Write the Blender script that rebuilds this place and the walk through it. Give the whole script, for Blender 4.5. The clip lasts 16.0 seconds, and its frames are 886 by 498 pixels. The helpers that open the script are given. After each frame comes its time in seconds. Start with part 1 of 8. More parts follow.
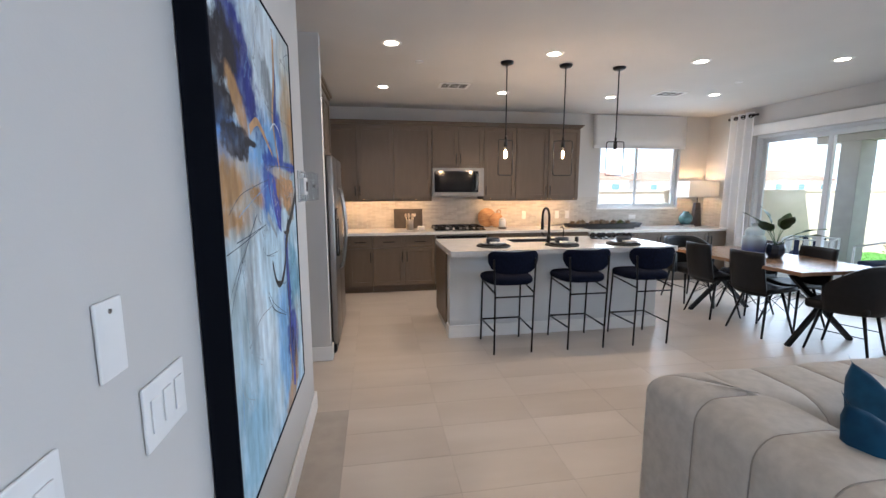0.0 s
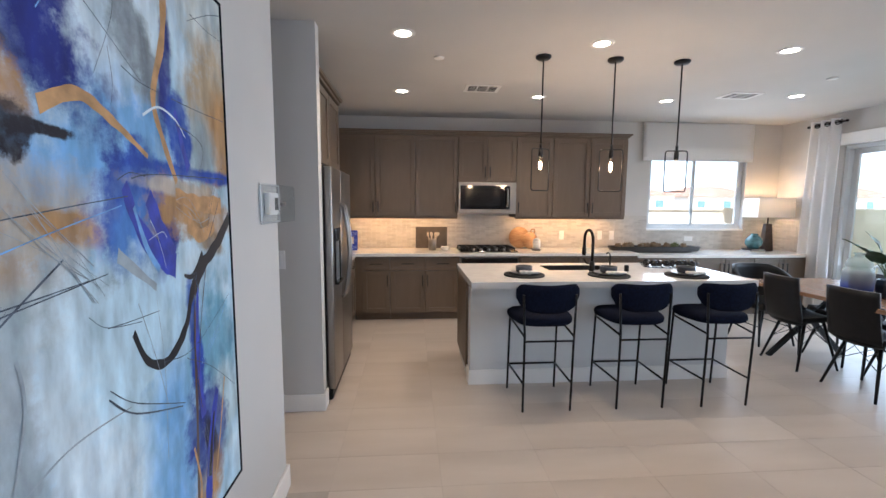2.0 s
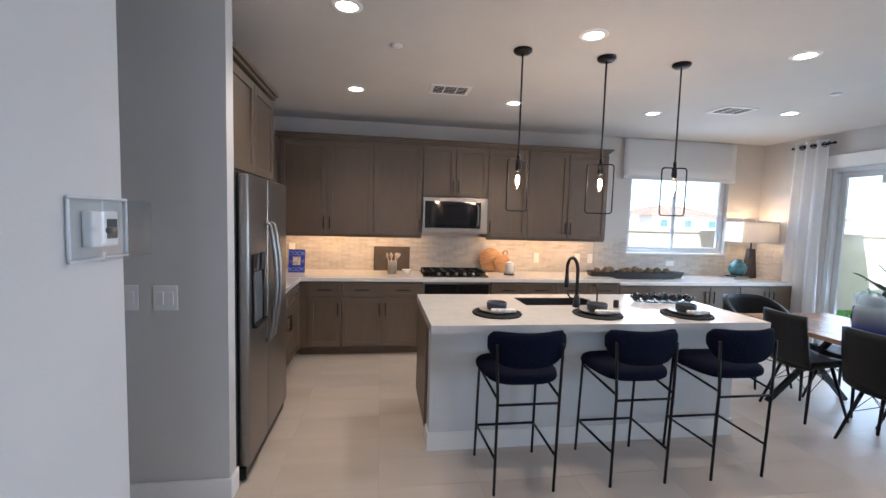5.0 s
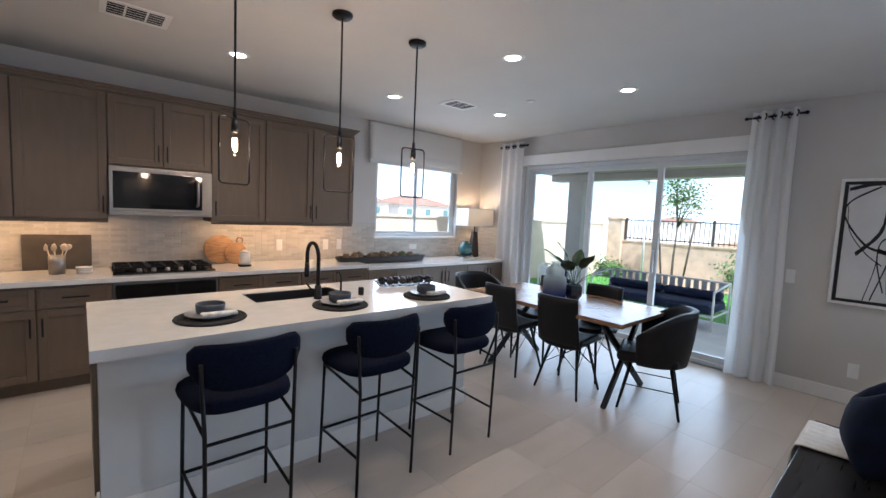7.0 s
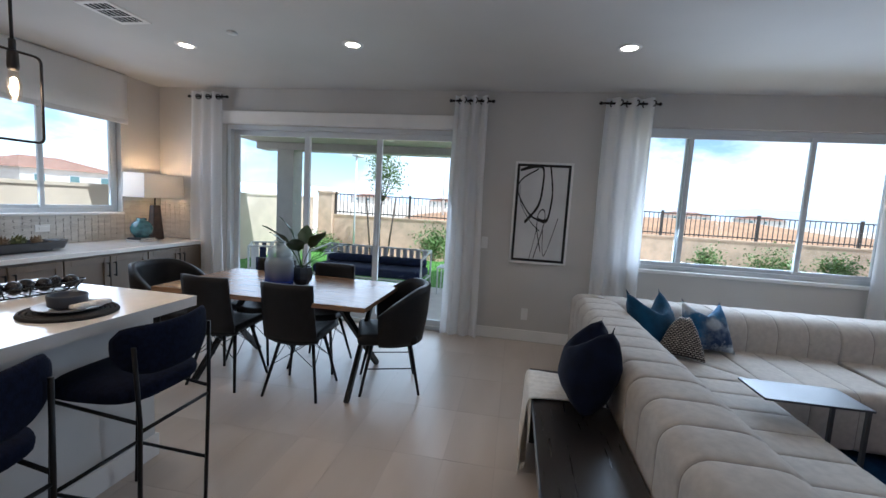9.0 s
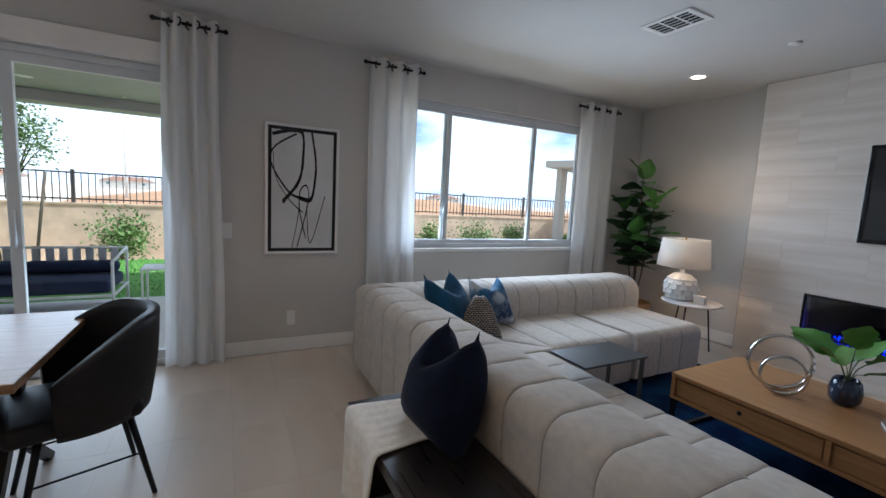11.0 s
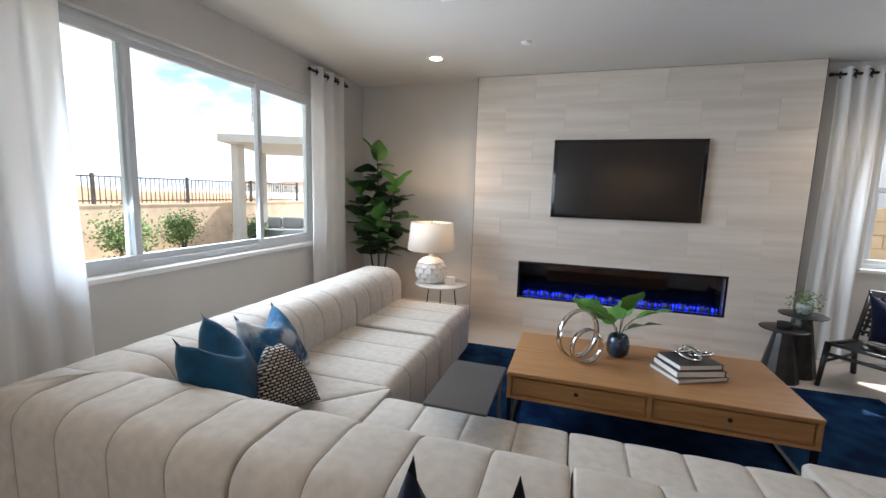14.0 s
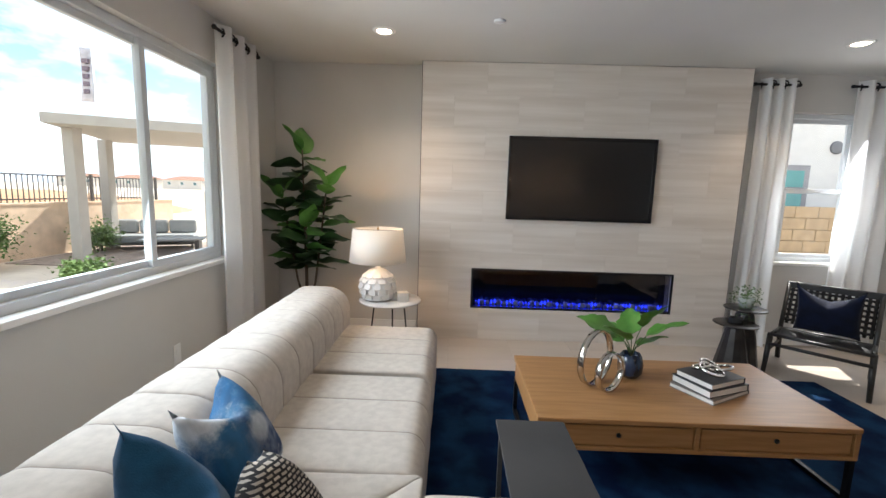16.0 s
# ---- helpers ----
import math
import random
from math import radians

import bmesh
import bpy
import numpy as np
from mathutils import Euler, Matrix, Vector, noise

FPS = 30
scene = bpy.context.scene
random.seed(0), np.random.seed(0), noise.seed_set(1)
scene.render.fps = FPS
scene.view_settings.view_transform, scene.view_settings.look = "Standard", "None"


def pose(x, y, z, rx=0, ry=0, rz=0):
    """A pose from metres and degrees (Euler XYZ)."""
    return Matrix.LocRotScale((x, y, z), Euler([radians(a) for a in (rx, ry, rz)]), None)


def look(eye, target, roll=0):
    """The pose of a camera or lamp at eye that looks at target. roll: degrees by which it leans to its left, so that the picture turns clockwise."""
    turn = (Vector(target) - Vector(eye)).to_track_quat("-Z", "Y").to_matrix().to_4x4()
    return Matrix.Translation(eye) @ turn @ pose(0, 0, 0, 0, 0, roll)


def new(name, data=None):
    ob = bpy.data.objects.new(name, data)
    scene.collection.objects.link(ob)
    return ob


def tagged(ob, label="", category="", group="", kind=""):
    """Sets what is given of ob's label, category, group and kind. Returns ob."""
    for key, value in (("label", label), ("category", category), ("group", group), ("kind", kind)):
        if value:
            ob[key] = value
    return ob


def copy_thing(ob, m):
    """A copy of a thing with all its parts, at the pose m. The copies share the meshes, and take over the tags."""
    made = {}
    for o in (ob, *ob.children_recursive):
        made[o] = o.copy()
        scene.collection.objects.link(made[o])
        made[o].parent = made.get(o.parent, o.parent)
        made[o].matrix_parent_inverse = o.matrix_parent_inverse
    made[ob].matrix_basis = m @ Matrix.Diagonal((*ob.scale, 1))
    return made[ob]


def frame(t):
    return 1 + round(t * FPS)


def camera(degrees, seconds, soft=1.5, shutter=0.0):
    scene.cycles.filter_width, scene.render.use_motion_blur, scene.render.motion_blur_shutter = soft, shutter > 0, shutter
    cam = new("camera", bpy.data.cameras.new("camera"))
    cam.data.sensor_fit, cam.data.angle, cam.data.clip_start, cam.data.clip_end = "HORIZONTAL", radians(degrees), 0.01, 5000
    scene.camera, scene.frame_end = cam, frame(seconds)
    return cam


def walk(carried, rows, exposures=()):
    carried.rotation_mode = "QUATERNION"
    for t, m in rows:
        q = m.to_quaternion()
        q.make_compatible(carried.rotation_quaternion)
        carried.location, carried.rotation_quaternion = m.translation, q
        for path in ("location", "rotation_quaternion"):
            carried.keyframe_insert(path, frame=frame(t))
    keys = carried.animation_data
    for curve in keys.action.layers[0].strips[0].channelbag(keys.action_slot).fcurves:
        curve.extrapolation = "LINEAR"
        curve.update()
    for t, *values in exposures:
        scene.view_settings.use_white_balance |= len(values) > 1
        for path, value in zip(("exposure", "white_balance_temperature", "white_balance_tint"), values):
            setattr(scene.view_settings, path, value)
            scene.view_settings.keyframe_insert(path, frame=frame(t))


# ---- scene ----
import itertools
SKY, DAY, PEND, DOWN, UNDER, TABLE = 0.15, 8.7, 3.4, 10.0, 2.9, 10.0
EXPOSURES = [(0.0, 1.15, 5500, 10), (3.0, 1.20, 5400, 10), (5.5, 1.10, 5200, 10), (6.5, 0.97, 5350, 10), (7.0, 0.74, 5250, 10), (8.0, 0.45, 5100, 10), (9.0, 0.32, 5300, 9), (10.0, 0.25, 5400, 9), (12.5, 0.40, 5600, 10), (13.0, 0.82, 5600, 10), (14.0, 0.92, 6000, 10), (16.0, 0.84, 6300, 10)]
cam = camera(93.5, 16.0)
PATH = [
    (0, (0.656, 0.547, 1.46), (0.976, 2.501, 1.178), -0.1),
    (0.5, (0.761, 0.712, 1.465), (1.058, 2.672, 1.2), 0.1),
    (1, (0.812, 0.832, 1.475), (1.073, 2.799, 1.226), 0.3),
    (1.5, (0.819, 1.024, 1.483), (1.036, 2.999, 1.255), 0.4),
    (2, (0.878, 1.176, 1.484), (1.033, 3.158, 1.27), 0.4),
    (2.5, (1.0, 1.31, 1.489), (1.079, 3.298, 1.29), 0.5),
    (3, (1.054, 1.371, 1.469), (1.062, 3.362, 1.272), 0.7),
    (3.2, (1.058, 1.385, 1.468), (1.045, 3.375, 1.274), 0.7),
    (5.3, (1.014, 1.855, 1.543), (1.411, 3.809, 1.398), 2.0),
    (5.5, (0.997, 1.824, 1.527), (1.471, 3.761, 1.374), 2.3),
    (6, (1.115, 1.981, 1.514), (1.841, 3.838, 1.363), 2.7),
    (6.3, (1.184, 2.044, 1.513), (2.072, 3.829, 1.353), 2.7),
    (6.5, (1.235, 2.078, 1.504), (2.245, 3.796, 1.342), 2.8),
    (7, (1.321, 2.171, 1.49), (2.632, 3.673, 1.324), 2.6),
    (7.5, (1.343, 2.312, 1.504), (2.918, 3.531, 1.324), 2.6),
    (8, (1.383, 2.405, 1.479), (3.142, 3.335, 1.285), 2.8),
    (8.5, (1.533, 2.48, 1.453), (3.416, 3.124, 1.25), 3.2),
    (9, (1.75, 2.627, 1.449), (3.711, 2.961, 1.236), 3.4),
    (9.5, (1.943, 2.778, 1.437), (3.93, 2.781, 1.21), 3.7),
    (10, (2.125, 2.873, 1.41), (4.083, 2.543, 1.175), 3.5),
    (10.2, (2.209, 2.903, 1.384), (4.14, 2.436, 1.151), 3.4),
    (12.3, (3.209, 2.988, 1.413), (4.515, 1.489, 1.191), 2.0),
    (12.5, (3.3, 3.003, 1.423), (4.507, 1.423, 1.204), 1.8),
    (13, (3.483, 3.073, 1.432), (4.453, 1.337, 1.21), 1.6),
    (13.5, (3.643, 3.039, 1.442), (4.398, 1.203, 1.197), 1.5),
    (14, (3.8, 2.855, 1.436), (4.391, 0.964, 1.169), 1.7),
    (14.5, (3.951, 2.726, 1.438), (4.404, 0.799, 1.149), 1.8),
    (15, (4.178, 2.639, 1.445), (4.509, 0.689, 1.152), 1.9),
    (15.5, (4.385, 2.533, 1.434), (4.579, 0.563, 1.148), 1.7),
    (16, (4.569, 2.381, 1.462), (4.603, 0.399, 1.191), 1.7),
]
walk(cam, [(t, look(eye, target, roll)) for t, eye, target, roll in PATH], EXPOSURES)
# world, sun and large lights
world = bpy.data.worlds.new("sky")
scene.world = world
world.use_nodes = True
wn = world.node_tree
sky = wn.nodes.new("ShaderNodeTexSky")
sky.sky_type, sky.sun_disc = "NISHITA", False
sky.sun_elevation, sky.sun_rotation = radians(56), radians(204)
sky.air_density, sky.dust_density = 1.0, 0.6
tc = wn.nodes.new("ShaderNodeTexCoord")
mp = wn.nodes.new("ShaderNodeMapping")
mp.inputs["Scale"].default_value = (1, 1, 2.6)
wn.links.new(tc.outputs["Generated"], mp.inputs["Vector"])
cl = wn.nodes.new("ShaderNodeTexNoise")
cl.inputs["Scale"].default_value, cl.inputs["Detail"].default_value, cl.inputs["Roughness"].default_value = 3.2, 9, 0.58
wn.links.new(mp.outputs["Vector"], cl.inputs["Vector"])
cr = wn.nodes.new("ShaderNodeValToRGB")
cr.color_ramp.elements[0].position, cr.color_ramp.elements[1].position = 0.40, 0.56
wn.links.new(cl.outputs["Fac"], cr.inputs["Fac"])
mx = wn.nodes.new("ShaderNodeMix")
mx.data_type = "RGBA"
mx.inputs["B"].default_value = (9.0, 9.2, 9.6, 1)
wn.links.new(cr.outputs["Color"], mx.inputs["Factor"])
wn.links.new(sky.outputs["Color"], mx.inputs["A"])
wn.links.new(mx.outputs["Result"], wn.nodes["Background"].inputs["Color"])
wn.nodes["Background"].inputs["Strength"].default_value = SKY

def lamp(name, kind, m, energy, colour, **extra):
    data = bpy.data.lights.new(name, kind)
    data.energy, data.color = energy, colour
    for key, value in extra.items():
        if key == "size": data.shape, data.size = "RECTANGLE", value
        if key == "size_y": data.size_y = value
        if key == "spread": data.spread = value
        if key == "radius": data.shadow_soft_size = value
        if key == "angle": data.angle = value
        if key == "spot": data.spot_size, data.spot_blend = value, 0.6
        if key == "disk": data.shape, data.size = "DISK", value
    ob = new(name, data)
    ob.matrix_world = m
    return ob

lamp("sun", "SUN", pose(0, 0, 20, 34, 0, -24), 5.0, (1.0, 0.95, 0.87), angle=radians(0.6))
# daylight standing in the openings
lamp("daylight_slider", "AREA", look((6.345, 4.70, 1.12), (4.0, 4.70, 0.60)), DAY * 1.8, (0.83, 0.92, 1.0), size=2.75, size_y=2.0, spread=radians(128))
lamp("daylight_living", "AREA", look((6.345, 0.385, 1.62), (4.0, 0.385, 1.05)), DAY * 3.6, (0.83, 0.92, 1.0), size=1.95, size_y=1.3, spread=radians(128))
lamp("daylight_kitchen", "AREA", look((5.07, 7.04, 1.65), (5.07, 5.5, 1.2)), DAY * 0.9, (0.88, 0.94, 1.0), size=1.4, size_y=0.9)
lamp("daylight_south", "AREA", look((0.95, -1.83, 1.6), (0.95, 0, 1.1)), DAY * 0.9, (0.95, 0.97, 1.0), size=0.62, size_y=1.3)

# ---- materials ----
def mat(name, col, rough=0.5, metal=0.0, var=0.08, scale=6.0, bump=0.0, bscale=80.0, spec=0.5, col2=None, stretch=(1, 1, 1), detail=5.0, sheen=0.0, coat=0.0, rvar=0.08, lo=0.35, hi=0.65, obj=False):
    m = bpy.data.materials.new(name)
    m.use_nodes = True
    n, l = m.node_tree.nodes, m.node_tree.links
    b = n["Principled BSDF"]
    b.inputs["Roughness"].default_value, b.inputs["Metallic"].default_value = rough, metal
    b.inputs["Specular IOR Level"].default_value = spec
    b.inputs["Sheen Weight"].default_value, b.inputs["Coat Weight"].default_value = sheen, coat
    src = n.new("ShaderNodeTexCoord").outputs["Object"] if obj else n.new("ShaderNodeNewGeometry").outputs["Position"]
    mp = n.new("ShaderNodeMapping")
    mp.inputs["Scale"].default_value = stretch
    l.new(src, mp.inputs["Vector"])
    t1 = n.new("ShaderNodeTexNoise")
    t1.inputs["Scale"].default_value, t1.inputs["Detail"].default_value = scale, detail
    l.new(mp.outputs["Vector"], t1.inputs["Vector"])
    ramp = n.new("ShaderNodeValToRGB")
    ramp.color_ramp.elements[0].position, ramp.color_ramp.elements[1].position = lo, hi
    c2 = col2 or tuple(min(1, c * (1 + var)) for c in col)
    c1 = col if col2 else tuple(c * (1 - var) for c in col)
    ramp.color_ramp.elements[0].color, ramp.color_ramp.elements[1].color = (*c1, 1), (*c2, 1)
    l.new(t1.outputs["Fac"], ramp.inputs["Fac"])
    l.new(ramp.outputs["Color"], b.inputs["Base Color"])
    t2 = n.new("ShaderNodeTexNoise")
    t2.inputs["Scale"].default_value, t2.inputs["Detail"].default_value = bscale, 3
    l.new(mp.outputs["Vector"], t2.inputs["Vector"])
    if rvar:
        mr = n.new("ShaderNodeMapRange")
        mr.inputs["To Min"].default_value, mr.inputs["To Max"].default_value = max(0.02, rough - rvar), min(1, rough + rvar)
        l.new(t1.outputs["Fac"], mr.inputs["Value"])
        l.new(mr.outputs["Result"], b.inputs["Roughness"])
    if bump:
        bp = n.new("ShaderNodeBump")
        bp.inputs["Strength"].default_value, bp.inputs["Distance"].default_value = bump, 0.004
        l.new(t2.outputs["Fac"], bp.inputs["Height"])
        l.new(bp.outputs["Normal"], b.inputs["Normal"])
    return m

def glow(name, col, strength):
    m = bpy.data.materials.new(name)
    m.use_nodes = True
    b = m.node_tree.nodes["Principled BSDF"]
    b.inputs["Base Color"].default_value = (*col, 1)
    b.inputs["Emission Color"].default_value, b.inputs["Emission Strength"].default_value = (*col, 1), strength
    return m

def glass_mat(name, col=(1, 1, 1), rough=0.0, ior=1.45, thin=True, even=0.0):
    m = bpy.data.materials.new(name)
    m.use_nodes = True
    n, l = m.node_tree.nodes, m.node_tree.links
    if not thin:
        b = n["Principled BSDF"]
        b.inputs["Base Color"].default_value, b.inputs["Roughness"].default_value = (*col, 1), rough
        b.inputs["Transmission Weight"].default_value, b.inputs["IOR"].default_value = 1.0, ior
        return m
    n.remove(n["Principled BSDF"])
    tr, gl, mixer, fr = n.new("ShaderNodeBsdfTransparent"), n.new("ShaderNodeBsdfGlossy"), n.new("ShaderNodeMixShader"), n.new("ShaderNodeFresnel")
    tr.inputs["Color"].default_value = (*col, 1)
    gl.inputs["Roughness"].default_value = 0.02
    fr.inputs["IOR"].default_value = 1.35
    mixer.inputs["Fac"].default_value = even
    if not even:
        l.new(fr.outputs["Fac"], mixer.inputs["Fac"])
    l.new(tr.outputs["BSDF"], mixer.inputs[1])
    l.new(gl.outputs["BSDF"], mixer.inputs[2])
    l.new(mixer.outputs["Shader"], n["Material Output"].inputs["Surface"])
    return m

def sheer_mat(name, col, through_part):
    """Thin woven cloth that lets part of the light pass."""
    m = bpy.data.materials.new(name)
    m.use_nodes = True
    n, l = m.node_tree.nodes, m.node_tree.links
    b = n["Principled BSDF"]
    b.inputs["Base Color"].default_value, b.inputs["Roughness"].default_value = (*col, 1), 0.9
    tl, mixer = n.new("ShaderNodeBsdfTranslucent"), n.new("ShaderNodeMixShader")
    tl.inputs["Color"].default_value = (*col, 1)
    wv = n.new("ShaderNodeTexNoise")
    wv.inputs["Scale"].default_value = 400
    bp = n.new("ShaderNodeBump")
    bp.inputs["Strength"].default_value, bp.inputs["Distance"].default_value = 0.2, 0.002
    l.new(wv.outputs["Fac"], bp.inputs["Height"])
    l.new(bp.outputs["Normal"], b.inputs["Normal"])
    mixer.inputs["Fac"].default_value = through_part
    l.new(b.outputs["BSDF"], mixer.inputs[1])
    l.new(tl.outputs["BSDF"], mixer.inputs[2])
    l.new(mixer.outputs["Shader"], n["Material Output"].inputs["Surface"])
    return m

WALL = mat("wall paint", (0.565, 0.552, 0.532), 0.75, var=0.025, scale=2.0, bump=0.12, bscale=120)
CEIL = mat("ceiling paint", (0.60, 0.59, 0.57), 0.85, var=0.02, scale=2.0, bump=0.2, bscale=90)
TRIM = mat("trim paint", (0.80, 0.79, 0.77), 0.4, var=0.02)
CAB = mat("taupe cabinet paint", (0.128, 0.093, 0.064), 0.40, var=0.05, scale=5, stretch=(5, 5, 0.8), bump=0.08, bscale=40)
QUARTZ = mat("white quartz", (0.70, 0.685, 0.66), 0.16, var=0.03, scale=14, coat=0.2, rvar=0.03)
ISLP = mat("island paint", (0.62, 0.63, 0.63), 0.6, var=0.02)
BLACK = mat("black metal", (0.012, 0.012, 0.013), 0.42, 0.6, var=0.2, rvar=0.1)
NAVY = mat("navy boucle", (0.005, 0.007, 0.018), 0.95, var=0.3, scale=60, bump=0.5, bscale=160, spec=0.1)
STEEL = mat("stainless steel", (0.30, 0.285, 0.27), 0.36, 1.0, var=0.03, scale=3, stretch=(1, 1, 40), rvar=0.04)
BGLASS = mat("black glass", (0.008, 0.008, 0.009), 0.06, var=0.1, rvar=0.02)
SOFA = mat("greige upholstery", (0.50, 0.46, 0.41), 0.95, var=0.07, scale=25, bump=0.35, bscale=350, spec=0.15, sheen=0.05)
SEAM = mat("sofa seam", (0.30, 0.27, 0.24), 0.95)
OAK = mat("oak veneer", (0.29, 0.145, 0.050), 0.42, col2=(0.38, 0.20, 0.080), scale=3.0, stretch=(1.2, 14, 14), bump=0.08, bscale=25, detail=8)
WALNUT = mat("walnut top", (0.20, 0.115, 0.065), 0.24, col2=(0.30, 0.18, 0.105), scale=3.0, stretch=(14, 1.2, 14), bump=0.05, bscale=25, detail=8, rvar=0.05)
SMOKED = mat("smoked dark wood", (0.016, 0.013, 0.012), 0.3, var=0.3, scale=4, stretch=(1.0, 18, 18), bump=0.12, bscale=30)
LEATHER = mat("black leather", (0.008, 0.008, 0.009), 0.5, spec=0.3, var=0.2, scale=20, bump=0.25, bscale=140)
CURT = sheer_mat("white sheer curtain", (0.86, 0.86, 0.86), 0.45)
SHADE = sheer_mat("white roman shade", (0.82, 0.82, 0.82), 0.30)
GLASS = glass_mat("window glass", (0.93, 0.97, 0.96))
VINYL = mat("white vinyl", (0.62, 0.65, 0.67), 0.35, var=0.02)
RUG = mat("navy rug", (0.004, 0.013, 0.045), 1.0, col2=(0.010, 0.038, 0.092), scale=5, bump=0.9, bscale=300, spec=0.05, lo=0.4, hi=0.62)

# ---- mesh helpers ----
def put(bm, verts, faces, smooth=False):
    vs = [bm.verts.new(v) for v in verts]
    for f in faces:
        try:
            fa = bm.faces.new([vs[i] for i in f])
            fa.smooth = smooth
        except ValueError:
            pass
    return bm

def merge(bm, other, m=None, smooth=None):
    if m is not None:
        bmesh.ops.transform(other, matrix=m, verts=other.verts)
    other.verts.index_update()
    vs = [bm.verts.new(v.co) for v in other.verts]
    for f in other.faces:
        fa = bm.faces.new([vs[v.index] for v in f.verts])
        fa.smooth = f.smooth if smooth is None else smooth
    other.free()
    return bm

def box(bm, x0, x1, y0, y1, z0, z1, bevel=0.0, seg=2, m=None):
    b = bmesh.new()
    bmesh.ops.create_cube(b, size=1)
    bmesh.ops.transform(b, matrix=Matrix.Translation(((x0 + x1) / 2, (y0 + y1) / 2, (z0 + z1) / 2)) @ Matrix.Diagonal((abs(x1 - x0), abs(y1 - y0), abs(z1 - z0), 1)), verts=b.verts)
    if bevel:
        bmesh.ops.bevel(b, geom=b.edges[:], offset=bevel, segments=seg, affect="EDGES", profile=0.5)
        if seg > 2:
            for f in b.faces:
                f.smooth = True
    return merge(bm, b, m)

def tube(bm, pts, r, seg=10, closed=False, r1=None):
    pts = [Vector(p) for p in pts]
    k = len(pts)
    rings = []
    up = None
    for i, p in enumerate(pts):
        if closed:
            d = (pts[(i + 1) % k] - pts[i - 1]).normalized()
        else:
            d = (pts[min(i + 1, k - 1)] - pts[max(i - 1, 0)]).normalized()
        if up is None:
            up = d.orthogonal().normalized()
        up = (up - d * up.dot(d)).normalized()
        side = d.cross(up)
        rr = r if r1 is None else r + (r1 - r) * i / (k - 1)
        rings.append([bm.verts.new(p + (up * math.cos(a) + side * math.sin(a)) * rr) for a in (2 * math.pi * j / seg for j in range(seg))])
    for i in range(k if closed else k - 1):
        a, b = rings[i], rings[(i + 1) % k]
        for j in range(seg):
            f = bm.faces.new((a[j], a[(j + 1) % seg], b[(j + 1) % seg], b[j]))
            f.smooth = True
    if not closed:
        bm.faces.new(rings[0][::-1])
        bm.faces.new(rings[-1])
    return bm

def lathe(bm, profile, seg=24, at=(0, 0, 0), smooth=True):
    ax, ay, az = at
    rings = []
    for r, z in profile:
        if r < 1e-5:
            rings.append([bm.verts.new((ax, ay, az + z))])
        else:
            rings.append([bm.verts.new((ax + r * math.cos(2 * math.pi * j / seg), ay + r * math.sin(2 * math.pi * j / seg), az + z)) for j in range(seg)])
    for a, b in zip(rings, rings[1:]):
        for j in range(seg):
            q = (j + 1) % seg
            vs = [a[0], b[q], b[j]] if len(a) == 1 else [a[j], a[q], b[0]] if len(b) == 1 else [a[j], a[q], b[q], b[j]]
            if len(a) == 1 and len(b) == 1:
                continue
            f = bm.faces.new(vs)
            f.smooth = smooth
    return bm

def grid(bm, fn, nu, nv, closed_u=False, smooth=True):
    vs = [[bm.verts.new(fn(i / nu, j / nv)) for j in range(nv + 1)] for i in range(nu if closed_u else nu + 1)]
    for i in range(nu):
        for j in range(nv):
            f = bm.faces.new((vs[i][j], vs[(i + 1) % len(vs)][j], vs[(i + 1) % len(vs)][j + 1], vs[i][j + 1]))
            f.smooth = smooth
    return bm

def arc(c, r, a0, a1, n, plane="xz"):
    out = []
    for i in range(n + 1):
        a = radians(a0 + (a1 - a0) * i / n)
        u, v = r * math.cos(a), r * math.sin(a)
        out.append((c[0] + u, c[1], c[2] + v) if plane == "xz" else (c[0], c[1] + u, c[2] + v) if plane == "yz" else (c[0] + u, c[1] + v, c[2]))
    return out

def part(name, bm, material, parent=None, label="", solid=0.0):
    bmesh.ops.recalc_face_normals(bm, faces=bm.faces)
    me = bpy.data.meshes.new(name)
    bm.to_mesh(me)
    bm.free()
    for mt in material if isinstance(material, (list, tuple)) else (material,):
        me.materials.append(mt)
    ob = new(name, me)
    if parent is not None:
        ob.parent = parent
    if solid:
        md = ob.modifiers.new("thickness", "SOLIDIFY")
        md.thickness, md.offset = solid, 0
    if label:
        ob["label"] = label
    return ob

def thing(name, label, category, group="", m=None):
    ob = new(name)
    ob.empty_display_size = 0.1
    if m is not None:
        ob.matrix_world = m
    return tagged(ob, label, category, group)

def B(*a, **k):
    return box(bmesh.new(), *a, **k)

def boxes(rows, bevel=0.0):
    bm = bmesh.new()
    for r in rows:
        box(bm, *r, bevel=bevel)
    return bm

def structure(name, bm, material, label):
    return tagged(part(name, bm, material), label, name.split("_")[0], kind="structure")

# ---- the shell: x east, y north ----
XW, XE, YS, YN, ZC = 0.23, 6.34, -1.84, 7.05, 2.67
TILE = mat("greige porcelain", (0.50, 0.43, 0.365), 0.32, col2=(0.59, 0.52, 0.455), scale=1.6, stretch=(0.5, 2.2, 1), bump=0.05, bscale=30, lo=0.3, hi=0.7, rvar=0.06)
GROUT = mat("grey grout", (0.40, 0.355, 0.31), 0.9)
structure("floor", B(-2.3, XE, -2.0, 7.2, -0.2, -0.0012), GROUT, "grey grout bed under large porcelain floor tiles")
structure("ceiling", B(-2.4, XE + 0.2, -2.05, 7.3, ZC, ZC + 0.15), CEIL, "smooth off-white painted ceiling")
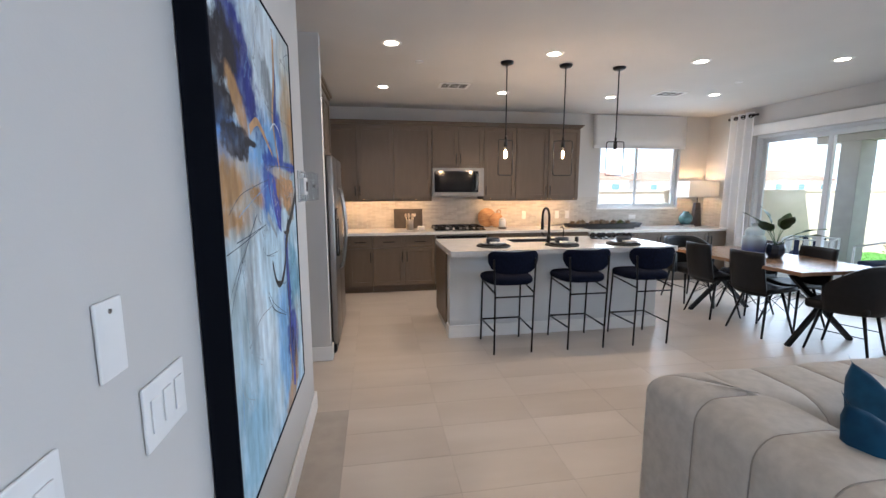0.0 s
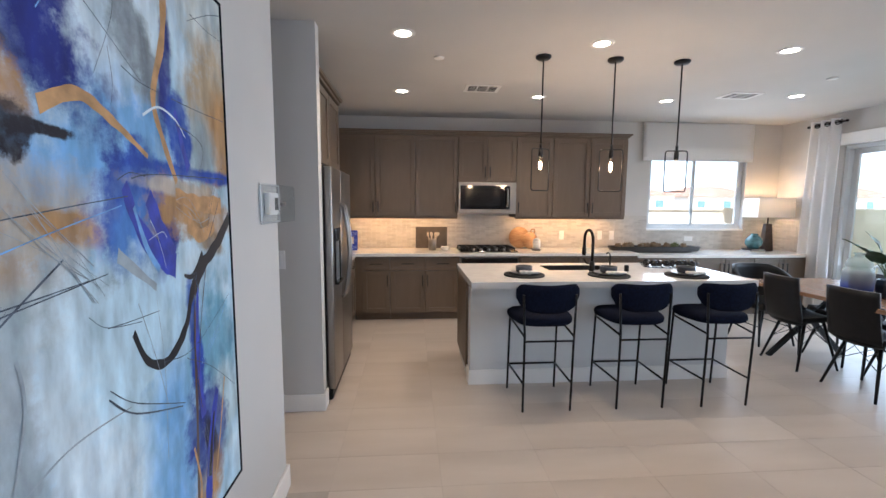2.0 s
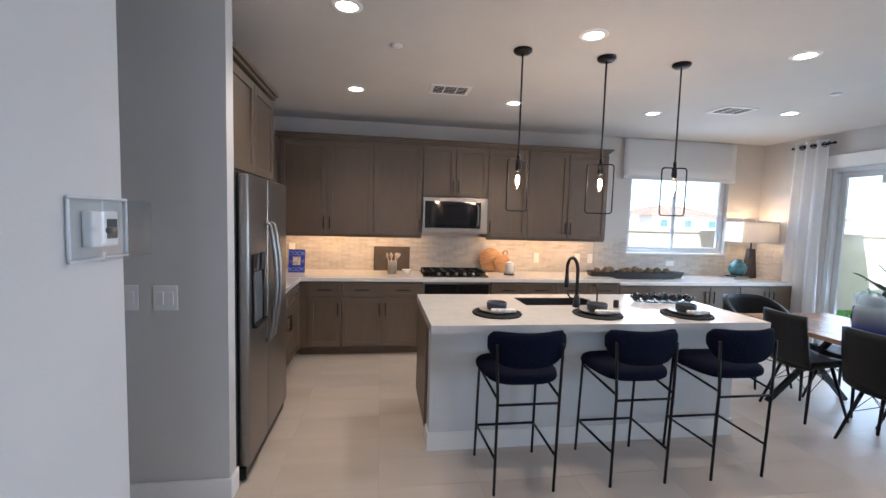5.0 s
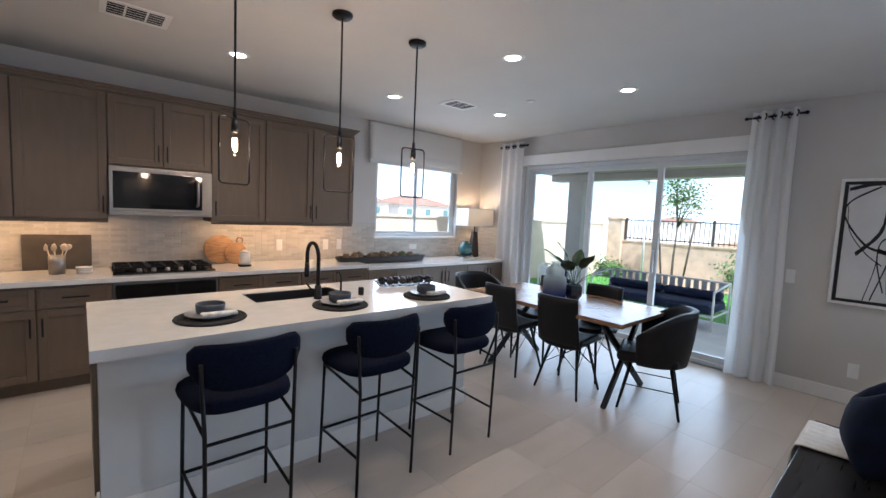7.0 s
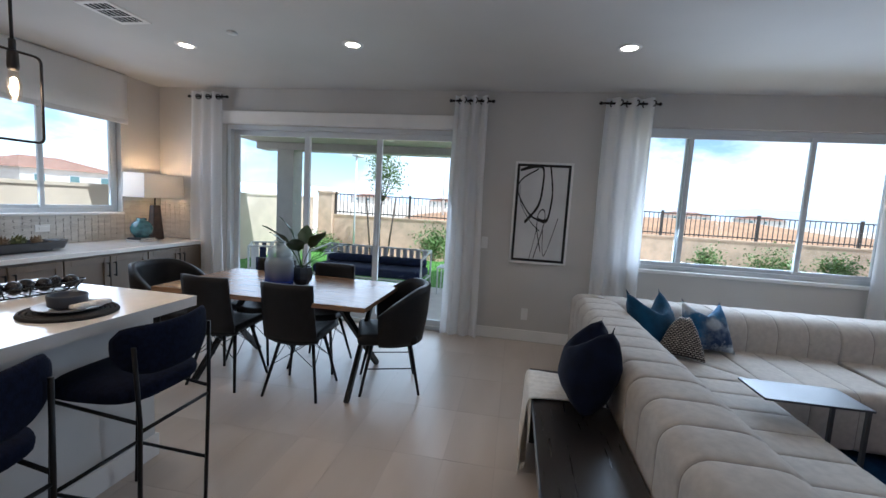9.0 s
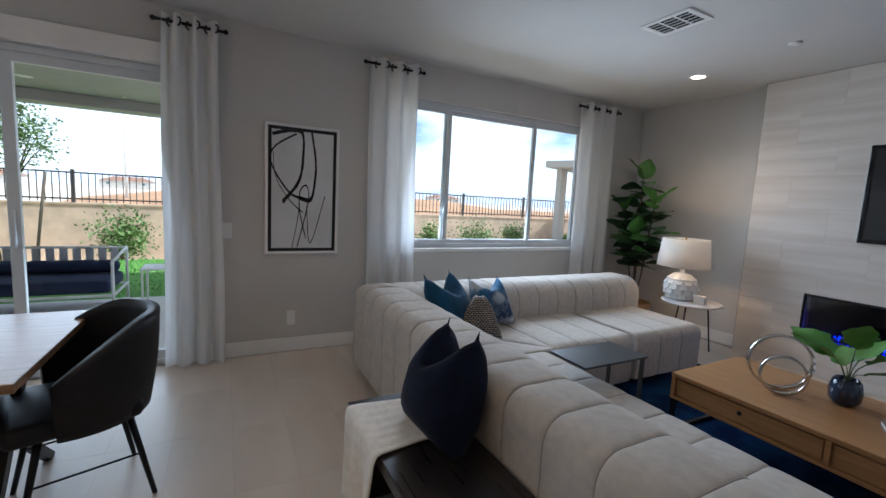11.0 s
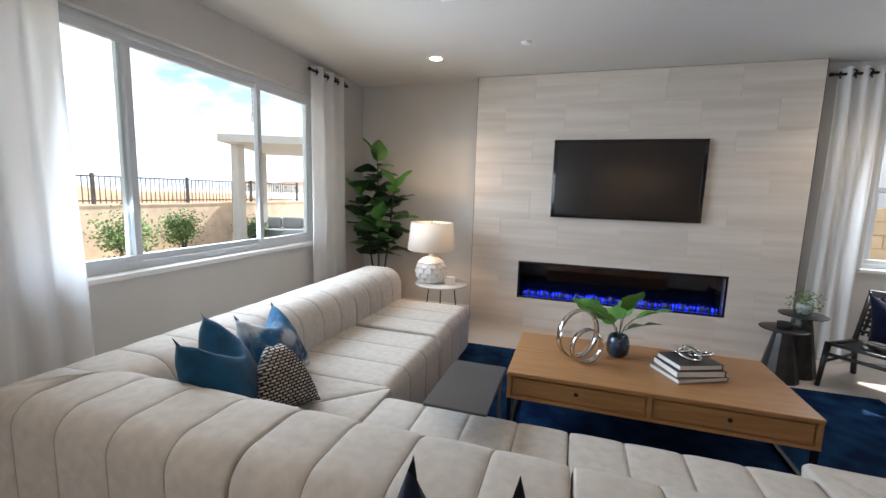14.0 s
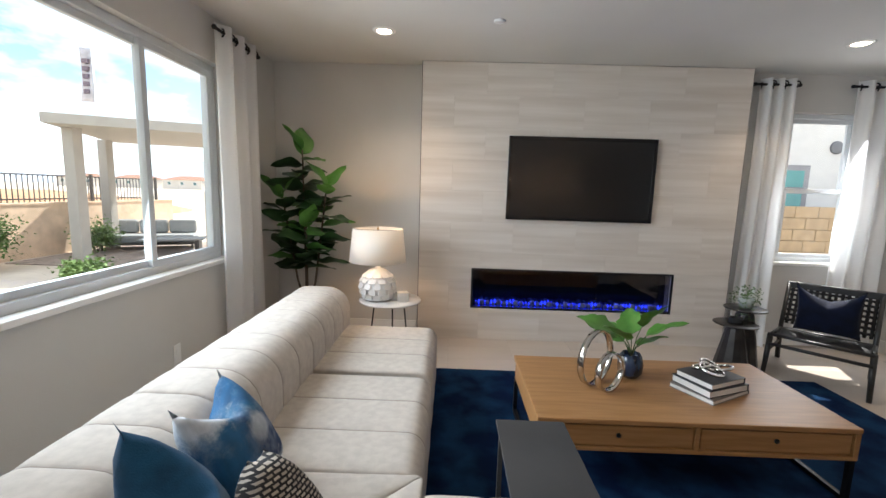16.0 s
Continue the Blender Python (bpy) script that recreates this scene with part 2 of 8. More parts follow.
structure("wall_west", boxes([(0.11, XW, YS, 3.27, 0, ZC)], bevel=0.0), WALL, "pale grey painted wall beside the walkway")
structure("wall_hall", boxes([(-2.3, 0.11, 3.15, 3.27, 0, ZC), (-2.4, -2.3, 3.15, 4.2, 0, ZC)]), WALL, "pale grey painted hall wall")
structure("wall_nib", boxes([(-2.3, 0.255, 4.10, 4.20, 0, ZC)]), WALL, "grey painted wall end beside the refrigerator")
structure("wall_kitchen", boxes([(-0.57, -0.45, 4.2, YN, 0, ZC)]), WALL, "grey painted kitchen side wall")
KX0, KX1, KZ0, KZ1 = 4.33, 5.82, 1.14, 2.32
structure("wall_north", boxes([(-0.57, KX0, YN, YN + 0.16, 0, ZC), (KX1, XE + 0.16, YN, YN + 0.16, 0, ZC), (KX0, KX1, YN, YN + 0.16, 0, KZ0), (KX0, KX1, YN, YN + 0.16, KZ1, ZC)]), WALL, "warm grey painted wall behind the kitchen counter")
SY0, SY1, SZ = 3.25, 6.13, 2.25
LY0, LY1, LZ0, LZ1 = -0.885, 1.66, 0.90, 2.345
structure("wall_east", boxes([(XE, XE + 0.16, YS - 0.16, LY0, 0, ZC), (XE, XE + 0.16, LY1, SY0, 0, ZC), (XE, XE + 0.16, SY1, YN, 0, ZC), (XE, XE + 0.16, LY0, LY1, 0, LZ0), (XE, XE + 0.16, LY0, LY1, LZ1, ZC), (XE, XE + 0.16, SY0, SY1, SZ, ZC)]), WALL, "grey painted wall with the glass doors and wide window")
RX0, RX1, RZ0, RZ1 = 0.60, 1.30, 0.86, 2.32
structure("wall_south", boxes([(0.11, RX0, YS - 0.16, YS, 0, ZC), (RX1, XE, YS - 0.16, YS, 0, ZC), (RX0, RX1, YS - 0.16, YS, 0, RZ0), (RX0, RX1, YS - 0.16, YS, RZ1, ZC)]), WALL, "grey painted wall around the fireplace")

def base_board(name, x0, x1, y0, y1):
    bm = B(x0, x1, y0, y1, 0.0, 0.125, bevel=0.005)
    structure(name, bm, TRIM, "white painted tall baseboard")
base_board("baseboard_west", XW + 0.002, XW + 0.017, YS + 0.02, 3.287)
base_board("baseboard_west_end", 0.0, XW + 0.017, 3.272, 3.287)
base_board("baseboard_nib", -2.2, 0.272, 4.083, 4.098)
base_board("baseboard_nib_end", 0.257, 0.272, 4.1, 4.2)
base_board("baseboard_east", XE - 0.017, XE - 0.002, YS + 0.02, SY0 - 0.03)
base_board("baseboard_south", 4.90, XE - 0.02, YS + 0.002, YS + 0.017)
base_board("baseboard_south_west", 0.25, 1.80, YS + 0.002, YS + 0.017)

# windows and the sliding door
def frame_rect(bm, axis, at, depth, a0, a1, z0, z1, w):
    rows = [(a0, a1, z0, z0 + w), (a0, a1, z1 - w, z1), (a0, a0 + w, z0 + w, z1 - w), (a1 - w, a1, z0 + w, z1 - w)]
    for b0, b1, c0, c1 in rows:
        if axis == "x":
            box(bm, at - depth / 2, at + depth / 2, b0, b1, c0, c1, bevel=0.004)
        else:
            box(bm, b0, b1, at - depth / 2, at + depth / 2, c0, c1, bevel=0.004)
    return bm

def pane(axis, at, a0, a1, z0, z1, parent):
    me = bpy.data.meshes.new("pane")
    c = [(at, a0, z0), (at, a0, z1), (at, a1, z1), (at, a1, z0)] if axis == "x" else [(a0, at, z0), (a0, at, z1), (a1, at, z1), (a1, at, z0)]
    # the face looks into the room
    inward = Vector((-1, 0, 0)) if axis == "x" else Vector((0, -1 if at > 0 else 1, 0))
    n = (Vector(c[1]) - Vector(c[0])).cross(Vector(c[2]) - Vector(c[1]))
    me.from_pydata(c, [], [(0, 1, 2, 3) if n.dot(inward) > 0 else (3, 2, 1, 0)])
    me.materials.append(GLASS)
    ob = new("pane", me)
    ob.parent = parent
    ob["label"] = "clear glass pane"
    ob.visible_shadow = False
    return ob

win = thing("window_1", "white vinyl two-light kitchen window above the counter", "window")
tagged(win, kind="structure")
part("window_frame", frame_rect(bmesh.new(), "y", YN + 0.10, 0.07, KX0, KX1, KZ0, KZ1, 0.045), VINYL, win)
for a0, a1, d in ((KX0 + 0.04, 5.09, 0.0), (5.03, KX1 - 0.04, -0.022)):
    s = part("sash", frame_rect(bmesh.new(), "y", YN + 0.10 + d, 0.03, a0, a1, KZ0 + 0.04, KZ1 - 0.04, 0.04), VINYL, win)
    pane("y", YN + 0.10 + d, a0 + 0.03, a1 - 0.03, KZ0 + 0.07, KZ1 - 0.07, s)
part("window_sill", B(KX0 - 0.01, KX1 + 0.01, YN - 0.02, YN + 0.07, KZ0 - 0.02, KZ0 + 0.004, bevel=0.005), TRIM, win)

win = thing("window_2", "wide white vinyl three-light living room window", "window")
tagged(win, kind="structure")
part("window_frame", frame_rect(bmesh.new(), "x", XE + 0.10, 0.08, LY0, LY1, LZ0, LZ1, 0.05), VINYL, win)
for a0, a1, d in ((LY0 + 0.045, -0.125, -0.02), (-0.19, 0.985, 0.01), (0.92, LY1 - 0.045, -0.02)):
    s = part("sash", frame_rect(bmesh.new(), "x", XE + 0.10 + d, 0.034, a0, a1, LZ0 + 0.045, LZ1 - 0.045, 0.045), VINYL, win)
    pane("x", XE + 0.10 + d, a0 + 0.03, a1 - 0.03, LZ0 + 0.075, LZ1 - 0.075, s)
part("window_sill", B(XE - 0.03, XE + 0.06, LY0 - 0.02, LY1 + 0.02, LZ0 - 0.03, LZ0 + 0.004, bevel=0.006), TRIM, win)

win = thing("window_3", "white vinyl single-hung side window beside the fireplace", "window")
tagged(win, kind="structure")
part("window_frame", frame_rect(bmesh.new(), "y", YS - 0.10, 0.08, RX0, RX1, RZ0, RZ1, 0.045), VINYL, win)
for z0, z1, d in ((RZ0 + 0.04, 1.60, 0.02), (1.55, RZ1 - 0.04, -0.012)):
    s = part("sash", frame_rect(bmesh.new(), "y", YS - 0.10 + d, 0.03, RX0 + 0.04, RX1 - 0.04, z0, z1, 0.045), VINYL, win)
    pane("y", YS - 0.10 + d, RX0 + 0.07, RX1 - 0.07, z0 + 0.03, z1 - 0.03, s)
part("window_sill", B(RX0 - 0.02, RX1 + 0.02, YS - 0.06, YS + 0.03, RZ0 - 0.03, RZ0 + 0.004, bevel=0.006), TRIM, win)

door = thing("door_1", "three-panel white vinyl sliding glass patio door", "door")
tagged(door, kind="structure")
part("door_frame", frame_rect(bmesh.new(), "x", XE + 0.085, 0.13, SY0, SY1, 0.0, SZ, 0.045), VINYL, door)
for a0, a1, d in ((SY0 + 0.04, 4.25, -0.025), (4.19, 5.15, 0.0), (5.09, SY1 - 0.04, 0.025)):
    s = part("door_panel", frame_rect(bmesh.new(), "x", XE + 0.085 + d, 0.036, a0, a1, 0.045, SZ - 0.045, 0.065), VINYL, door)
    pane("x", XE + 0.085 + d, a0 + 0.05, a1 - 0.05, 0.1, SZ - 0.1, s)
part("handle", boxes([(XE + 0.005, XE + 0.035, 4.205, 4.235, 0.92, 1.18)], bevel=0.008), VINYL, door)
structure("trim_slider_head", boxes([(XE - 0.06, XE - 0.002, SY0 - 0.08, SY1 + 0.06, 2.255, 2.40)], bevel=0.006), TRIM, "white painted head casing over the glass doors")

# ---- kitchen ----
def shaker(w, h, y=0.0, rail=0.058):
    """Door front w wide, h high, its lower left corner at the origin, facing -y."""
    bm = bmesh.new()
    g = 0.002
    for r in ((g, rail, 0, h), (w - rail, w - g, 0, h), (rail, w - rail, 0, rail), (rail, w - rail, h - rail, h)):
        box(bm, r[0], r[1], y - 0.02, y, r[2] + (g if r[2] == 0 else 0), r[3] - (g if r[3] == h else 0), bevel=0.002, seg=1)
    box(bm, rail - 0.002, w - rail + 0.002, y - 0.009, y - 0.001, rail - 0.002, h - rail + 0.002)
    return bm

def pull(length, upright=True):
    bm = bmesh.new()
    a = length / 2
    pts = [(0, 0, -a * 0.86), (0, -0.03, -a * 0.86), (0, -0.03, a * 0.86), (0, 0, a * 0.86)]
    for p, q in ((pts[0], pts[1]), (pts[3], pts[2])):
        tube(bm, [p, q], 0.005, 8)
    box(bm, -0.006, 0.006, -0.036, -0.026, -a, a, bevel=0.003)
    if not upright:
        bmesh.ops.transform(bm, matrix=pose(0, 0, 0, 0, 90, 0), verts=bm.verts)
    return bm

def cabinet(name, label, m, w, d, z0, z1, doors, drawer=0.0, hand="bottom", toe=0.0, group="kitchen cabinets", sides=None):
    """doors: list of (x0, x1, side of the handle); facing -y in its own space."""
    cab = thing(name, label, "cabinet", group, m)
    part("body", boxes([(0.001, w - 0.001, 0.0, d, z0 + toe, z1)]), CAB, cab)
    if toe:
        part("toe_kick", B(0.001, w - 0.001, 0.07, d - 0.01, z0, z0 + toe - 0.001), CAB, cab)
    dz0, dz1 = z0 + toe + 0.012, z1 - 0.012
    if drawer:
        top = dz1
        dz1 = top - drawer
        for x0, x1, side in doors:
            dr = part("drawer", shaker(x1 - x0 - 0.006, drawer - 0.008, rail=0.036), CAB, cab)
            dr.location = (x0 + 0.003, -0.001, dz1 + 0.004)
            hd = part("handle", pull(0.16, False), BLACK, dr, "black bar handle")
            hd.location = ((x1 - x0) / 2, -0.02, drawer / 2)
    for x0, x1, side in doors:
        dw = x1 - x0 - 0.006
        do = part("door", shaker(dw, dz1 - dz0 - 0.004), CAB, cab)
        do.location = (x0 + 0.003, -0.001, dz0)
        if not hand:
            continue
        hd = part("handle", pull(0.14), BLACK, do, "black bar handle")
        hd.location = (0.03 if side == "l" else dw - 0.03, -0.02, 0.12 if hand == "bottom" else dz1 - dz0 - 0.13)
    return cab

CF, CT, CR = 6.40, 0.868, 0.838
UP = "taupe shaker wall cabinet with black bar handles above the counter"
BASE = "taupe shaker base cabinet with drawers under white quartz"
UF = 6.70
for x0, x1, doors, z0 in ((-0.09, 0.94, ((0, 0.515, "r"), (0.515, 1.03, "l")), 1.315), (0.94, 1.50, ((0, 0.56, "r"),), 1.315), (1.50, 2.275, ((0, 0.3875, "r"), (0.3875, 0.775, "l")), 1.775), (2.275, 2.775, ((0, 0.5, "l"),), 1.315), (2.775, 3.80, ((0, 0.5125, "r"), (0.5125, 1.025, "l")), 1.315)):
    cabinet("wall_cabinet", UP, pose(x0, UF, 0), x1 - x0, YN - UF - 0.002, z0, 2.375, doors, group="wall cabinets")
# crown along the wall cabinets
cr = bmesh.new()
for k, (z0, z1, dy) in enumerate(((2.377, 2.395, 0.012), (2.395, 2.412, 0.028), (2.412, 2.432, 0.045))):
    box(cr, -0.13, 3.80 + dy, UF - dy, YN - 0.004, z0, z1, bevel=0.003)
tagged(part("cabinet_crown", cr, CAB), "taupe stepped crown moulding on the wall cabinets", "moulding")
for x0, x1 in ((-0.09, 1.50), (2.275, 3.80)):
    tagged(part("light_rail", B(x0 + 0.002, x1 - 0.002, UF + 0.001, UF + 0.019, 1.292, 1.3145, bevel=0.002), CAB), "taupe light rail under the wall cabinets", "moulding")
# over the refrigerator and the corner
fcab = cabinet("fridge_cabinet", "taupe two-door cabinet above the refrigerator", pose(0.20, 4.225, 0, 0, 0, 90), 0.95, 0.64, 1.768, 2.375, ((0, 0.475, "r"), (0.475, 0.95, "l")), hand="", group="wall cabinets")
back = fcab.matrix_world.inverted()
part("crown", boxes([(-0.44, 0.232, 4.215, 5.19, 2.377, 2.40), (-0.44, 0.25, 4.205, 5.205, 2.402, 2.432)], bevel=0.003), CAB, fcab).matrix_basis = back
part("end_panel", B(-0.44, 0.20, 5.18, 5.2, 0.0, 2.375), CAB, fcab).matrix_basis = back
cabinet("wall_cabinet", UP, pose(-0.10, 5.21, 0, 0, 0, 90), 1.44, 0.345, 1.315, 2.375, ((0, 0.5, "r"), (0.5, 1.0, "l")), group="wall cabinets")
# base runs
for x0, x1, doors in ((0.17, 0.62, ((0.1, 0.45, "r"),)), (0.62, 1.50, ((0, 0.44, "r"), (0.44, 0.88, "l"))), (2.275, 3.05, ((0, 0.3875, "r"), (0.3875, 0.775, "l"))), (3.05, 3.85, ((0, 0.4, "r"), (0.4, 0.8, "l"))), (3.85, 4.65, ((0, 0.4, "r"), (0.4, 0.8, "l"))), (4.65, 5.48, ((0, 0.415, "r"), (0.415, 0.83, "l"))), (5.48, 6.32, ((0, 0.42, "r"), (0.42, 0.84, "l")))):
    cabinet("base_cabinet", BASE, pose(x0, CF, 0), x1 - x0, YN - CF - 0.004, 0, (CT if x0 < 3.8 else CR) - 0.042, doors, drawer=0.16 if x0 < 3.8 else 0, hand="top", toe=0.1, group="base cabinets")
cabinet("base_cabinet", BASE, pose(0.17, 5.21, 0, 0, 0, 90), 1.16, 0.60, 0, CT - 0.042, ((0, 0.58, "r"), (0.58, 1.16, "l")), drawer=0.16, hand="top", toe=0.1, group="base cabinets")
wt = boxes([(-0.44, 0.205, 5.21, CF - 0.042, CT - 0.04, CT), (-0.44, 3.85, CF - 0.04, YN - 0.004, CT - 0.04, CT)], bevel=0.003)
tagged(part("worktop", wt, QUARTZ), "white quartz worktop along the kitchen walls", "worktop")
tagged(part("worktop", B(3.852, XE - 0.004, CF - 0.03, YN - 0.004, CR - 0.04, CR, bevel=0.003), QUARTZ), "white quartz worktop under the kitchen window", "worktop")

# range oven built into the base run and gas cooktop
oven = thing("oven", "stainless steel wall oven under the cooktop", "oven")
part("body", B(1.505, 2.27, CF, YN - 0.01, 0.10, CT - 0.042), STEEL, oven)
part("toe_kick", B(1.505, 2.27, CF + 0.07, YN - 0.02, 0.0, 0.098), CAB, oven)
part("door", B(1.525, 2.25, CF - 0.025, CF - 0.002, 0.14, 0.66, bevel=0.004), STEEL, oven)
part("window", B(1.56, 2.215, CF - 0.029, CF - 0.026, 0.2, 0.58), BGLASS, oven, "black glass oven window")
part("control_panel", B(1.525, 2.25, CF - 0.025, CF - 0.002, 0.675, 0.80, bevel=0.003), BGLASS, oven, "black glass control panel")
hb = bmesh.new()
tube(hb, [(1.56, CF - 0.06, 0.63), (2.215, CF - 0.06, 0.63)], 0.011)
for x in (1.6, 2.175):
    tube(hb, [(x, CF - 0.06, 0.63), (x, CF - 0.02, 0.63)], 0.008)
part("handle", hb, STEEL, oven)
ck = thing("cooktop", "black five-burner gas cooktop with steel knobs", "cooktop")
part("plate", B(1.51, 2.265, 6.46, 6.95, CT + 0.001, CT + 0.018, bevel=0.006), BGLASS, ck)
for i in range(3):
    g = bmesh.new()
    gx0, gx1 = 1.525 + i * 0.243, 1.758 + i * 0.243
    for y in (6.53, 6.64, 6.73, 6.84, 6.93):
        box(g, gx0, gx1, y - 0.006, y + 0.006, CT + 0.042, CT + 0.056, bevel=0.002)
    for x in (gx0, (gx0 + gx1) / 2 - 0.006, gx1 - 0.012):
        box(g, x, x + 0.012, 6.524, 6.936, CT + 0.04, CT + 0.054, bevel=0.002)
        for y in (6.53, 6.92):
            box(g, x, x + 0.012, y - 0.006, y + 0.006, CT + 0.018, CT + 0.041)
    part("grate", g, BLACK, ck, "black cast iron grate")
for i in range(5):
    part("knob", lathe(bmesh.new(), [(0, 0.0), (0.019, 0.0), (0.019, 0.012), (0.016, 0.03), (0, 0.032)], 16, (1.69 + i * 0.1, 6.49, CT + 0.018)), STEEL, ck, "steel knob")
for bx, by in ((1.64, 6.63), (1.64, 6.84), (1.888, 6.73), (2.13, 6.63), (2.13, 6.84)):
    part("burner", lathe(bmesh.new(), [(0, 0), (0.045, 0), (0.045, 0.012), (0.03, 0.018), (0, 0.019)], 20, (bx, by, CT + 0.018)), BLACK, ck)

# microwave
mw = thing("microwave", "stainless steel over-the-range microwave with black glass door", "microwave")
MF = 6.645
part("body", B(1.503, 2.272, MF + 0.02, YN - 0.01, 1.36, 1.773, bevel=0.004), STEEL, mw)
part("door", B(1.503, 2.272, MF, MF + 0.018, 1.395, 1.773, bevel=0.004), STEEL, mw)
part("glass", B(1.53, 2.19, MF - 0.004, MF - 0.001, 1.42, 1.73, bevel=0.001), BGLASS, mw, "black glass door")
part("window", B(1.6, 2.06, MF - 0.006, MF - 0.0045, 1.46, 1.67), mat("dark mesh", (0.012, 0.012, 0.013), 0.12), mw, "dark see-through window")
part("vent_strip", B(1.503, 2.272, MF + 0.002, MF + 0.018, 1.36, 1.392, bevel=0.003), STEEL, mw)
hb = bmesh.new()
tube(hb, [(2.15, MF - 0.002, 1.46), (2.15, MF - 0.04, 1.475), (2.15, MF - 0.05, 1.57), (2.15, MF - 0.04, 1.675), (2.15, MF - 0.002, 1.69)], 0.012)
part("handle", hb, STEEL, mw, "brushed steel handle")

# refrigerator, doors facing east
fr = thing("refrigerator", "stainless steel side-by-side refrigerator with ice dispenser", "refrigerator")
FX = 0.315
part("body", B(-0.43, FX - 0.065, 4.235, 5.165, 0.03, 1.76, bevel=0.005), mat("dark fridge side", (0.05, 0.05, 0.052), 0.45, 0.3), fr, "dark grey side panels")
for y0, y1, hy in ((4.238, 4.63, 4.585), (4.638, 5.162, 4.685)):
    dd = part("door", B(FX - 0.06, FX, y0, y1, 0.09, 1.75, bevel=0.012, seg=3), STEEL, fr)
    h = bmesh.new()
    tube(h, [(FX, hy, 0.72)] + [(FX + 0.03 + 0.035 * math.sin(math.pi * i / 10), hy, 0.74 + 0.72 * i / 10) for i in range(11)] + [(FX, hy, 1.48)], 0.013)
    part("handle", h, STEEL, dd, "curved steel handle")
disp = part("dispenser", boxes([(FX + 0.001, FX + 0.012, 4.29, 4.52, 1.20, 1.30), (FX + 0.001, FX + 0.012, 4.29, 4.31, 0.90, 1.2), (FX + 0.001, FX + 0.012, 4.50, 4.52, 0.90, 1.2), (FX + 0.001, FX + 0.03, 4.29, 4.52, 0.88, 0.90)], bevel=0.003), BGLASS, fr, "black ice and water dispenser")
part("recess", B(FX + 0.0005, FX + 0.002, 4.312, 4.498, 0.902, 1.198), mat("dispenser grey", (0.10, 0.11, 0.12), 0.4), fr)
part("grille", B(FX - 0.1, FX - 0.02, 4.24, 5.16, 0.02, 0.085, bevel=0.004), BLACK, fr)
for y in (4.28, 5.12):
    part("foot", lathe(bmesh.new(), [(0, 0), (0.022, 0), (0.022, 0.02), (0.012, 0.03), (0, 0.03)], 12, (FX - 0.05, y, 0)), BLACK, fr)

# island
isl = thing("kitchen_island", "pale grey painted kitchen island with white baseboard", "island")
IX0, IX1, IY0, IY1, IT = 1.365, 3.60, 4.465, 5.22, 0.90
part("body", boxes([(IX0, IX1, IY0, IY0 + 0.1, 0.0, IT - 0.053), (IX0, IX1, IY1 - 0.05, IY1, 0.0, IT - 0.053), (IX0, IX0 + 0.05, IY0 + 0.1, IY1 - 0.05, 0.0, IT - 0.053), (IX1 - 0.05, IX1, IY0 + 0.1, IY1 - 0.05, 0.0, IT - 0.053)]), ISLP, isl)
part("skirting", boxes([(IX0 - 0.014, IX1 + 0.014, IY0 - 0.014, IY0 - 0.001, 0, 0.125), (IX1 + 0.001, IX1 + 0.014, IY0, IY1, 0, 0.125), (IX0 - 0.014, IX0 - 0.001, IY0, IY0 + 0.12, 0, 0.125)], bevel=0.003), TRIM, isl, "white skirting board")
part("end_panel", B(IX0 - 0.02, IX0 - 0.001, IY0 + 0.13, IY1 + 0.02, 0.1, IT - 0.053, bevel=0.002), CAB, isl, "taupe cabinet end panel")
for i in range(3):
    x0 = IX0 + 0.02 + i * 0.735
    d = part("door", shaker(0.72, 0.70), CAB, isl, "taupe shaker door")
    d.matrix_world = pose(x0 + 0.72, IY1 + 0.001, 0.11, 0, 0, 180)
SX0, SX1, SYA, SYB = 2.12, 2.74, 4.80, 5.12
top = bmesh.new()
ox = (1.335, SX0, SX1, 3.635)
oy = (4.235, SYA, SYB, 5.25)
lv = [[[top.verts.new((x, y, z)) for y in oy] for x in ox] for z in (IT - 0.05, IT)]
for i in range(3):
    for j in range(3):
        if (i, j) != (1, 1):
            for k in (0, 1):
                top.faces.new((lv[k][i][j], lv[k][i + 1][j], lv[k][i + 1][j + 1], lv[k][i][j + 1]))
for k in range(3):
    for q in ((lv[0][k][0], lv[0][k + 1][0], lv[1][k + 1][0], lv[1][k][0]), (lv[0][k][3], lv[0][k + 1][3], lv[1][k + 1][3], lv[1][k][3]), (lv[0][0][k], lv[0][0][k + 1], lv[1][0][k + 1], lv[1][0][k]), (lv[0][3][k], lv[0][3][k + 1], lv[1][3][k + 1], lv[1][3][k])):
        top.faces.new(q)
for a, b in (((1, 1), (2, 1)), ((2, 1), (2, 2)), ((2, 2), (1, 2)), ((1, 2), (1, 1))):
    top.faces.new((lv[0][a[0]][a[1]], lv[0][b[0]][b[1]], lv[1][b[0]][b[1]], lv[1][a[0]][a[1]]))
tagged(part("island_worktop", top, QUARTZ), "thick white quartz worktop with an undermount sink cutout", "worktop")
sk = bmesh.new()
rim = []
for d, z in ((0.002, 0.655), (0.002, IT - 0.006), (0.012, IT - 0.006), (0.012, 0.665)):
    rim.append([sk.verts.new((x, y, z)) for x, y in ((SX0 + d, SYA + d), (SX1 - d, SYA + d), (SX1 - d, SYB - d), (SX0 + d, SYB - d))])
for a, b in zip(rim, rim[1:]):
    for q in range(4):
        sk.faces.new((a[q], a[(q + 1) % 4], b[(q + 1) % 4], b[q]))
sk.faces.new(rim[0][::-1])
sk.faces.new(rim[3])
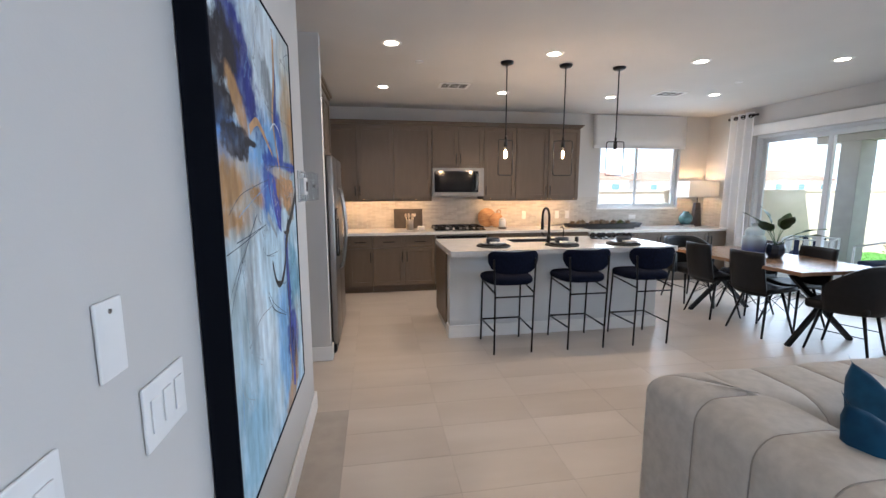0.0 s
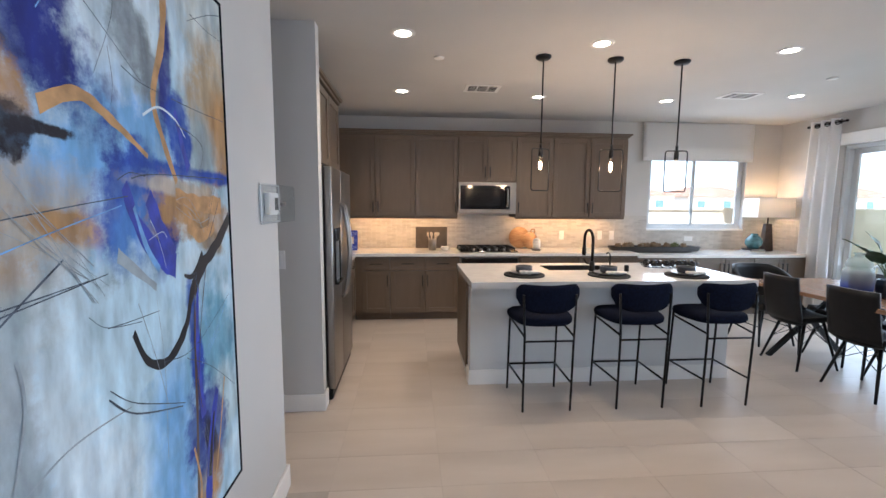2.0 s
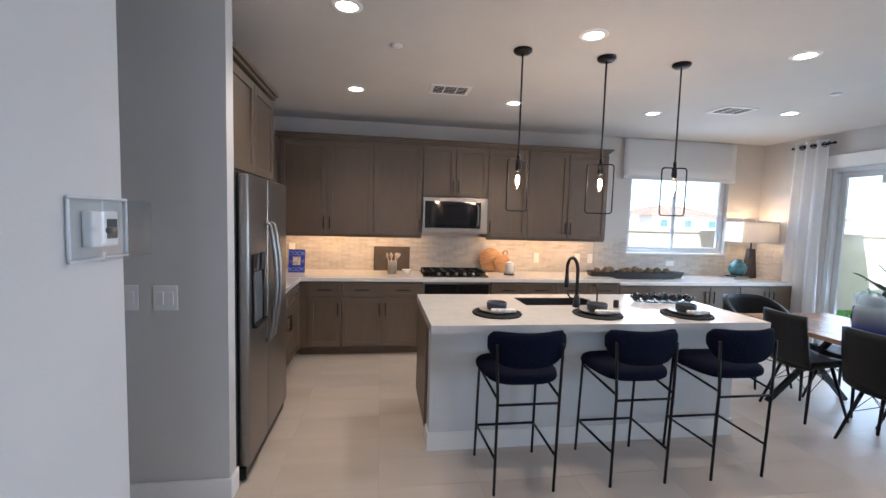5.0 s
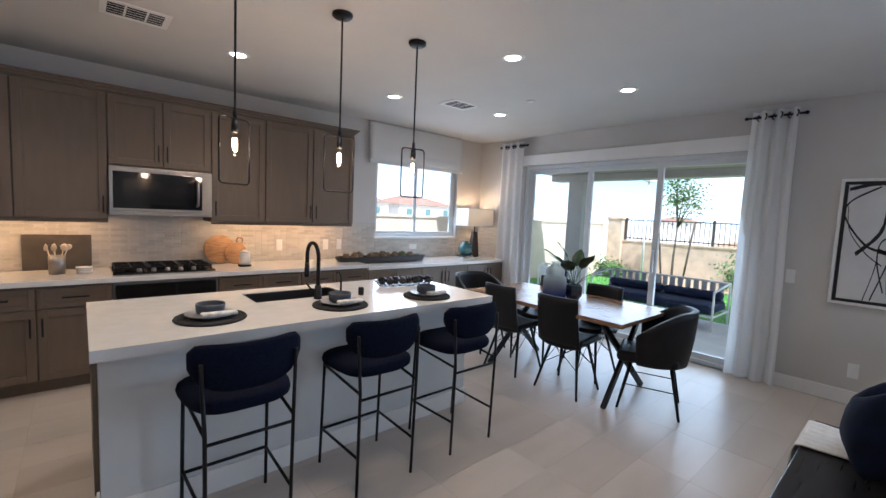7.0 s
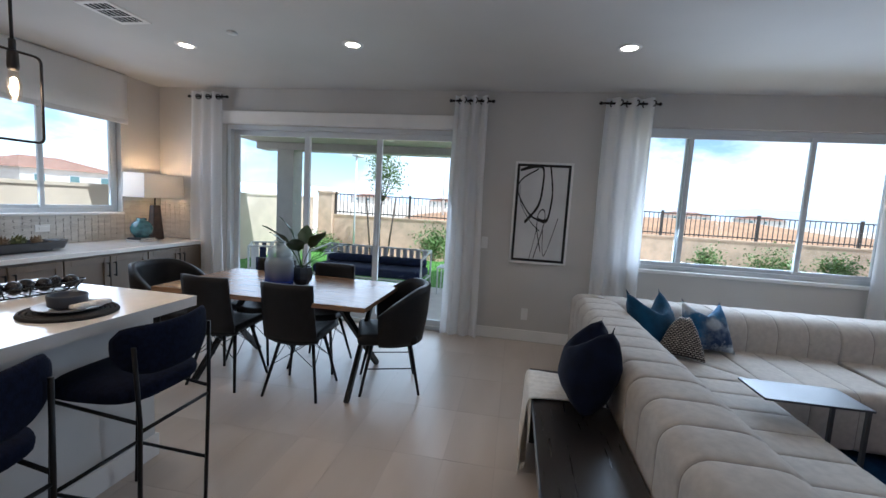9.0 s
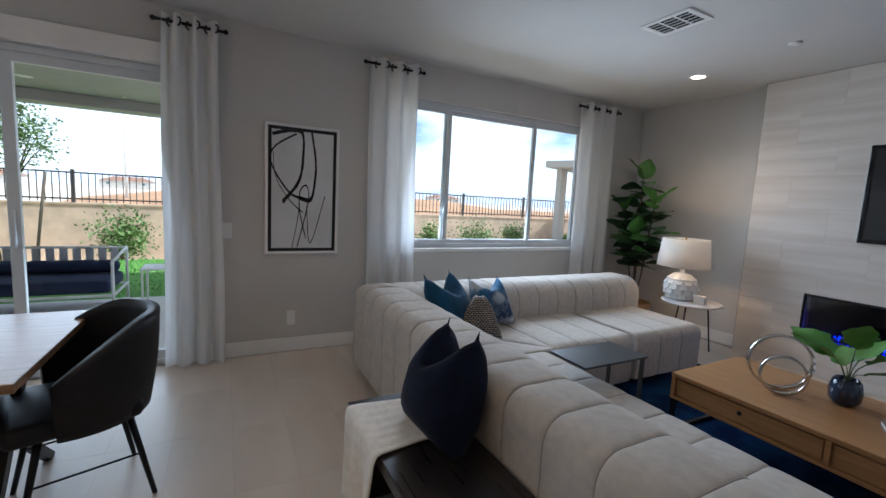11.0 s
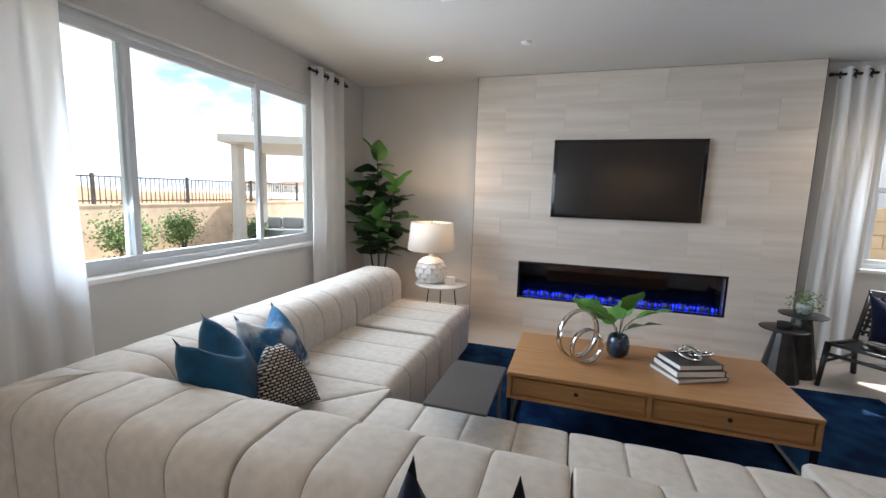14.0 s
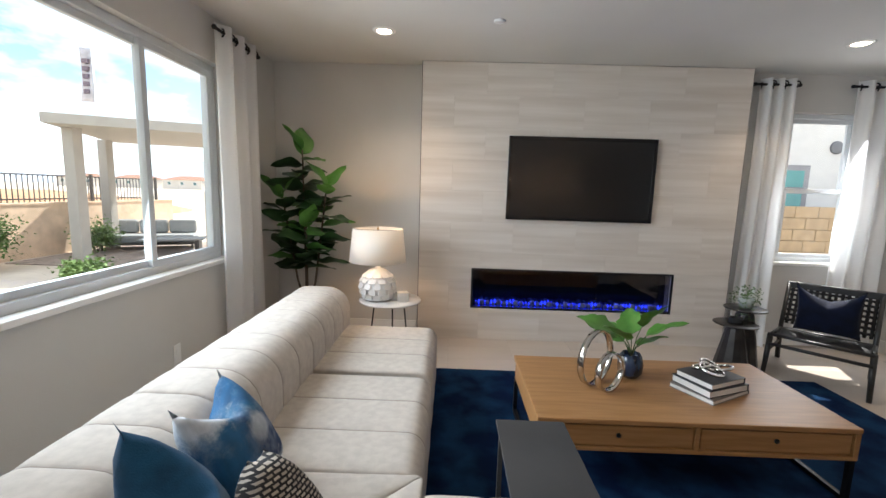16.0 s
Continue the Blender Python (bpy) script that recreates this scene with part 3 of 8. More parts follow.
tagged(part("sink", sk, mat("black composite", (0.015, 0.015, 0.016), 0.4)), "black composite undermount sink in the island", "sink")
fc = thing("faucet", "matte black gooseneck kitchen faucet on the island", "faucet")
part("spout", tube(bmesh.new(), [(2.49, 4.74, IT), (2.49, 4.74, IT + 0.27)] + [(2.49, 4.74 + 0.09 - 0.09 * math.cos(radians(a)), IT + 0.27 + 0.09 * math.sin(radians(a))) for a in range(15, 181, 15)] + [(2.49, 4.92, IT + 0.2)], 0.013, 12), BLACK, fc)
part("base", lathe(bmesh.new(), [(0, 0), (0.027, 0), (0.025, 0.02), (0.02, 0.09), (0, 0.09)], 16, (2.49, 4.74, IT)), BLACK, fc)
part("spray_head", lathe(bmesh.new(), [(0, 0), (0.017, 0), (0.019, 0.03), (0.015, 0.1), (0, 0.1)], 14, (2.49, 4.92, IT + 0.12)), BLACK, fc)
part("lever", tube(bmesh.new(), [(2.49, 4.74, IT + 0.06), (2.44, 4.74, IT + 0.07), (2.41, 4.74, IT + 0.11)], 0.006), BLACK, fc)
sd = thing("filtered_water_tap", "small black curved water tap beside the sink", "faucet")
part("spout", tube(bmesh.new(), [(2.66, 4.75, IT), (2.66, 4.75, IT + 0.12)] + [(2.66, 4.75 + 0.04 - 0.04 * math.cos(radians(a)), IT + 0.12 + 0.04 * math.sin(radians(a))) for a in range(20, 141, 20)], 0.006, 8), BLACK, sd)
part("base", lathe(bmesh.new(), [(0, 0), (0.018, 0), (0.014, 0.03), (0, 0.03)], 14, (2.66, 4.75, IT)), BLACK, sd)

# bar stools
def bar_stool(m):
    st = thing("bar_stool", "navy boucle bar stool with thin black metal legs", "stool", "stools at the island", m)
    sz = 0.62
    seat = lathe(bmesh.new(), [(0, sz), (0.90, sz + 0.002), (0.98, sz + 0.016), (1.0, sz + 0.034), (0.98, sz + 0.053), (0.92, sz + 0.065), (0.7, sz + 0.072), (0, sz + 0.074)], 40)
    for v in seat.verts:
        r = math.hypot(v.co.x, v.co.y)
        if r > 1e-6:
            c, s = v.co.x / r, v.co.y / r
            k = r / (abs(c) ** 3.6 + abs(s) ** 3.6) ** (1 / 3.6)
            v.co.x, v.co.y = k * c * 0.225 * (1 + 0.10 * k * s), 0.005 + k * s * 0.205
    part("seat", seat, NAVY, st)
    bk = bmesh.new()
    n, k = 18, 14
    loops = []
    for i in range(n + 1):
        u = -1 + 2 * i / n
        x = 0.228 * u
        y = -0.212 + 0.062 * u * u
        e = (1 - abs(u) ** 6) ** 0.5 if abs(u) < 1 else 0.0
        zt, zb = 0.925 + 0.012 * u * u, 0.725 + 0.062 * abs(u) ** 3.6
        h, t = (zt - zb) / 2 * max(0.12, e) ** 0.35, 0.024 * max(0.2, e) ** 0.5
        loops.append([bk.verts.new((x, y + t * math.cos(2 * math.pi * j / k) * 1.0, (zt + zb) / 2 + h * (abs(math.sin(2 * math.pi * j / k)) ** 0.6) * (1 if math.sin(2 * math.pi * j / k) >= 0 else -1))) for j in range(k)])
    for a, b in zip(loops, loops[1:]):
        for j in range(k):
            f = bk.faces.new((a[j], a[(j + 1) % k], b[(j + 1) % k], b[j]))
            f.smooth = True
    bk.faces.new(loops[0]), bk.faces.new(loops[-1][::-1])
    part("backrest", bk, NAVY, st)
    fx, fy = 0.175, 0.20
    for sx in (-1, 1):
        part("leg", tube(bmesh.new(), [(sx * fx, -fy, 0), (sx * 0.178, -0.215, 0.56), (sx * 0.19, -0.205, 0.86)], 0.0085, 8), BLACK, st)
        part("leg", tube(bmesh.new(), [(sx * (fx + 0.02), fy, 0), (sx * 0.19, 0.17, sz + 0.01)], 0.0085, 8), BLACK, st)
        part("stretcher", tube(bmesh.new(), [(sx * (fx + 0.015), fy - 0.01, 0.21), (sx * 0.176, -0.205, 0.21)], 0.0075, 8), BLACK, st)
        part("seat_rail", tube(bmesh.new(), [(sx * 0.19, 0.17, 0.60), (sx * 0.178, -0.21, 0.56)], 0.0075, 8), BLACK, st)
    part("footrest", tube(bmesh.new(), [(-fx - 0.016, fy - 0.012, 0.21), (fx + 0.016, fy - 0.012, 0.21)], 0.0085, 8), BLACK, st)
    part("back_rail", tube(bmesh.new(), [(-0.178, -0.213, 0.525), (0.178, -0.213, 0.525)], 0.0075, 8), BLACK, st)
    return st
st = bar_stool(pose(1.854, 4.18, 0))
copy_thing(st, pose(2.553, 4.18, 0))
copy_thing(st, pose(3.206, 4.175, 0))

# pendants over the island
FILAMENT = glow("bulb filament", (1.0, 0.62, 0.30), 90.0)
BULB = glass_mat("bulb glass", (1.0, 0.96, 0.9), even=0.05)
def pendant(x, y, turn):
    p = thing("pendant_lamp", "black open-frame pendant lamp with a clear glowing bulb", "lamp", "pendants over the island", pose(x, y, 0, 0, 0, turn))
    part("canopy", lathe(bmesh.new(), [(0, ZC), (0.062, ZC), (0.062, ZC - 0.014), (0.048, ZC - 0.026), (0, ZC - 0.028)], 28), BLACK, p)
    part("rod", tube(bmesh.new(), [(0, 0, ZC - 0.02), (0, 0, 1.945)], 0.006, 8), BLACK, p)
    w, z0, z1, r = 0.092, 1.602, 1.943, 0.022
    ring = []
    for cx, cz, a0 in ((w - r, z1 - r, 0), (-w + r, z1 - r, 90), (-w + r, z0 + r, 180), (w - r, z0 + r, 270)):
        ring += [(cx + r * math.cos(radians(a0 + a)), 0, cz + r * math.sin(radians(a0 + a))) for a in (0, 22, 45, 67, 90)]
    part("cage_frame", tube(bmesh.new(), ring, 0.0052, 8, closed=True), BLACK, p)
    part("collar", lathe(bmesh.new(), [(0, 1.985), (0.011, 1.985), (0.011, 1.948), (0, 1.948)], 14), BLACK, p)
    part("socket", lathe(bmesh.new(), [(0, 1.937), (0.017, 1.937), (0.019, 1.885), (0.016, 1.868), (0, 1.868)], 16), BLACK, p)
    g = part("bulb", lathe(bmesh.new(), [(0.012, 1.868), (0.016, 1.85), (0.023, 1.82), (0.023, 1.78), (0.015, 1.752), (0, 1.744)], 18), BULB, p, "clear tubular glass bulb")
    g.visible_shadow = False
    part("filament", lathe(bmesh.new(), [(0, 1.772), (0.010, 1.78), (0.010, 1.835), (0, 1.843)], 10), FILAMENT, p, "glowing warm filament")
    lamp("pendant_light", "POINT", pose(x, y, 1.81), PEND, (1.0, 0.62, 0.34), radius=0.03)
for x, turn in ((1.945, 24), (2.545, -12), (3.115, -6)):
    pendant(x, 4.595, turn)

# ---- dining ----
tb = thing("dining_table", "walnut dining table with crossed black metal legs", "table")
part("tabletop", B(4.325, 5.27, 3.565, 5.20, 0.70, 0.735, bevel=0.004), WALNUT, tb)
part("apron", boxes([(4.47, 5.13, 3.75, 3.79, 0.665, 0.699), (4.47, 5.13, 4.87, 4.91, 0.665, 0.699), (4.78, 4.82, 3.79, 4.87, 0.665, 0.699)]), BLACK, tb)
def slab_leg(p, q, w, t):
    bm = bmesh.new()
    p, q = Vector(p), Vector(q)
    d = (q - p).normalized()
    s = Vector((0, 1, 0))
    n = d.cross(s).normalized()
    vs = []
    for c in (p, q):
        for a, b in ((-1, -1), (1, -1), (1, 1), (-1, 1)):
            vs.append(c + s * a * t / 2 + n * b * w / 2)
    return put(bm, vs, [(0, 1, 2, 3), (7, 6, 5, 4), (0, 4, 5, 1), (1, 5, 6, 2), (2, 6, 7, 3), (3, 7, 4, 0)])
for y, s in ((3.72, 1), (4.95, -1)):
    part("leg", slab_leg((4.44, y, 0), (5.10, y + 0.05 * s, 0.67), 0.045, 0.03), BLACK, tb)
    part("leg", slab_leg((5.21, y + 0.035 * s, 0), (4.50, y + 0.085 * s, 0.67), 0.045, 0.03), BLACK, tb)

def side_chair(m):
    """Faces +y in its own space."""
    ch = thing("dining_chair", "black leather dining chair with wire-braced black legs", "chair", "chairs at the dining table", m)
    def shell(u, v):
        x = (u - 0.5) * (0.40 - 0.03 * v)
        if v < 0.5:
            s = v / 0.5
            return Vector((x, 0.21 - 0.39 * s, 0.455 - 0.025 * s + 0.03 * (2 * u - 1) ** 2))
        s = (v - 0.5) / 0.5
        return Vector((x, -0.18 - 0.05 * math.sin(s * 1.5) - 0.02 * s + 0.035 * (2 * u - 1) ** 2, 0.43 + 0.42 * s))
    sb = grid(bmesh.new(), lambda u, v: shell(u, v * 0.5), 10, 8)
    part("seat", sb, LEATHER, ch, solid=0.045)
    bb = grid(bmesh.new(), lambda u, v: shell(u, 0.52 + v * 0.48), 10, 10)
    part("backrest", bb, LEATHER, ch, solid=0.032)
    feet = [(-0.20, 0.22), (0.20, 0.22), (-0.205, -0.17), (0.205, -0.17)]
    tops = [(-0.12, 0.12), (0.12, 0.12), (-0.12, -0.06), (0.12, -0.06)]
    for (fx, fy), (tx, ty) in zip(feet, tops):
        part("leg", tube(bmesh.new(), [(tx, ty, 0.43), (fx, fy, 0)], 0.014, 8, r1=0.010), BLACK, ch)
    for a, b in ((0, 1), (2, 3), (0, 2), (1, 3)):
        for p, q in ((a, b), (b, a)):
            f = 0.48
            A = Vector((tops[p][0], tops[p][1], 0.41))
            Q = Vector((tops[q][0] + (feet[q][0] - tops[q][0]) * f, tops[q][1] + (feet[q][1] - tops[q][1]) * f, 0.43 * (1 - f)))
            part("wire_brace", tube(bmesh.new(), [A, Q], 0.003, 6), BLACK, ch)
    return ch
sc = side_chair(pose(4.54, 4.13, 0, 0, 0, -88))
copy_thing(sc, pose(4.53, 4.74, 0, 0, 0, -92))
copy_thing(sc, pose(5.08, 4.22, 0, 0, 0, 90))
copy_thing(sc, pose(5.08, 4.80, 0, 0, 0, 90))

def tub_chair(m):
    ch = thing("tub_chair", "black leather barrel-back armchair at the table end", "chair", "chairs at the dining table", m)
    seat = box(bmesh.new(), -0.23, 0.23, -0.18, 0.26, 0.39, 0.475, bevel=0.035, seg=4)
    part("seat", seat, LEATHER, ch)
    def sh(u, v):
        a = radians(160 + 220 * u)
        e = abs(2 * u - 1)
        top = 0.83 - 0.20 * max(0, (e - 0.35) / 0.65) ** 1.6
        z = 0.40 + (top - 0.40) * v
        r = 0.245 + 0.045 * v + 0.01 * math.sin(math.pi * v)
        return Vector((r * math.cos(a) * 1.02, 0.02 + r * math.sin(a) * 0.98, z))
    part("backrest", grid(bmesh.new(), sh, 30, 10), LEATHER, ch, solid=0.045)
    for fx, fy, tx, ty in ((-0.2, 0.23, -0.15, 0.15), (0.2, 0.23, 0.15, 0.15), (-0.2, -0.21, -0.15, -0.13), (0.2, -0.21, 0.15, -0.13)):
        part("leg", tube(bmesh.new(), [(tx, ty, 0.40), (fx, fy, 0)], 0.015, 8, r1=0.010), BLACK, ch)
    for a in ((0.175, 0.19, 0.175, -0.17), (-0.175, 0.19, -0.175, -0.17)):
        part("brace", tube(bmesh.new(), [(a[0], a[1], 0.2), (a[2], a[3], 0.2)], 0.005, 6), BLACK, ch)
    return ch
tc1 = tub_chair(pose(4.83, 3.52, 0, 0, 0, 20))
copy_thing(tc1, pose(4.76, 5.42, 0, 0, 0, 180))

# ---- living room ----
def rr(u0, u1, v0, v1, r, n=6, rb=None, ri=None):
    """Rounded section; r rounds the top corner at u1, ri the one at u0, rb the foot."""
    rb = r if rb is None else rb
    ri = r if ri is None else ri
    out = []
    for cu, cv, a0, q in ((u1 - r, v1 - r, 0, r), (u0 + ri, v1 - ri, 90, ri), (u0 + rb, v0 + rb, 180, rb), (u1 - rb, v0 + rb, 270, rb)):
        out += [(cu + q * math.cos(radians(a0 + 90 * i / n)), cv + q * math.sin(radians(a0 + 90 * i / n))) for i in range(n + 1)]
    return out

def at_cut(c, u):
    """A cut is a place along the sweep, or (a, b) for the slanting place a + b * u of a mitre."""
    return c[0] + c[1] * u if isinstance(c, tuple) else c

def outward(profile):
    k = len(profile)
    nor = []
    for i in range(k):
        a, b = profile[i - 1], profile[(i + 1) % k]
        d = Vector((b[1] - a[1], a[0] - b[0]))
        nor.append(d.normalized() if d.length > 1e-9 else Vector((0, 0)))
    return nor

def channelled(profile, cuts, axis, bulge=0.0095):
    """Rounded section swept along an axis, pinched at each seam."""
    bm = bmesh.new()
    k = len(profile)
    nor = outward(profile)
    rings = []
    for c0, c1 in zip(cuts, cuts[1:]):
        for s, d in ((0.0, 1.0), (0.014, 0.66), (0.045, 0.36), (0.12, 0.13), (0.3, 0.02), (0.5, 0.0), (0.7, 0.02), (0.88, 0.13), (0.955, 0.36), (0.986, 0.66)):
            rings.append((c0, c1, s, d))
    rings.append((cuts[-2], cuts[-1], 1.0, 1.0))
    loops = []
    for n, (c0, c1, s, d) in enumerate(rings):
        ends = n in (0, len(rings) - 1) and not isinstance(cuts[0 if n == 0 else -1], tuple)
        e = bulge * d * (1.7 if ends else 1.0)
        loop = []
        for p, q in zip(profile, nor):
            w = at_cut(c0, p[0]) * (1 - s) + at_cut(c1, p[0]) * s
            u, v = p[0] - q[0] * e, p[1] - q[1] * e
            loop.append(bm.verts.new((w, u, v) if axis == "x" else (u, w, v)))
        loops.append(loop)
    for a, b in zip(loops, loops[1:]):
        for j in range(k):
            f = bm.faces.new((a[j], a[(j + 1) % k], b[(j + 1) % k], b[j]))
            f.smooth = True
    bm.faces.new(loops[0][::-1]), bm.faces.new(loops[-1])
    return bm

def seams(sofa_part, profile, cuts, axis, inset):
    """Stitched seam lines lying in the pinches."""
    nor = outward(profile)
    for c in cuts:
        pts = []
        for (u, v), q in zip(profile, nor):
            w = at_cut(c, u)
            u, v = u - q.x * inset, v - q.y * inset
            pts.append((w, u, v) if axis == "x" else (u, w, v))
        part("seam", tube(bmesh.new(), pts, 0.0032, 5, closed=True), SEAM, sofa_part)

def even(a, b, n):
    return [a + (b - a) * i / n for i in range(n + 1)]

SB = 0.715
def upholstered(name, profile, cuts, axis):
    ob = part(name, channelled(profile, cuts, axis), SOFA, sofa)
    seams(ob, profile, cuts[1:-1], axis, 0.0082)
sofa = thing("sectional_sofa", "greige channel-tufted U-shaped sectional sofa", "sofa")
# outer faces west, north and east; the backs are 0.43 thick
WO, NO, EO, BT = 1.775, 2.06, 5.76, 0.43
WI, NI, EI = WO + BT, NO - BT, EO - BT
north = rr(NI, NO, 0.05, SB, 0.10, rb=0.03, ri=0.17)
east = rr(EI, EO, 0.05, SB, 0.10, rb=0.03, ri=0.17)
west = rr(WO, WI, 0.05, SB, 0.17, rb=0.03, ri=0.10)
ENE, ENW = (EO - NO, 1.0), (WO + NO, -1.0)
SN = (4.635, 3.76, 2.885)
for y0, y1 in ((-0.765, 0.10), (0.105, 0.97)):
    upholstered("backrest", east, even(y0, y1, 4), "y")
    upholstered("seat", rr(4.645, EI + 0.10, 0.05, 0.43, 0.05, rb=0.03, ri=0.085), even(y0 + 0.05, y1, 3), "y")
upholstered("corner_back", east, even(0.975, 1.80, 4) + [(NO - EO, 1.0)], "y")
upholstered("corner_back", north, [4.64, 4.86, 5.09, 5.32, 5.53, ENE], "x")
for x1, x0 in zip(SN, SN[1:]):
    upholstered("backrest", north, even(x0 + 0.0025, x1 - 0.0025, 4), "x")
    upholstered("seat", rr(1.02, NI + 0.10, 0.05, 0.43, 0.05, rb=0.03, ri=0.085), even(x0 + 0.0025, x1 - 0.0025, 4), "x")
upholstered("corner_back", north, [ENW, 1.99, 2.215, 2.44, 2.66, 2.88], "x")
upholstered("corner_back", west, [0.93, 1.13, 1.34, 1.555, 1.79, ENW], "y")
# corner seats, seamed along the diagonal
for x0, sx in ((4.64, 1), (2.88, -1)):
    k = 0.69 / 0.66
    upholstered("corner_seat", rr(0.975, NI + 0.02, 0.05, 0.43, 0.03, rb=0.03), [x0, (x0 - sx * k * 0.975, sx * k)][::sx], "x")
    ea = (x0, x0 + 0.72) if sx > 0 else (x0 - 0.72, x0)
    upholstered("corner_seat", rr(ea[0], ea[1], 0.05, 0.43, 0.03, rb=0.03), [0.975, (0.975 - sx * x0 / k, sx / k)], "y")
for x, y in ((1.8, 1.02), (1.8, 1.95), (2.8, 1.02), (3.0, 1.95), (3.0, 1.1), (4.55, 1.1), (5.6, 1.95), (5.6, 0.2), (4.75, 0.2), (5.6, -0.65), (4.75, -0.65)):
    part("foot", lathe(bmesh.new(), [(0, 0.012), (0.03, 0.012), (0.03, 0.055), (0, 0.055)], 12, (x, y, 0)), BLACK, sofa)

rg = bmesh.new()
box(rg, 1.55, 5.05, -0.92, 1.75, 0.0, 0.012, bevel=0.004)
tagged(part("area_rug", rg, RUG), "mottled deep blue plush area rug", "rug")

# bench behind the sofa
bn = thing("console_bench", "low dark wood bench table behind the sofa", "table")
part("top", B(2.86, 4.37, 2.075, 2.47, 0.40, 0.45, bevel=0.004), SMOKED, bn)
for x in (2.92, 4.31):
    part("leg_panel", B(x - 0.03, x + 0.03, 2.10, 2.445, 0.0, 0.399, bevel=0.004), SMOKED, bn)

# coffee table
ct = thing("coffee_table", "oak coffee table with two drawers and black metal frame", "table")
CX0, CX1, CY0, CY1 = 2.57, 4.12, -0.285, 0.49
part("top", B(CX0, CX1, CY0, CY1, 0.375, 0.40, bevel=0.004), OAK, ct)
part("case", boxes([(CX0 + 0.012, CX1 - 0.012, CY0 + 0.012, CY1 - 0.022, 0.245, 0.374)], bevel=0.002), OAK, ct)
part("rail", boxes([(CX0 + 0.004, CX1 - 0.004, CY1 - 0.024, CY1 - 0.004, 0.235, 0.252), (CX0 + 0.004, CX0 + 0.028, CY1 - 0.024, CY1 - 0.004, 0.253, 0.373), (CX1 - 0.028, CX1 - 0.004, CY1 - 0.024, CY1 - 0.004, 0.253, 0.373), (3.335, 3.355, CY1 - 0.024, CY1 - 0.004, 0.253, 0.373)]), OAK, ct)
for x0, x1 in ((CX0 + 0.037, 3.326), (3.364, CX1 - 0.037)):
    d = part("drawer", B(x0, x1, CY1 - 0.026, CY1 - 0.011, 0.262, 0.364, bevel=0.003), OAK, ct)
    part("knob", lathe(bmesh.new(), [(0, 0), (0.01, 0), (0.012, 0.008), (0, 0.012)], 12), BLACK, d).matrix_world = pose((x0 + x1) / 2, CY1 - 0.01, 0.32, -90, 0, 0)
for x in (CX0 + 0.02, CX1 - 0.02):
    for y in (CY0 + 0.02, CY1 - 0.02):
        part("leg", B(x - 0.012, x + 0.012, y - 0.012, y + 0.012, 0.012, 0.234), BLACK, ct)
    part("foot_rail", B(x - 0.012, x + 0.012, CY0 + 0.033, CY1 - 0.033, 0.013, 0.035), BLACK, ct)

# C-shaped side table over the seat
cs = thing("c_table", "grey metal C-shaped side table over the sofa seat", "table")
GREYM = mat("grey painted metal", (0.065, 0.066, 0.07), 0.42, 0.3, var=0.1)
part("top", B(4.085, 4.36, 0.785, 1.285, 0.538, 0.55, bevel=0.002), GREYM, cs)
part("upright", boxes([(4.10, 4.118, 0.79, 0.808, 0.028, 0.537), (4.328, 4.346, 0.79, 0.808, 0.028, 0.537)]), GREYM, cs)
part("base", boxes([(4.10, 4.118, 0.79, 1.01, 0.013, 0.027), (4.328, 4.346, 0.79, 1.01, 0.013, 0.027), (4.119, 4.327, 0.79, 0.808, 0.013, 0.027)]), GREYM, cs)

# fireplace wall
PANEL = mat("limewashed porcelain panel", (0.58, 0.52, 0.46), 0.5, col2=(0.71, 0.66, 0.605), scale=2.2, stretch=(0.35, 1, 6.5), bump=0.05, bscale=30, detail=8, lo=0.3, hi=0.7)
FY = -1.695
structure("wall_fireplace", boxes([(1.825, 2.36, YS + 0.002, FY, 0, ZC - 0.001), (4.35, 4.875, YS + 0.002, FY, 0, ZC - 0.001), (2.36, 4.35, YS + 0.002, FY, 0, 0.32), (2.36, 4.35, YS + 0.002, FY, 0.725, ZC - 0.001)]), PANEL, "streaked beige porcelain fireplace wall")
structure("trim_fireplace_edge", boxes([(4.877, 4.881, YS + 0.002, FY + 0.002, 0, ZC - 0.001), (1.819, 1.823, YS + 0.002, FY + 0.002, 0, ZC - 0.001)]), BLACK, "thin black metal edge of the fireplace wall")
tv = thing("television", "large black flat-screen television mounted on the fireplace wall", "television")
part("screen", B(2.69, 4.01, -1.652, -1.648, 1.255, 1.975), mat("dark screen", (0.012, 0.013, 0.014), 0.22, var=0.05, rvar=0.03), tv, "dark switched-off screen")
part("bezel", boxes([(2.655, 4.045, -1.668, -1.645, 1.975, 2.005), (2.655, 4.045, -1.668, -1.645, 1.22, 1.255), (2.655, 2.69, -1.668, -1.645, 1.255, 1.975), (4.01, 4.045, -1.668, -1.645, 1.255, 1.975)], bevel=0.004), BGLASS, tv, "glossy black bezel")
part("rear_case", B(2.7, 4.0, -1.693, -1.655, 1.27, 1.96, bevel=0.004), BLACK, tv)

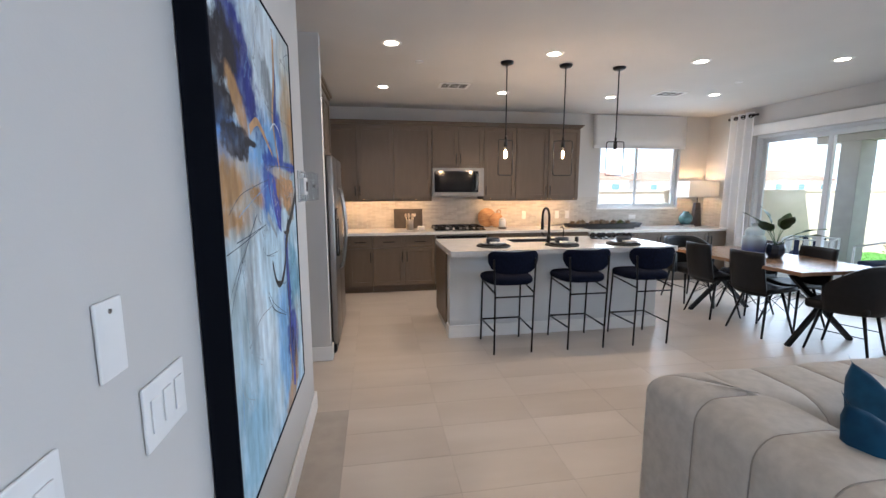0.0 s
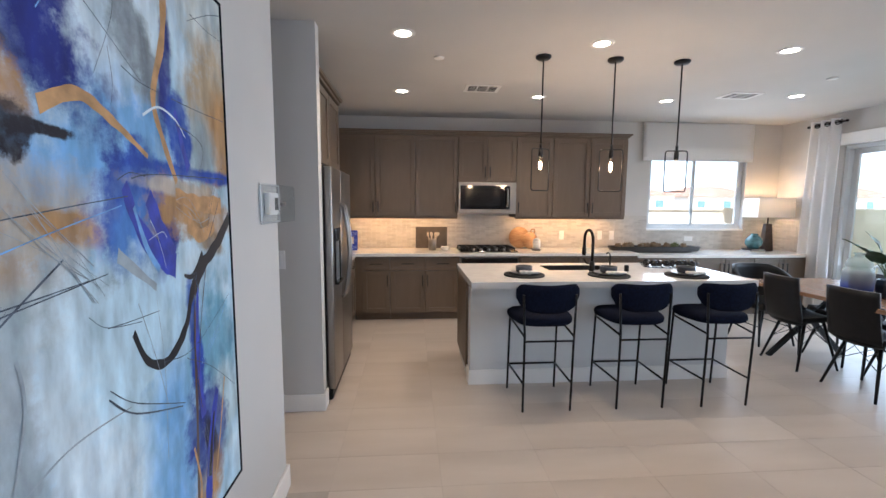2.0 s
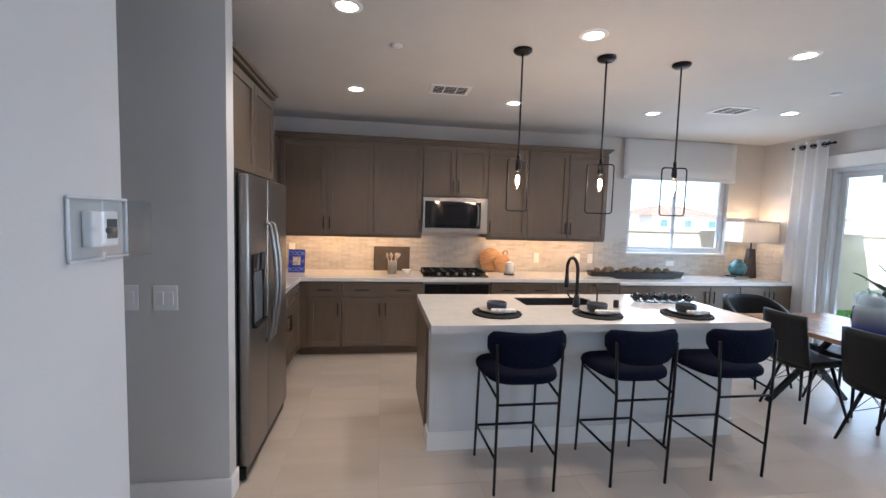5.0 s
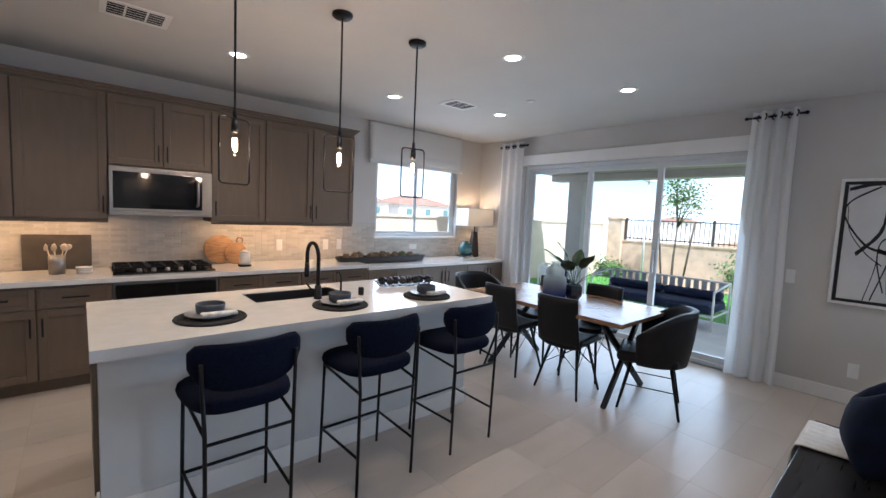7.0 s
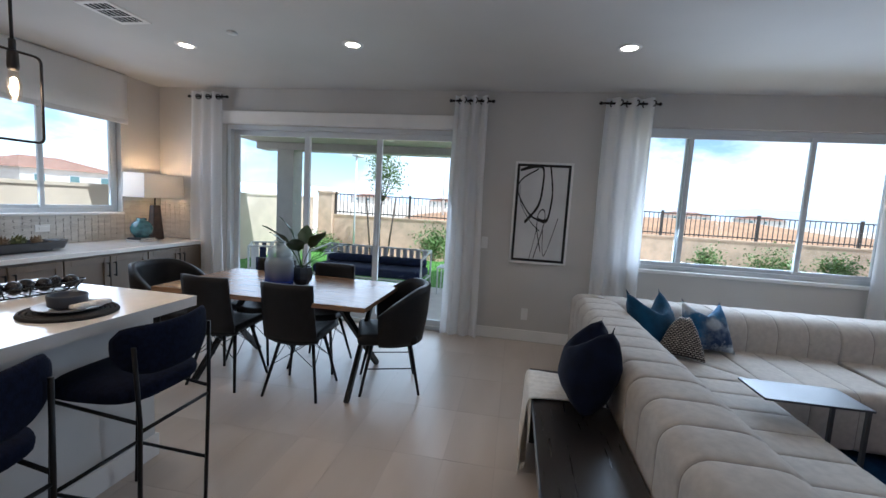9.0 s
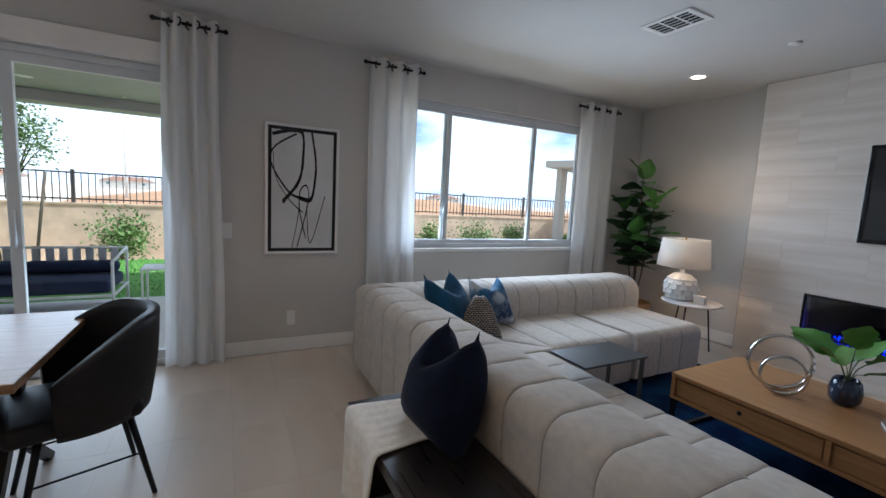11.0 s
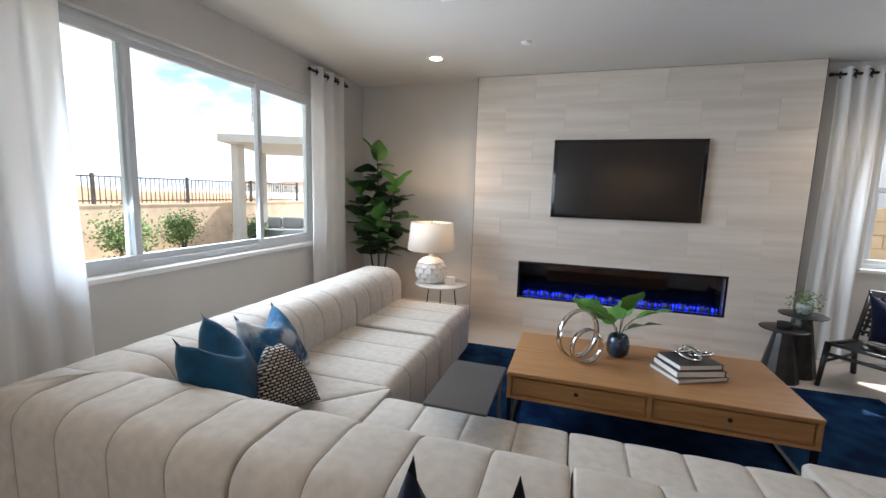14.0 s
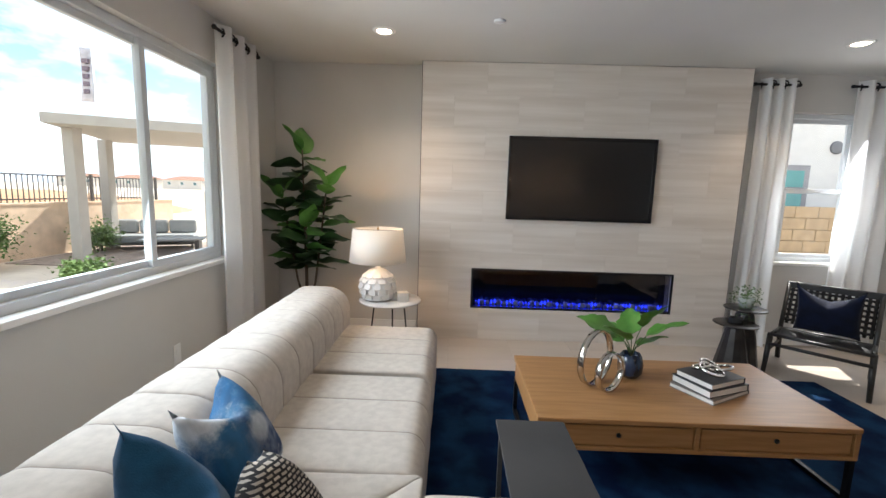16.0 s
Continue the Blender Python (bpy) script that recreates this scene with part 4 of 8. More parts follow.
# ---- soft furnishings and decor ----
def cushion(size, thick, chop=0.0, n=16, ears=0.10, pinch=0.0):
    """Upright square cushion facing -y, standing on z = 0, with pinched corners and a dented top."""
    bm = bmesh.new()
    def pt(u, v, side):
        e = 1 - ears * (1 - v * v) * abs(u) ** 3
        g = 1 - ears * (1 - u * u) * abs(v) ** 3
        x, z = size / 2 * u * e, size / 2 * v * g
        t = thick / 2 * ((1 - u * u) * (1 - v * v)) ** 0.42 if abs(u) < 1 and abs(v) < 1 else 0.0
        if chop and v > -0.2:
            w = ((v + 0.2) / 1.2) ** 1.5
            z += w * (0.09 * size * abs(u) ** 5 - chop * (1 - abs(u)) ** 0.9)
            t *= 1 + 0.2 * w
        x *= 1 - pinch * ((v + 1) / 2) ** 2
        w2 = 0.006 * noise.noise(Vector((u * 3, v * 3, side * 5)))
        return Vector((x, side * t + w2, z + size / 2))
    front = [[bm.verts.new(pt(-1 + 2 * i / n, -1 + 2 * j / n, -1)) for j in range(n + 1)] for i in range(n + 1)]
    rear = [[front[i][j] if i in (0, n) or j in (0, n) else bm.verts.new(pt(-1 + 2 * i / n, -1 + 2 * j / n, 1)) for j in range(n + 1)] for i in range(n + 1)]
    for s in (front, rear):
        for i in range(n):
            for j in range(n):
                f = bm.faces.new((s[i][j], s[i + 1][j], s[i + 1][j + 1], s[i][j + 1]))
                f.smooth = True
    return bm

def patches(name, base, rows, rough=0.6, bump=0.2, warp=0.22, obj=False):
    """Paint laid on in loose shapes: rows of (colour, centre, half sizes, turn about x, softness)."""
    m = bpy.data.materials.new(name)
    m.use_nodes = True
    n, l = m.node_tree.nodes, m.node_tree.links
    b = n["Principled BSDF"]
    b.inputs["Roughness"].default_value = rough
    src = n.new("ShaderNodeTexCoord").outputs["Object"] if obj else n.new("ShaderNodeNewGeometry").outputs["Position"]
    def tex(scale, detail):
        t = n.new("ShaderNodeTexNoise")
        t.inputs["Scale"].default_value, t.inputs["Detail"].default_value = scale, detail
        l.new(src, t.inputs["Vector"])
        return t
    big, fine = tex(4.5, 8), tex(19, 9)
    fine.inputs["Roughness"].default_value = 0.68
    r = n.new("ShaderNodeValToRGB")
    r.color_ramp.elements[0].position, r.color_ramp.elements[1].position = 0.36, 0.66
    r.color_ramp.elements[0].color, r.color_ramp.elements[1].color = (*base[0], 1), (*base[1], 1)
    mid = r.color_ramp.elements.new(0.5)
    mid.color = (*base[2], 1)
    l.new(big.outputs["Fac"], r.inputs["Fac"])
    out = r.outputs["Color"]
    add = n.new("ShaderNodeMath")
    add.operation = "ADD"
    l.new(big.outputs["Fac"], add.inputs[0])
    l.new(fine.outputs["Fac"], add.inputs[1])
    # the paint is thinner here and there
    dry = tex(7.5, 10)
    dry.inputs["Roughness"].default_value = 0.7
    thin = n.new("ShaderNodeMapRange")
    thin.inputs["From Min"].default_value, thin.inputs["From Max"].default_value = 0.36, 0.56
    thin.inputs["To Min"].default_value, thin.inputs["To Max"].default_value = 0.68, 1.0
    l.new(dry.outputs["Fac"], thin.inputs["Value"])
    for colour, centre, half, turn, soft in rows:
        mp = n.new("ShaderNodeMapping")
        mp.vector_type = "TEXTURE"
        mp.inputs["Location"].default_value = centre
        mp.inputs["Rotation"].default_value = (radians(turn), 0, 0)
        mp.inputs["Scale"].default_value = half
        l.new(src, mp.inputs["Vector"])
        ln = n.new("ShaderNodeVectorMath")
        ln.operation = "LENGTH"
        l.new(mp.outputs["Vector"], ln.inputs[0])
        ma = n.new("ShaderNodeMath")
        ma.operation = "MULTIPLY_ADD"
        l.new(add.outputs["Value"], ma.inputs[0])
        ma.inputs[1].default_value = warp * 6
        l.new(ln.outputs["Value"], ma.inputs[2])
        mr = n.new("ShaderNodeMapRange")
        mr.inputs["From Min"].default_value, mr.inputs["From Max"].default_value = 1.0 + warp * 6 - soft, 1.0 + warp * 6 + soft
        mr.inputs["To Min"].default_value, mr.inputs["To Max"].default_value = 1.0, 0.0
        l.new(ma.outputs["Value"], mr.inputs["Value"])
        mx = n.new("ShaderNodeMix")
        mx.data_type = "RGBA"
        mx.inputs["B"].default_value = (*colour, 1)
        op = n.new("ShaderNodeMath")
        op.operation = "MULTIPLY"
        l.new(mr.outputs["Result"], op.inputs[0])
        l.new(thin.outputs["Result"], op.inputs[1])
        l.new(op.outputs["Value"], mx.inputs["Factor"])
        l.new(out, mx.inputs["A"])
        out = mx.outputs["Result"]
    # dry-brush streaks over the whole surface
    stm = n.new("ShaderNodeMapping")
    stm.inputs["Rotation"].default_value, stm.inputs["Scale"].default_value = (0.5, 0, 0), (8, 15, 5)
    l.new(src, stm.inputs["Vector"])
    stt = n.new("ShaderNodeTexNoise")
    stt.inputs["Scale"].default_value, stt.inputs["Detail"].default_value = 1.6, 7
    l.new(stm.outputs["Vector"], stt.inputs["Vector"])
    smr = n.new("ShaderNodeMapRange")
    smr.inputs["From Min"].default_value, smr.inputs["From Max"].default_value = 0.3, 0.7
    smr.inputs["To Min"].default_value, smr.inputs["To Max"].default_value = 0.66, 1.20
    l.new(stt.outputs["Fac"], smr.inputs["Value"])
    hsv = n.new("ShaderNodeHueSaturation")
    l.new(smr.outputs["Result"], hsv.inputs["Value"])
    l.new(out, hsv.inputs["Color"])
    out = hsv.outputs["Color"]
    l.new(out, b.inputs["Base Color"])
    bp = n.new("ShaderNodeBump")
    bp.inputs["Strength"].default_value, bp.inputs["Distance"].default_value = bump, 0.003
    l.new(fine.outputs["Fac"], bp.inputs["Height"])
    l.new(bp.outputs["Normal"], b.inputs["Normal"])
    return m

TEAL = mat("teal velvet", (0.010, 0.058, 0.120), 0.85, var=0.25, scale=12, bump=0.3, bscale=300, sheen=0.1, spec=0.2)
NAVYP = mat("navy velvet", (0.004, 0.007, 0.022), 0.85, var=0.3, scale=12, bump=0.2, bscale=300, sheen=0.03, spec=0.2)
WATER = patches("watercolour cloth", ((0.60, 0.60, 0.61), (0.66, 0.67, 0.69), (0.50, 0.58, 0.64)), [((0.012, 0.10, 0.20), (0.10, 0, 0.26), (0.16, 0.6, 0.06), 0, 0.2), ((0.012, 0.04, 0.11), (0.0, 0, 0.12), (0.20, 0.6, 0.12), 0, 0.2), ((0.015, 0.11, 0.25), (0.14, 0, 0.33), (0.10, 0.6, 0.08), 0, 0.2), ((0.015, 0.11, 0.25), (-0.15, 0, 0.16), (0.10, 0.6, 0.14), 0, 0.2), ((0.40, 0.44, 0.48), (0.03, 0, 0.20), (0.05, 0.5, 0.04), 0, 0.3)], 0.85, obj=True)
def weave_mat():
    m = mat("black and cream weave", (0.02, 0.02, 0.022), 0.9)
    n, l = m.node_tree.nodes, m.node_tree.links
    tcd = n.new("ShaderNodeTexCoord")
    br = n.new("ShaderNodeTexBrick")
    mp = n.new("ShaderNodeMapping")
    mp.inputs["Rotation"].default_value = (radians(90), 0, 0)
    l.new(tcd.outputs["Object"], mp.inputs["Vector"])
    no = n.new("ShaderNodeTexNoise")
    no.inputs["Scale"].default_value = 7
    l.new(tcd.outputs["Object"], no.inputs["Vector"])
    ad = n.new("ShaderNodeMixRGB")
    ad.blend_type, ad.inputs[0].default_value = "ADD", 0.008
    l.new(mp.outputs["Vector"], ad.inputs[1])
    l.new(no.outputs["Color"], ad.inputs[2])
    l.new(ad.outputs["Color"], br.inputs["Vector"])
    br.inputs["Scale"].default_value, br.inputs["Mortar Size"].default_value = 27, 0.09
    br.inputs["Color1"].default_value, br.inputs["Color2"].default_value, br.inputs["Mortar"].default_value = (0.50, 0.45, 0.38, 1), (0.30, 0.26, 0.22, 1), (0.012, 0.012, 0.014, 1)
    br.inputs["Brick Width"].default_value, br.inputs["Row Height"].default_value = 0.62, 0.36
    l.new(br.outputs["Color"], n["Principled BSDF"].inputs["Base Color"])
    return m
WEAVE = weave_mat()
def pillow(label, m, size, thick, chop, material, group="sofa cushions", pinch=0.0):
    ob = part("throw_pillow", cushion(size, thick, chop, pinch=pinch), material)
    ob.matrix_world = m
    return tagged(ob, label, "pillow", group)
pillow("teal velvet throw pillow in the sofa corner", pose(5.11, 1.46, 0.437, -27, 0, -57), 0.45, 0.24, 0.20, TEAL, pinch=0.20)
pillow("blue and white watercolour throw pillow", pose(5.18, 1.09, 0.437, -30, 0, -86), 0.39, 0.19, 0.10, WATER, pinch=0.25)
pillow("small black and cream woven pillow among the sofa cushions", pose(4.96, 1.375, 0.437, -26, 0, -112), 0.32, 0.17, 0.0, WEAVE, pinch=0.82)
pillow("dark navy velvet pillow leaning against the sofa", pose(3.965, 2.25, 0.457, -17, 0, 183), 0.43, 0.29, 0.15, NAVYP, "bench cushions", pinch=0.50)
pillow("teal velvet pillow in the other sofa corner", pose(2.27, 1.41, 0.437, -27, 0, 35), 0.46, 0.20, 0.17, TEAL, pinch=0.12)

# throw blanket over the bench end
THROW = mat("cream knit", (0.80, 0.77, 0.71), 0.95, var=0.06, scale=30, bump=0.6, bscale=220, spec=0.1)
th = thing("throw_blanket", "cream fringed throw blanket draped over the bench", "blanket")
def drape(u, v):
    x = 3.93 + 0.37 * u + 0.015 * math.sin(v * 9 + u * 4)
    s = v * 0.82
    w = 0.006 * math.sin(u * 21 + v * 3)
    if s < 0.385:
        return Vector((x, 2.095 + s, 0.456 + abs(w)))
    a = min(1.0, (s - 0.385) / 0.05)
    d = max(0.0, s - 0.40)
    return Vector((x + 0.03 * d * math.sin(u * 7), 2.482 + 0.012 * a + 0.02 * math.sin(u * 12 + 1) * min(1, d * 4), 0.456 - d))
part("cloth", grid(bmesh.new(), drape, 24, 40), THROW, th, solid=0.006)
fb = bmesh.new()
for i in range(30):
    p = drape((i + 0.5) / 30, 1.0)
    tube(fb, [p, p + Vector((random.uniform(-0.012, 0.012), random.uniform(-0.005, 0.008), -0.04)), p + Vector((random.uniform(-0.02, 0.02), random.uniform(-0.005, 0.01), -0.075))], 0.0028, 5)
part("fringe", fb, THROW, th)

# curtains
def curtain(axis, at, a0, a1, folds, z1=2.60, flare=0.05):
    c = thing("curtain", "white sheer grommet curtain panel hanging to the floor", "curtain", "curtains")
    mid, half = (a0 + a1) / 2, (a1 - a0) / 2
    seed = random.uniform(0, 9)
    def pt(u, v):
        z = 0.012 + (z1 - 0.012) * v
        k = 1 + flare * (1 - v)
        a = mid + half * (2 * u - 1) * k + 0.008 * math.sin(6 * v + seed)
        w = 0.036 * math.sin(2 * math.pi * folds * u + seed + 0.5 * (1 - v)) + 0.010 * math.sin(2 * math.pi * folds * 2.3 * u + 4 * v + seed) * (1 - v)
        return Vector((at + w, a, z)) if axis == "x" else Vector((a, at + w, z))
    part("cloth", grid(bmesh.new(), pt, folds * 14, 30), CURT, c)
    for i in range(folds * 2):
        u = (i + 0.25) / (folds * 2)
        p = pt(u, 1.0)
        ring = [(0, 0.026 * math.cos(t * math.pi / 8), 0.026 * math.sin(t * math.pi / 8)) for t in range(16)]
        bm = tube(bmesh.new(), ring, 0.006, 6, closed=True)
        g = part("grommet", bm, BLACK, c, "black metal grommet")
        turn = (55 if i % 2 else 125) + (0 if axis == "x" else 90)
        g.matrix_world = Matrix.Translation((p.x, p.y, z1 - 0.055)) @ pose(0, 0, 0, 0, 0, turn)
    return c

def rod(axis, at, a0, a1, z=2.545):
    r = thing("curtain_rod", "short black metal curtain rod", "rod", "curtain rods")
    P = (lambda a, d=0: (at + d, a, z)) if axis == "x" else (lambda a, d=0: (a, at + d, z))
    part("bar", tube(bmesh.new(), [P(a0), P(a1)], 0.011, 10), BLACK, r)
    for a in (a0, a1):
        bm = lathe(bmesh.new(), [(0, -0.016), (0.012, -0.014), (0.019, 0), (0.012, 0.014), (0, 0.016)], 12)
        part("finial", bm, BLACK, r).matrix_world = Matrix.Translation(P(a))
    wall = {"x": XE - at, "y": YS - at}[axis]
    part("bracket", tube(bmesh.new(), [P((a0 + a1) / 2), P((a0 + a1) / 2, wall * 0.98)], 0.007, 8), BLACK, r)
CXX = 6.245
for a0, a1, f, fl in ((6.10, 6.50, 3, 0.12), (3.00, 3.35, 3, 0.16), (1.375, 1.83, 3, 0.03), (-1.25, -0.69, 3, 0.04)):
    curtain("x", CXX, a0, a1, f, flare=fl)
    rod("x", CXX, a0 - 0.05, a1 + 0.05)
for a0, a1 in ((1.40, 1.73), (0.36, 0.83)):
    curtain("y", YS + 0.10, a0, a1, 3)
    rod("y", YS + 0.10, a0 - 0.04, a1 + 0.04)

# roman shade on the kitchen window
rs = thing("roman_shade", "white linen roman shade pulled up over the window", "shade")
def shade_pt(u, v):
    z = 2.13 + 0.53 * v
    return Vector((4.19 + 1.67 * u, YN - 0.045 - 0.012 * max(0, math.sin(v * math.pi * 3.0)) * (1 if v < 0.34 else 0.15), z))
part("cloth", grid(bmesh.new(), shade_pt, 20, 30), SHADE, rs, solid=0.004)
part("bottom_fold", B(4.19, 5.86, YN - 0.062, YN - 0.035, 2.125, 2.175, bevel=0.01), SHADE, rs)
part("headrail", B(4.20, 5.85, YN - 0.04, YN - 0.004, 2.62, 2.66), TRIM, rs)

# framed line art on the east wall
fa = thing("framed_art", "white framed abstract art with black brush lines", "picture")
AX, AY0, AY1, AZ0, AZ1 = 6.30, 2.075, 2.675, 0.87, 1.95
part("frame", frame_rect(bmesh.new(), "x", AX + 0.018, 0.04, AY0, AY1, AZ0, AZ1, 0.022), TRIM, fa)
part("paper", B(AX + 0.012, AX + 0.02, AY0 + 0.02, AY1 - 0.02, AZ0 + 0.02, AZ1 - 0.02), mat("art paper", (0.62, 0.62, 0.62), 0.8, var=0.05, scale=4), fa)
INK = mat("black ink", (0.012, 0.012, 0.012), 0.7)
part("border", frame_rect(bmesh.new(), "x", AX + 0.010, 0.006, AY0 + 0.024, AY1 - 0.024, AZ0 + 0.024, AZ1 - 0.024, 0.026), INK, fa, "black inner border")
def ribbon(pts, widths, flat):
    """A flat brush line through a few points, smoothed; flat maps (a, b) to the wall."""
    P = [Vector(p) for p in pts]
    out = []
    k = len(P)
    for i in range(k - 1):
        p0, p1, p2, p3 = P[max(i - 1, 0)], P[i], P[i + 1], P[min(i + 2, k - 1)]
        for s in range(8):
            t = s / 8
            out.append((0.5 * (2 * p1 + (p2 - p0) * t + (2 * p0 - 5 * p1 + 4 * p2 - p3) * t * t + (3 * p1 - p0 - 3 * p2 + p3) * t ** 3), widths[0] + (widths[1] - widths[0]) * (i + t) / (k - 1)))
    out.append((P[-1], widths[1]))
    bm = bmesh.new()
    ring = []
    for i, (p, w) in enumerate(out):
        d = out[min(i + 1, len(out) - 1)][0] - out[max(i - 1, 0)][0]
        nn = Vector((-d.y, d.x)).normalized() if d.length > 1e-9 else Vector((0, 1))
        w *= 0.85 + 0.3 * noise.noise(Vector((p.x * 30, p.y * 30, 0)))
        ring.append((bm.verts.new(flat(p + nn * w / 2)), bm.verts.new(flat(p - nn * w / 2))))
    for a, b in zip(ring, ring[1:]):
        bm.faces.new((a[0], a[1], b[1], b[0]))
    return bm
def on_art(p):
    return (AX + 0.0105, AY1 - 0.03 - p.x * 0.54, AZ1 - 0.03 - p.y * 1.02)
for pts, w in (([(0.05, 0.06), (0.3, 0.02), (0.48, 0.03), (0.50, 0.2), (0.44, 0.42), (0.2, 0.60)], (0.028, 0.036)), ([(0.62, 0.0), (0.69, 0.25), (0.68, 0.42), (0.62, 0.57), (0.45, 0.56)], (0.026, 0.036)), ([(0.40, 0.04), (0.08, 0.16), (0.04, 0.3), (0.3, 0.52), (0.55, 0.57)], (0.016, 0.02)), ([(0.06, 0.2), (0.1, 0.4), (0.3, 0.58), (0.5, 0.68)], (0.008, 0.010)), ([(0.55, 0.9), (0.45, 0.66), (0.46, 0.5), (0.56, 0.46), (0.58, 0.6), (0.42, 0.97)], (0.014, 0.014)), ([(0.45, 0.6), (0.42, 0.75), (0.34, 0.98)], (0.010, 0.010)), ([(0.56, 0.62), (0.62, 0.94), (0.84, 0.54)], (0.009, 0.012))):
    part("brush_line", ribbon(pts, (w[0] * 1.25, w[1] * 1.25), on_art), INK, fa)

# large abstract painting on the west wall
PX, PY0, PY1, PZ0, PZ1 = 0.300, 1.605, 2.575, 0.565, 2.09
pa = thing("large_painting", "large blue and ochre abstract painting in a deep black frame", "picture")
part("frame", frame_rect(bmesh.new(), "x", (XW + PX) / 2 + 0.001, PX - XW - 0.002, PY0, PY1, PZ0, PZ1, 0.010), mat("black lacquer frame", (0.005, 0.006, 0.010), 0.8, var=0.1, spec=0.08), pa)
U, O, K, W, G, S = (0.018, 0.030, 0.22), (0.42, 0.24, 0.10), (0.016, 0.014, 0.020), (0.66, 0.74, 0.78), (0.22, 0.25, 0.27), (0.09, 0.22, 0.55)
PALE, SKYB, TAN, UB = (0.50, 0.66, 0.75), (0.19, 0.38, 0.64), (0.42, 0.32, 0.20), (0.024, 0.070, 0.38)
def uv(u, v):
    return (PX, 1.68 + 0.87 * u, 0.578 + 1.497 * v)
washes = [
    (SKYB, 0.10, 0.63, 0.22, 0.10, 0, 0.6), (SKYB, 0.42, 0.69, 0.17, 0.11, 10, 0.6), (S, -0.05, 0.68, 0.10, 0.07, 0, 0.5), (W, 0.42, 0.88, 0.13, 0.13, 0, 0.6), (W, 0.60, 0.96, 0.10, 0.08, 0, 0.6),
    ((0.56, 0.58, 0.54), 0.92, 0.94, 0.11, 0.09, 0, 0.5), (TAN, 0.92, 0.80, 0.10, 0.11, -10, 0.6), (O, 0.99, 0.73, 0.06, 0.09, 0, 0.5), ((0.30, 0.36, 0.38), 0.84, 0.68, 0.05, 0.08, 0, 0.5), (G, 0.55, 0.825, 0.05, 0.08, 35, 0.4)]
middle = [
    ((0.46, 0.40, 0.32), 0.06, 0.58, 0.20, 0.08, 5, 0.6), (O, -0.03, 0.59, 0.10, 0.045, 0, 0.4), (O, 0.0, 0.53, 0.14, 0.035, -5, 0.4), (O, 0.30, 0.575, 0.06, 0.02, -15, 0.4), ((0.40, 0.46, 0.47), 0.16, 0.48, 0.15, 0.05, 0, 0.7), (G, 0.45, 0.50, 0.06, 0.03, 10, 0.5),
    (UB, 0.78, 0.655, 0.22, 0.014, -2, 0.5), (UB, 0.53, 0.585, 0.10, 0.10, -28, 0.3), (U, 0.60, 0.55, 0.05, 0.065, -25, 0.3), (S, 0.48, 0.56, 0.04, 0.07, -20, 0.5), (O, 0.80, 0.585, 0.15, 0.060, -12, 0.35), ((0.26, 0.18, 0.10), 0.84, 0.54, 0.09, 0.03, -22, 0.4), ((0.50, 0.44, 0.36), 0.68, 0.63, 0.12, 0.016, -4, 0.4)]
low = [
    ((0.40, 0.50, 0.54), -0.03, 0.33, 0.12, 0.18, 0, 0.7), (W, 0.32, 0.30, 0.09, 0.20, 0, 0.6), (PALE, 0.45, 0.40, 0.12, 0.12, 0, 0.5), ((0.34, 0.38, 0.40), 0.14, 0.37, 0.035, 0.13, 4, 0.5), ((0.28, 0.46, 0.58), 0.08, 0.10, 0.15, 0.13, 0, 0.7), (SKYB, 0.62, 0.14, 0.06, 0.20, 6, 0.6),
    ((0.16, 0.34, 0.46), 0.90, 0.34, 0.09, 0.14, 10, 0.6), ((0.46, 0.58, 0.62), 0.94, 0.20, 0.06, 0.08, 20, 0.5), (UB, 0.74, 0.34, 0.018, 0.16, 4, 0.4), (U, 0.79, 0.16, 0.065, 0.11, 12, 0.35), (K, 0.81, 0.13, 0.018, 0.07, 14, 0.3), (O, 0.70, 0.02, 0.12, 0.05, 35, 0.5)]
high = [
    (U, 0.20, 0.815, 0.075, 0.20, 42, 0.35), (U, 0.66, 0.82, 0.018, 0.10, -8, 0.4), (UB, 0.72, 0.71, 0.036, 0.075, 6, 0.3), (K, -0.02, 0.81, 0.11, 0.075, 20, 0.3), (K, 0.02, 0.735, 0.11, 0.035, 10, 0.3), (K, 0.08, 0.79, 0.02, 0.10, 15, 0.3),
    (O, 0.14, 0.74, 0.032, 0.10, 50, 0.3), (K, 0.13, 0.678, 0.085, 0.036, 0, 0.2), (K, 0.25, 0.682, 0.06, 0.012, 0, 0.2)]
CANVAS = patches("painted canvas", ((0.26, 0.45, 0.62), (0.60, 0.70, 0.75), (0.43, 0.59, 0.70)), [(c, uv(u, v), (0.5, a * 1.4, b * 1.35), turn, soft * 0.6) for c, u, v, a, b, turn, soft in washes + middle + low + high], 0.8, 0.5, 0.25)
part("canvas", B(PX - 0.03, PX - 0.004, PY0 + 0.009, PY1 - 0.009, PZ0 + 0.009, PZ1 - 0.009), CANVAS, pa, "loosely painted blue, ochre and white canvas")
laid = itertools.count()
def brush(pts, widths, material):
    """Each stroke lies a hair above the one before."""
    x = PX - 0.0037 + 0.000028 * next(laid)
    part("brush_stroke", ribbon(pts, widths, lambda p: (x, 1.692 + p.x * 0.846, 0.59 + p.y * 1.473)), material, pa)
GRY = mat("grey wash", (0.30, 0.34, 0.37), 0.7, var=0.2, scale=20)
BLS = mat("soft blue paint", (0.16, 0.33, 0.60), 0.6, var=0.3, scale=20)
WHT = mat("white paint dab", (0.66, 0.74, 0.78), 0.6, var=0.1, scale=20)
